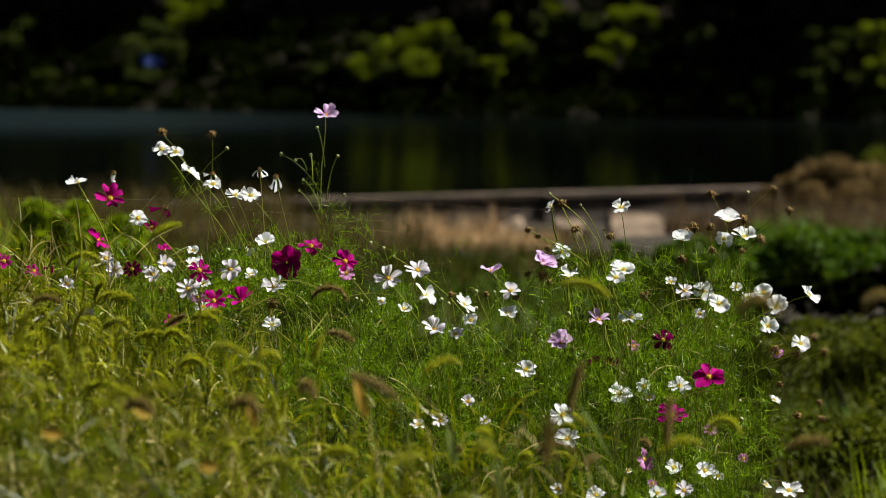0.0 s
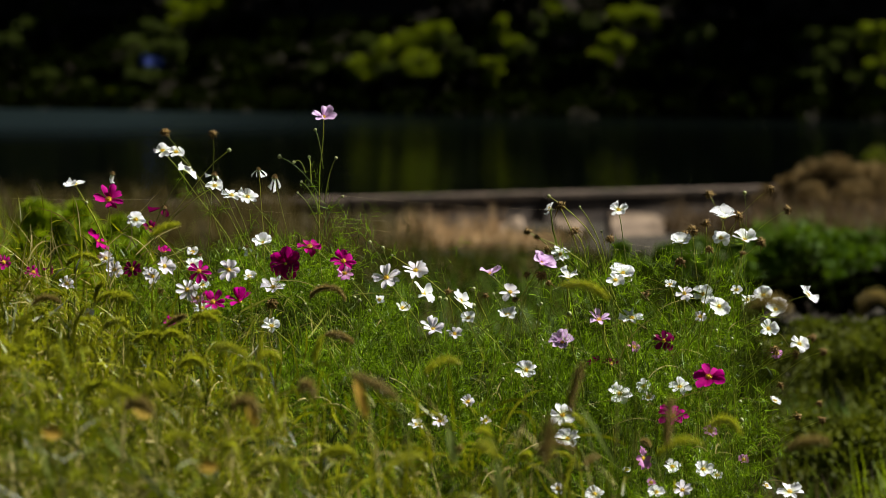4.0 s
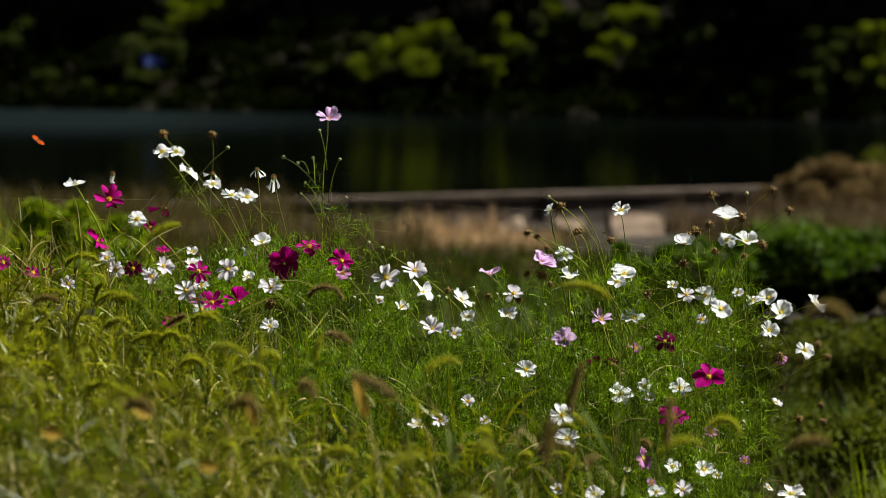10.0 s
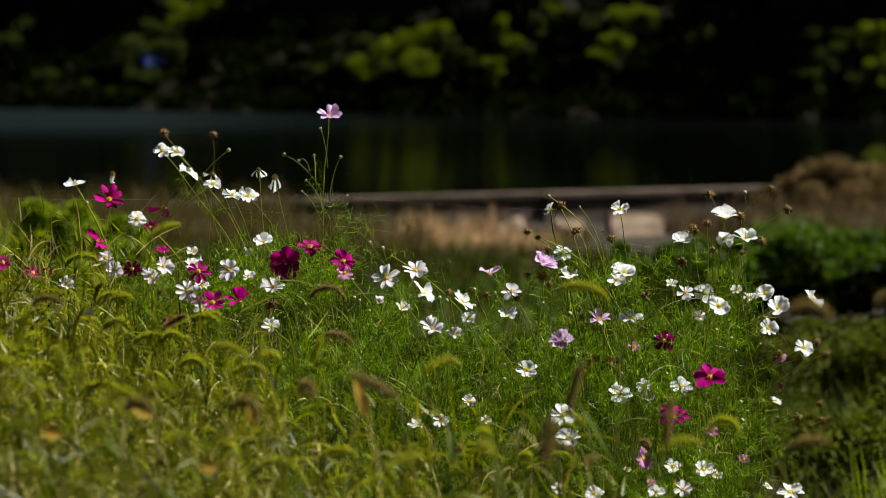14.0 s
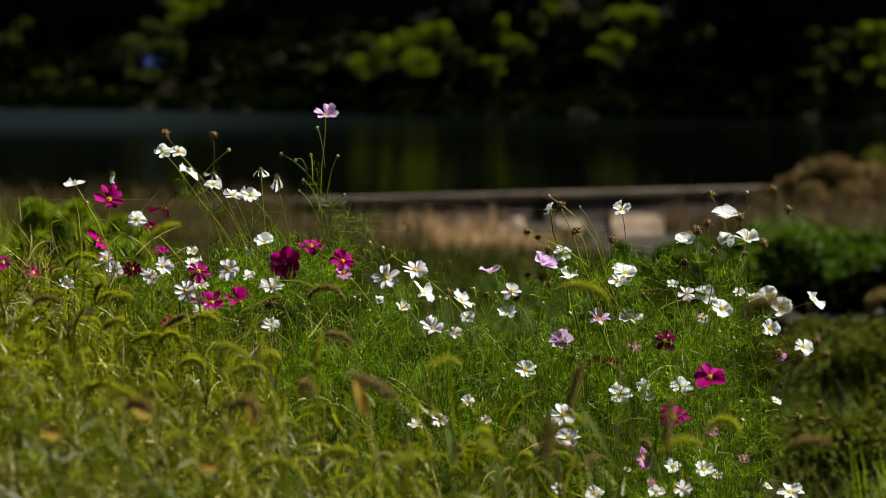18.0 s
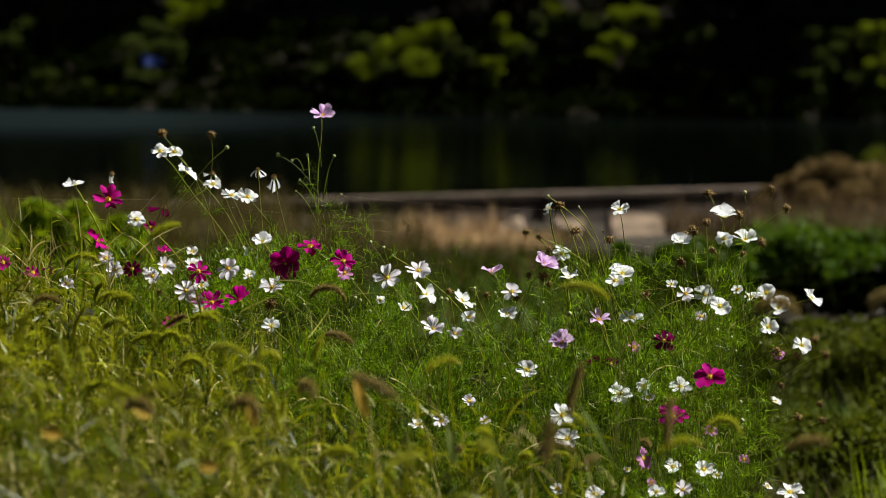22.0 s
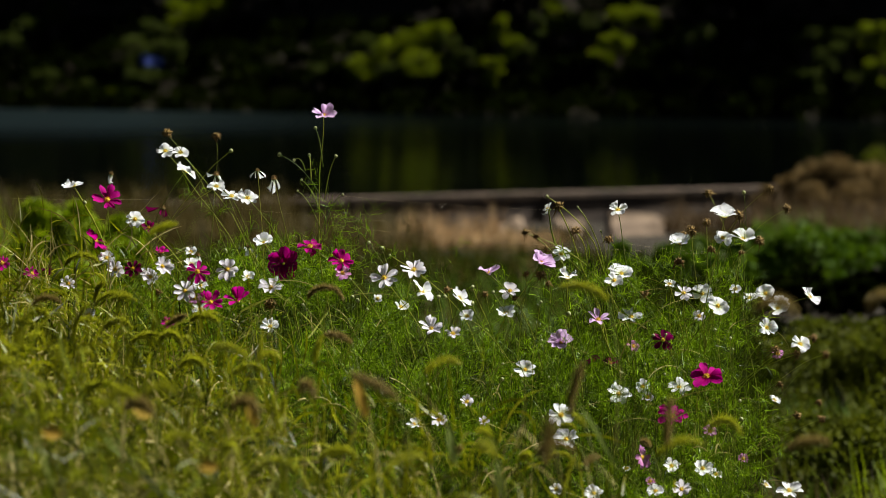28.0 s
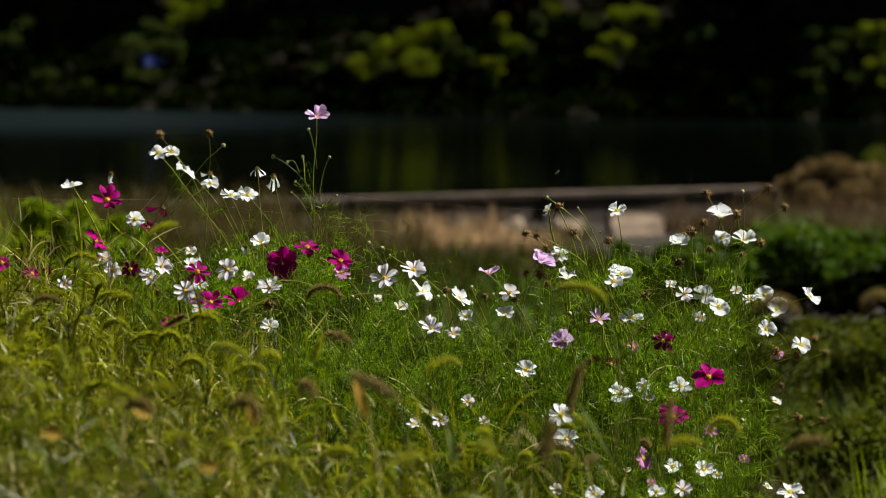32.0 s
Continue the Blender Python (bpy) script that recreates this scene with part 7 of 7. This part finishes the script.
    sway("f71", [-2,0,0,-2,-2,0,0,0,0,2,2,4,9,6,7,4,4,4,4,4,4,2,0,0,0,0,0,0,2,2,0,0,0,0,0,2,2,0,0,0,0,0,0,0,0,-2,-2,-2,0,0,2,0,0,-2,0,0], [0,0,0,0,0,0,0,0,0,0,0,0,-2,-2,-2,-2,-2,0,-2,-2,-2,0,0,0,0,0,0,0,0,0,0,0,0,0,0,0,0,0,0,0,0,0,0,0,0,0,0,2,0,0,0,0,0,0,0,0])
    sway("f72", [-2,2,0,0,0,0,0,0,0,2,2,0,9,7,6,4,2,2,2,2,2,0,0,0,0,0,2,0,2,2,2,0,0,0,0,0,0,0,0,0,-2,-2,0,0,-2,-2,-2,-2,-2,0,0,0,0,-2,-2,-2], [2,0,2,2,2,0,0,0,0,0,-2,-2,-6,-4,-4,-2,-2,-2,-2,-2,-2,0,0,0,0,0,0,0,0,0,0,0,0,0,0,0,0,0,0,0,0,0,0,0,0,0,0,2,2,0,0,0,0,0,0,0])
    sway("f74", [0,0,0,0,0,0,0,0,0,0,0,0,0,2,2,2,0,0,2,0,0,0,0,0,0,0,0,0,0,0,0,0,0,0,0,0,0,0,0,0,0,0,0,0,0,0,-2,-2,0,0,0,0,0,0,0,0], [0,0,0,0,0,0,0,0,0,0,0,0,-2,-2,-2,-2,0,0,-2,-2,0,0,0,0,0,0,0,0,0,0,0,0,0,0,0,0,0,0,0,0,0,0,0,0,0,0,0,2,2,0,0,0,0,0,0,0])
    sway("f75", [0,4,6,0,-2,0,2,2,0,0,0,-2,0,0,2,0,0,0,0,0,0,0,0,0,0,2,2,0,0,0,2,2,0,2,0,0,0,2,2,2,0,0,0,0,2,0,-2,-4,-4,-2,0,0,0,0,2,0], [0,0,2,2,2,2,0,0,0,0,0,0,-2,-2,-2,0,0,0,-2,-2,-2,0,0,0,0,0,0,0,0,-2,0,0,0,0,0,0,0,0,0,0,0,0,0,0,0,0,0,2,2,2,0,0,0,0,0,0])
    sway("f76", [-2,2,0,0,-2,0,0,0,-2,0,0,0,2,2,2,2,0,0,0,0,0,0,0,0,2,2,2,0,0,2,2,0,0,0,0,0,2,2,0,0,0,0,0,0,0,0,-2,-2,-2,0,0,0,2,0,0,0], [2,0,0,0,0,0,0,0,0,0,-2,-2,-4,-2,-2,-2,-2,-2,-2,-2,-2,0,0,0,0,0,0,0,0,0,0,0,0,0,0,0,0,0,0,0,0,0,0,0,0,0,0,0,2,0,0,0,0,0,0,0])
    sway("f77", [0,0,0,0,0,0,0,0,0,0,0,0,2,2,2,2,2,2,2,0,0,0,0,0,0,0,0,0,0,0,0,0,0,0,0,0,0,0,0,0,0,0,0,0,0,0,0,-2,0,0,0,0,0,0,0,0], [0,0,0,0,0,0,0,0,0,0,0,0,0,-2,0,0,0,0,-2,0,0,0,0,0,0,0,0,0,0,0,0,0,0,0,0,0,0,0,0,0,0,0,0,0,0,0,0,0,0,0,0,0,0,0,0,0])
    sway("f80", [-2,0,0,-6,-2,-2,0,0,-2,-2,-2,-2,-2,-2,-2,-2,-2,-2,-2,-2,-2,0,0,0,0,0,2,0,-2,-2,0,0,0,0,0,0,0,0,-2,-2,0,0,0,0,0,0,-4,-4,-4,-4,-4,-4,-4,-4,-4,-4], [0,0,0,0,0,0,0,0,0,0,0,0,0,0,0,0,0,0,0,-2,0,0,0,0,0,0,0,0,0,0,0,0,0,0,0,0,0,0,0,0,0,0,0,0,0,0,0,0,0,0,0,0,0,0,0,0])
    sway("f82", [0,0,-2,-2,-2,0,0,0,0,0,0,0,2,0,2,0,0,0,0,0,2,0,0,0,2,2,2,2,2,2,0,0,2,2,0,2,2,2,2,2,2,2,2,2,2,0,-2,-2,0,0,0,0,0,0,0,0], [0,2,2,2,2,0,0,0,-2,0,0,-2,0,0,-2,0,0,0,-2,-2,-2,0,0,0,0,0,0,-2,0,0,0,0,0,0,0,-2,-2,-2,0,-2,-2,0,0,0,0,0,0,0,0,0,0,0,0,0,0,0])
    sway("f83", [-2,-2,-2,-2,-2,0,0,0,2,2,4,2,6,6,6,4,4,6,4,2,4,2,0,0,0,0,0,0,0,0,0,0,0,0,0,2,0,2,0,0,0,0,0,0,0,0,-2,-2,0,0,0,2,0,0,0,0], [0,-2,0,0,0,0,0,0,0,0,2,0,0,0,2,0,0,2,0,0,0,0,0,0,0,0,0,0,0,0,0,0,0,0,0,0,0,0,0,2,2,0,0,0,0,0,0,0,2,2,2,2,2,0,0,0])
    sway("f84", [-2,0,0,0,-2,0,0,0,-2,2,0,0,6,6,6,6,4,2,2,6,4,0,0,0,0,0,2,0,2,2,0,0,0,0,0,0,0,0,0,0,0,0,0,0,-2,-2,0,-2,0,2,0,0,0,-2,0,0], [2,2,2,2,2,2,0,0,2,-2,0,-2,-6,-6,-6,-6,-4,-2,-4,-6,-4,0,0,0,0,0,0,0,-2,-2,0,0,0,0,0,0,0,0,0,0,0,0,0,0,2,2,0,2,0,0,0,0,2,2,0,0])
    sway("f85", [2,4,6,2,2,2,0,0,0,0,0,0,0,0,0,0,0,0,0,0,0,0,0,0,0,0,0,0,0,0,0,0,0,0,0,0,0,0,0,0,-2,0,0,0,0,2,0,-2,-2,-2,-2,0,0,0,0,0], [-2,-2,-2,2,2,0,0,0,0,0,0,0,0,0,0,-2,-2,0,-2,-2,0,0,0,0,0,0,0,0,0,0,0,0,0,0,0,0,0,0,0,0,2,0,0,0,0,-2,0,2,2,2,2,0,0,0,0,0])
    sway("s1", [4,-2,-2,-4,0,0,0,0,2,7,6,9,15,6,7,4,4,4,4,4,4,0,0,0,0,0,0,0,4,4,2,0,0,-2,-2,-2,0,0,-2,-2,-4,-2,-2,-2,-4,-4,-4,-2,-2,0,-2,-2,-4,-6,-6,-6], [-2,2,2,4,2,0,0,0,-2,-6,-4,-7,-11,-4,-6,-4,-4,-2,-4,-4,-4,0,0,0,0,0,0,0,-2,-2,0,0,0,2,2,0,0,0,2,2,2,2,2,2,2,2,2,2,2,0,2,2,4,4,4,4])
    sway("s2", [-3,6,4,1,3,0,3,-2,9,2,9,22,0,13,-2,6,0,-2,4,4,2,0,4,0,2,0,0,11,6,6,0,6,6,0,2,9,2,-6,-4,2,2,2,4,0,0,-2,-6,7,-2,-6,-2,-7,-7,-9,-7,-9], [1,-4,-2,0,-2,1,-2,3,-2,-2,-4,-7,0,-2,0,-2,-2,0,-2,-2,0,0,0,0,0,0,0,-2,-2,0,0,-2,-2,0,-2,-4,0,2,0,0,0,0,0,0,0,2,2,-2,0,0,0,2,2,2,2,2])
    sway("s3", [-4,9,7,4,4,0,4,2,11,4,11,22,4,9,-4,6,0,-2,2,2,0,0,4,0,2,0,2,11,6,6,2,7,6,0,4,9,2,-6,-4,2,2,2,2,0,0,-2,-7,7,-2,-6,-2,-7,-9,-11,-9,-9], [2,2,2,0,0,0,0,0,0,-6,-4,-2,-2,0,-2,-2,-2,-2,-2,0,-2,0,0,0,-2,0,-2,0,0,0,-2,-2,-2,-2,-4,-2,-2,-2,0,0,0,0,0,0,0,0,-2,-2,-2,-4,-2,-2,0,-2,-2,-2])
    sway("s4", [-4,7,5,2,4,0,4,-2,15,0,11,26,-2,15,-2,5,0,-2,5,2,0,0,2,0,2,0,0,11,4,4,0,5,4,0,2,7,2,-6,-4,2,2,0,2,0,0,-2,-4,5,-2,-7,-2,-9,-7,-11,-9,-11], [2,-6,-2,0,-2,2,-2,4,-11,4,-4,-13,4,-11,4,-4,4,4,-4,-2,2,0,-2,0,-2,0,2,-7,-2,-2,0,-2,0,0,0,-2,2,4,4,0,0,0,0,0,0,2,2,0,2,6,2,9,4,7,6,7])
    sway("s5", [-2,9,4,4,0,2,0,-4,-2,0,-6,6,-2,-2,2,-4,-4,-7,-4,-2,-2,-6,-4,0,0,-4,-4,2,6,-4,0,-2,-2,-2,-6,6,-2,-2,-6,-6,0,-2,0,-4,-4,-6,-7,-7,0,-7,-7,-7,-11,-7,-9,-7], [0,0,0,2,0,0,0,0,0,-2,0,-2,0,0,0,-2,0,0,0,0,0,0,0,0,0,0,0,0,0,0,0,0,-2,-2,-2,-2,0,0,0,0,0,0,0,0,0,0,0,-2,0,0,-2,0,2,0,0,2])
    sway("s6", [-2,9,4,2,0,2,0,-4,-2,0,-6,6,-2,-2,2,-4,-4,-7,-4,-2,-2,-6,-6,0,0,-4,-4,2,6,-4,0,-2,-2,-2,-6,6,-2,-2,-6,-6,0,-2,0,-4,-4,-6,-7,-6,0,-7,-7,-7,-11,-7,-9,-7], [0,0,0,2,0,0,0,0,0,-2,0,-2,0,0,0,0,0,0,0,-2,0,2,2,0,0,0,0,0,0,0,0,-2,-2,-2,-2,-2,0,0,0,2,0,0,0,2,2,2,2,-2,0,0,0,0,2,2,2,2])
    sway("s7", [7,-2,2,-4,-2,0,0,-2,0,15,7,15,22,7,11,6,6,4,4,4,6,0,0,0,0,0,0,0,6,4,0,0,-2,-2,-2,-2,0,0,-2,-4,-4,-2,-2,-2,-4,-4,-4,-2,0,0,-2,-4,-7,-7,-7,-7], [-6,-2,-4,0,0,0,0,0,0,-2,0,-2,-6,-4,-6,-4,-2,-2,-2,-2,-4,-2,0,0,0,0,0,0,-4,-2,-2,0,0,0,2,0,0,0,2,2,0,2,2,2,2,2,2,2,2,0,2,2,4,2,4,4])
    sway("s8", [4,-2,0,-2,0,0,0,0,0,7,6,9,15,7,7,6,4,4,4,4,4,0,0,0,0,0,0,0,4,4,2,0,0,-2,-2,-2,0,0,-2,-4,-4,-2,-2,-2,-4,-4,-4,-2,0,0,-2,-4,-6,-6,-6,-6], [0,0,0,0,2,2,0,0,0,0,0,0,-2,-2,-2,-2,-2,-2,-2,-2,-2,0,0,0,0,0,0,0,0,0,0,0,0,0,0,0,0,0,2,2,0,2,2,0,2,2,2,2,0,0,0,0,2,2,2,2])
    sway("s9", [6,-2,0,-4,0,0,0,0,2,9,7,11,19,7,9,6,6,4,6,4,6,0,0,0,2,0,0,0,6,6,4,0,0,-2,-2,0,2,0,0,-2,-4,-2,-2,-4,-4,-4,-4,-2,0,0,-2,-4,-5,-5,-5,-5], [0,2,2,2,2,0,0,0,-2,-4,-4,-6,-11,-6,-4,-4,-4,-2,-4,-4,-2,0,0,0,0,0,0,0,-2,-2,0,0,0,2,0,0,0,0,0,0,2,0,2,2,2,2,2,0,2,0,0,0,2,2,2,2])
    sway("s10", [2,1,1,0,0,2,2,1,-1,0,-1,-1,0,4,0,0,0,-2,-2,-2,-2,0,0,0,0,0,0,2,2,0,0,0,0,2,2,2,2,2,2,0,0,0,0,0,0,0,-2,-2,0,2,0,2,0,-4,-4,-2], [-1,-1,0,0,0,0,0,0,1,0,1,1,0,0,0,0,0,0,0,0,0,0,0,0,0,0,0,0,0,0,0,0,0,0,0,0,0,0,0,0,0,0,0,0,0,0,0,0,0,0,0,0,0,0,0,0])
    sway("s12", [-4,-1,-1,-4,-2,-3,-5,-5,-4,0,-1,-2,12,6,7,6,6,4,4,4,4,2,0,0,0,0,0,0,4,2,0,0,0,0,0,0,2,0,0,0,0,-2,0,0,-2,-2,0,0,2,4,0,0,-2,-2,-2,-2], [4,2,3,4,3,3,4,4,2,-1,0,0,-13,-7,-9,-7,-6,-4,-6,-6,-6,-2,0,0,0,0,0,0,-4,-2,0,0,0,0,0,0,0,0,0,2,0,2,0,2,2,4,2,0,-2,-4,0,2,2,2,2,2])
    sway("r1", [-18, -10, -14, -18, -19, -16, -10, -5, 5, 4, 8, 5, 4, 5, 18, 38, 52, 59, 42, 28, 35, 52, 56, 56, 51, 38, 31, -18, -14, -16, -10, -4, -2, 2, 5, 4, 1, 4, 2, -1, 4, 5, 3, 1, 4, 4, 2, 0, 4, 1, -1, -2, -4, 0, 2, 1], [0, 0, 0, 0, 0, 0, 0, 0, 0, 0, 0, 0, 0, 0, 0, 0, 0, 0, 0, 0, 0, 0, 0, 0, 0, 0, 0, 0, 0, 0, 0, 0, 0, 0, 0, 0, 0, 0, 0, 0, 0, 0, 0, 0, 0, 0, 0, 0, 0, 0, 0, 0, 0, 0, 0, 0])
    sway("r2", [0, -3, -4, 0, 4, 8, 3, -2, -8, -20, -30, -34, -45, -30, -15, 0, 15, 22, 15, 18, 22, 15, 12, 15, 18, 15, 10, 8, 10, 8, 4, 8, 10, 8, 9, 8, 6, 4, 8, 9, 10, 8, 6, 4, 8, 6, 3, 4, 2, 0, -4, -3, -2, 0, 2, -2], [0, 0, 0, 0, 0, 0, 0, 0, 0, 0, 0, 0, 0, 0, 0, 0, 0, 0, 0, 0, 0, 0, 0, 0, 0, 0, 0, 0, 0, 0, 0, 0, 0, 0, 0, 0, 0, 0, 0, 0, 0, 0, 0, 0, 0, 0, 0, 0, 0, 0, 0, 0, 0, 0, 0, 0])
    fly(BUTTERFLY, 55, [(0.0, (0.798, 9.30, 1.762)), (5.7, (0.798, 9.30, 1.762)), (5.9, (0.771, 9.10, 2.055)), (6.0, (0.643, 8.00, 2.231)), (6.1, (0.543, 8.30, 2.188)), (6.2, (0.434, 8.60, 2.110)), (6.3, (0.187, 7.90, 2.168)), (6.4, (0.074, 8.90, 2.147)), (6.5, (-0.161, 8.80, 2.213)), (6.6, (-0.270, 8.60, 2.345)), (6.8, (-0.395, 8.60, 2.440)), (7.0, (-0.500, 8.60, 2.397)), (7.2, (-0.582, 8.40, 2.378)), (7.4, (-0.450, 8.60, 2.359)), (7.6, (-0.453, 8.00, 2.375)), (7.8, (-0.452, 7.50, 2.392)), (8.0, (-0.434, 7.20, 2.386)), (8.1, (-0.415, 7.20, 2.394)), (8.2, (-0.358, 7.20, 2.375)), (8.3, (-0.312, 7.20, 2.374)), (8.4, (-0.318, 7.20, 2.373)), (8.5, (-0.281, 7.20, 2.363)), (8.6, (-0.237, 7.90, 2.240)), (8.7, (-0.180, 8.20, 2.178)), (8.8, (-0.100, 7.90, 2.229)), (8.9, (-0.042, 7.20, 2.340)), (9.0, (-0.087, 7.20, 2.355)), (9.1, (-0.181, 7.20, 2.377)), (9.2, (-0.269, 7.40, 2.393)), (9.3, (-0.408, 8.60, 2.334)), (9.5, (-0.713, 9.60, 2.346)), (9.7, (-0.893, 9.60, 2.449)), (9.8, (-0.888, 9.20, 2.549)), (9.9, (-0.904, 9.20, 2.588)), (10.0, (-0.887, 9.20, 2.658)), (10.1, (-0.778, 9.20, 2.666)), (10.2, (-0.667, 9.40, 2.606)), (10.3, (-0.547, 9.40, 2.543)), (10.4, (-0.431, 9.40, 2.482)), (10.5, (-0.362, 9.50, 2.378)), (10.7, (-0.288, 9.60, 1.806)), (32.0, (-0.288, 9.60, 1.806))])
    fly(BEE, -70, [(0.0, (0.407, 9.10, 2.356)), (24.3, (0.407, 9.10, 2.356)), (24.5, (0.434, 9.00, 2.443)), (24.6, (0.475, 9.00, 2.484)), (24.7, (0.501, 9.00, 2.496)), (24.8, (0.502, 9.00, 2.510)), (24.9, (0.481, 9.00, 2.552)), (25.0, (0.471, 9.00, 2.587)), (25.1, (0.508, 9.00, 2.667)), (25.2, (0.548, 9.00, 2.713)), (25.4, (0.659, 9.00, 2.858)), (25.6, (0.804, 9.00, 3.039)), (26.0, (1.057, 9.00, 3.111)), (26.9, (0.269, 9.30, 2.591)), (27.4, (-0.154, 9.12, 2.348)), (27.6, (-0.152, 9.12, 2.354)), (27.8, (-0.114, 9.00, 2.459)), (27.9, (-0.064, 9.00, 2.500)), (28.0, (0.001, 9.00, 2.526)), (28.1, (0.089, 9.00, 2.517)), (28.2, (0.095, 9.00, 2.480)), (28.3, (0.167, 9.00, 2.493)), (28.5, (0.208, 9.06, 2.387)), (31.5, (0.208, 9.06, 2.387)), (31.6, (0.251, 9.00, 2.464)), (31.7, (0.234, 9.00, 2.477)), (31.8, (0.225, 9.00, 2.517)), (31.9, (0.229, 9.00, 2.564)), (32.0, (0.245, 9.00, 2.596))])


motions()
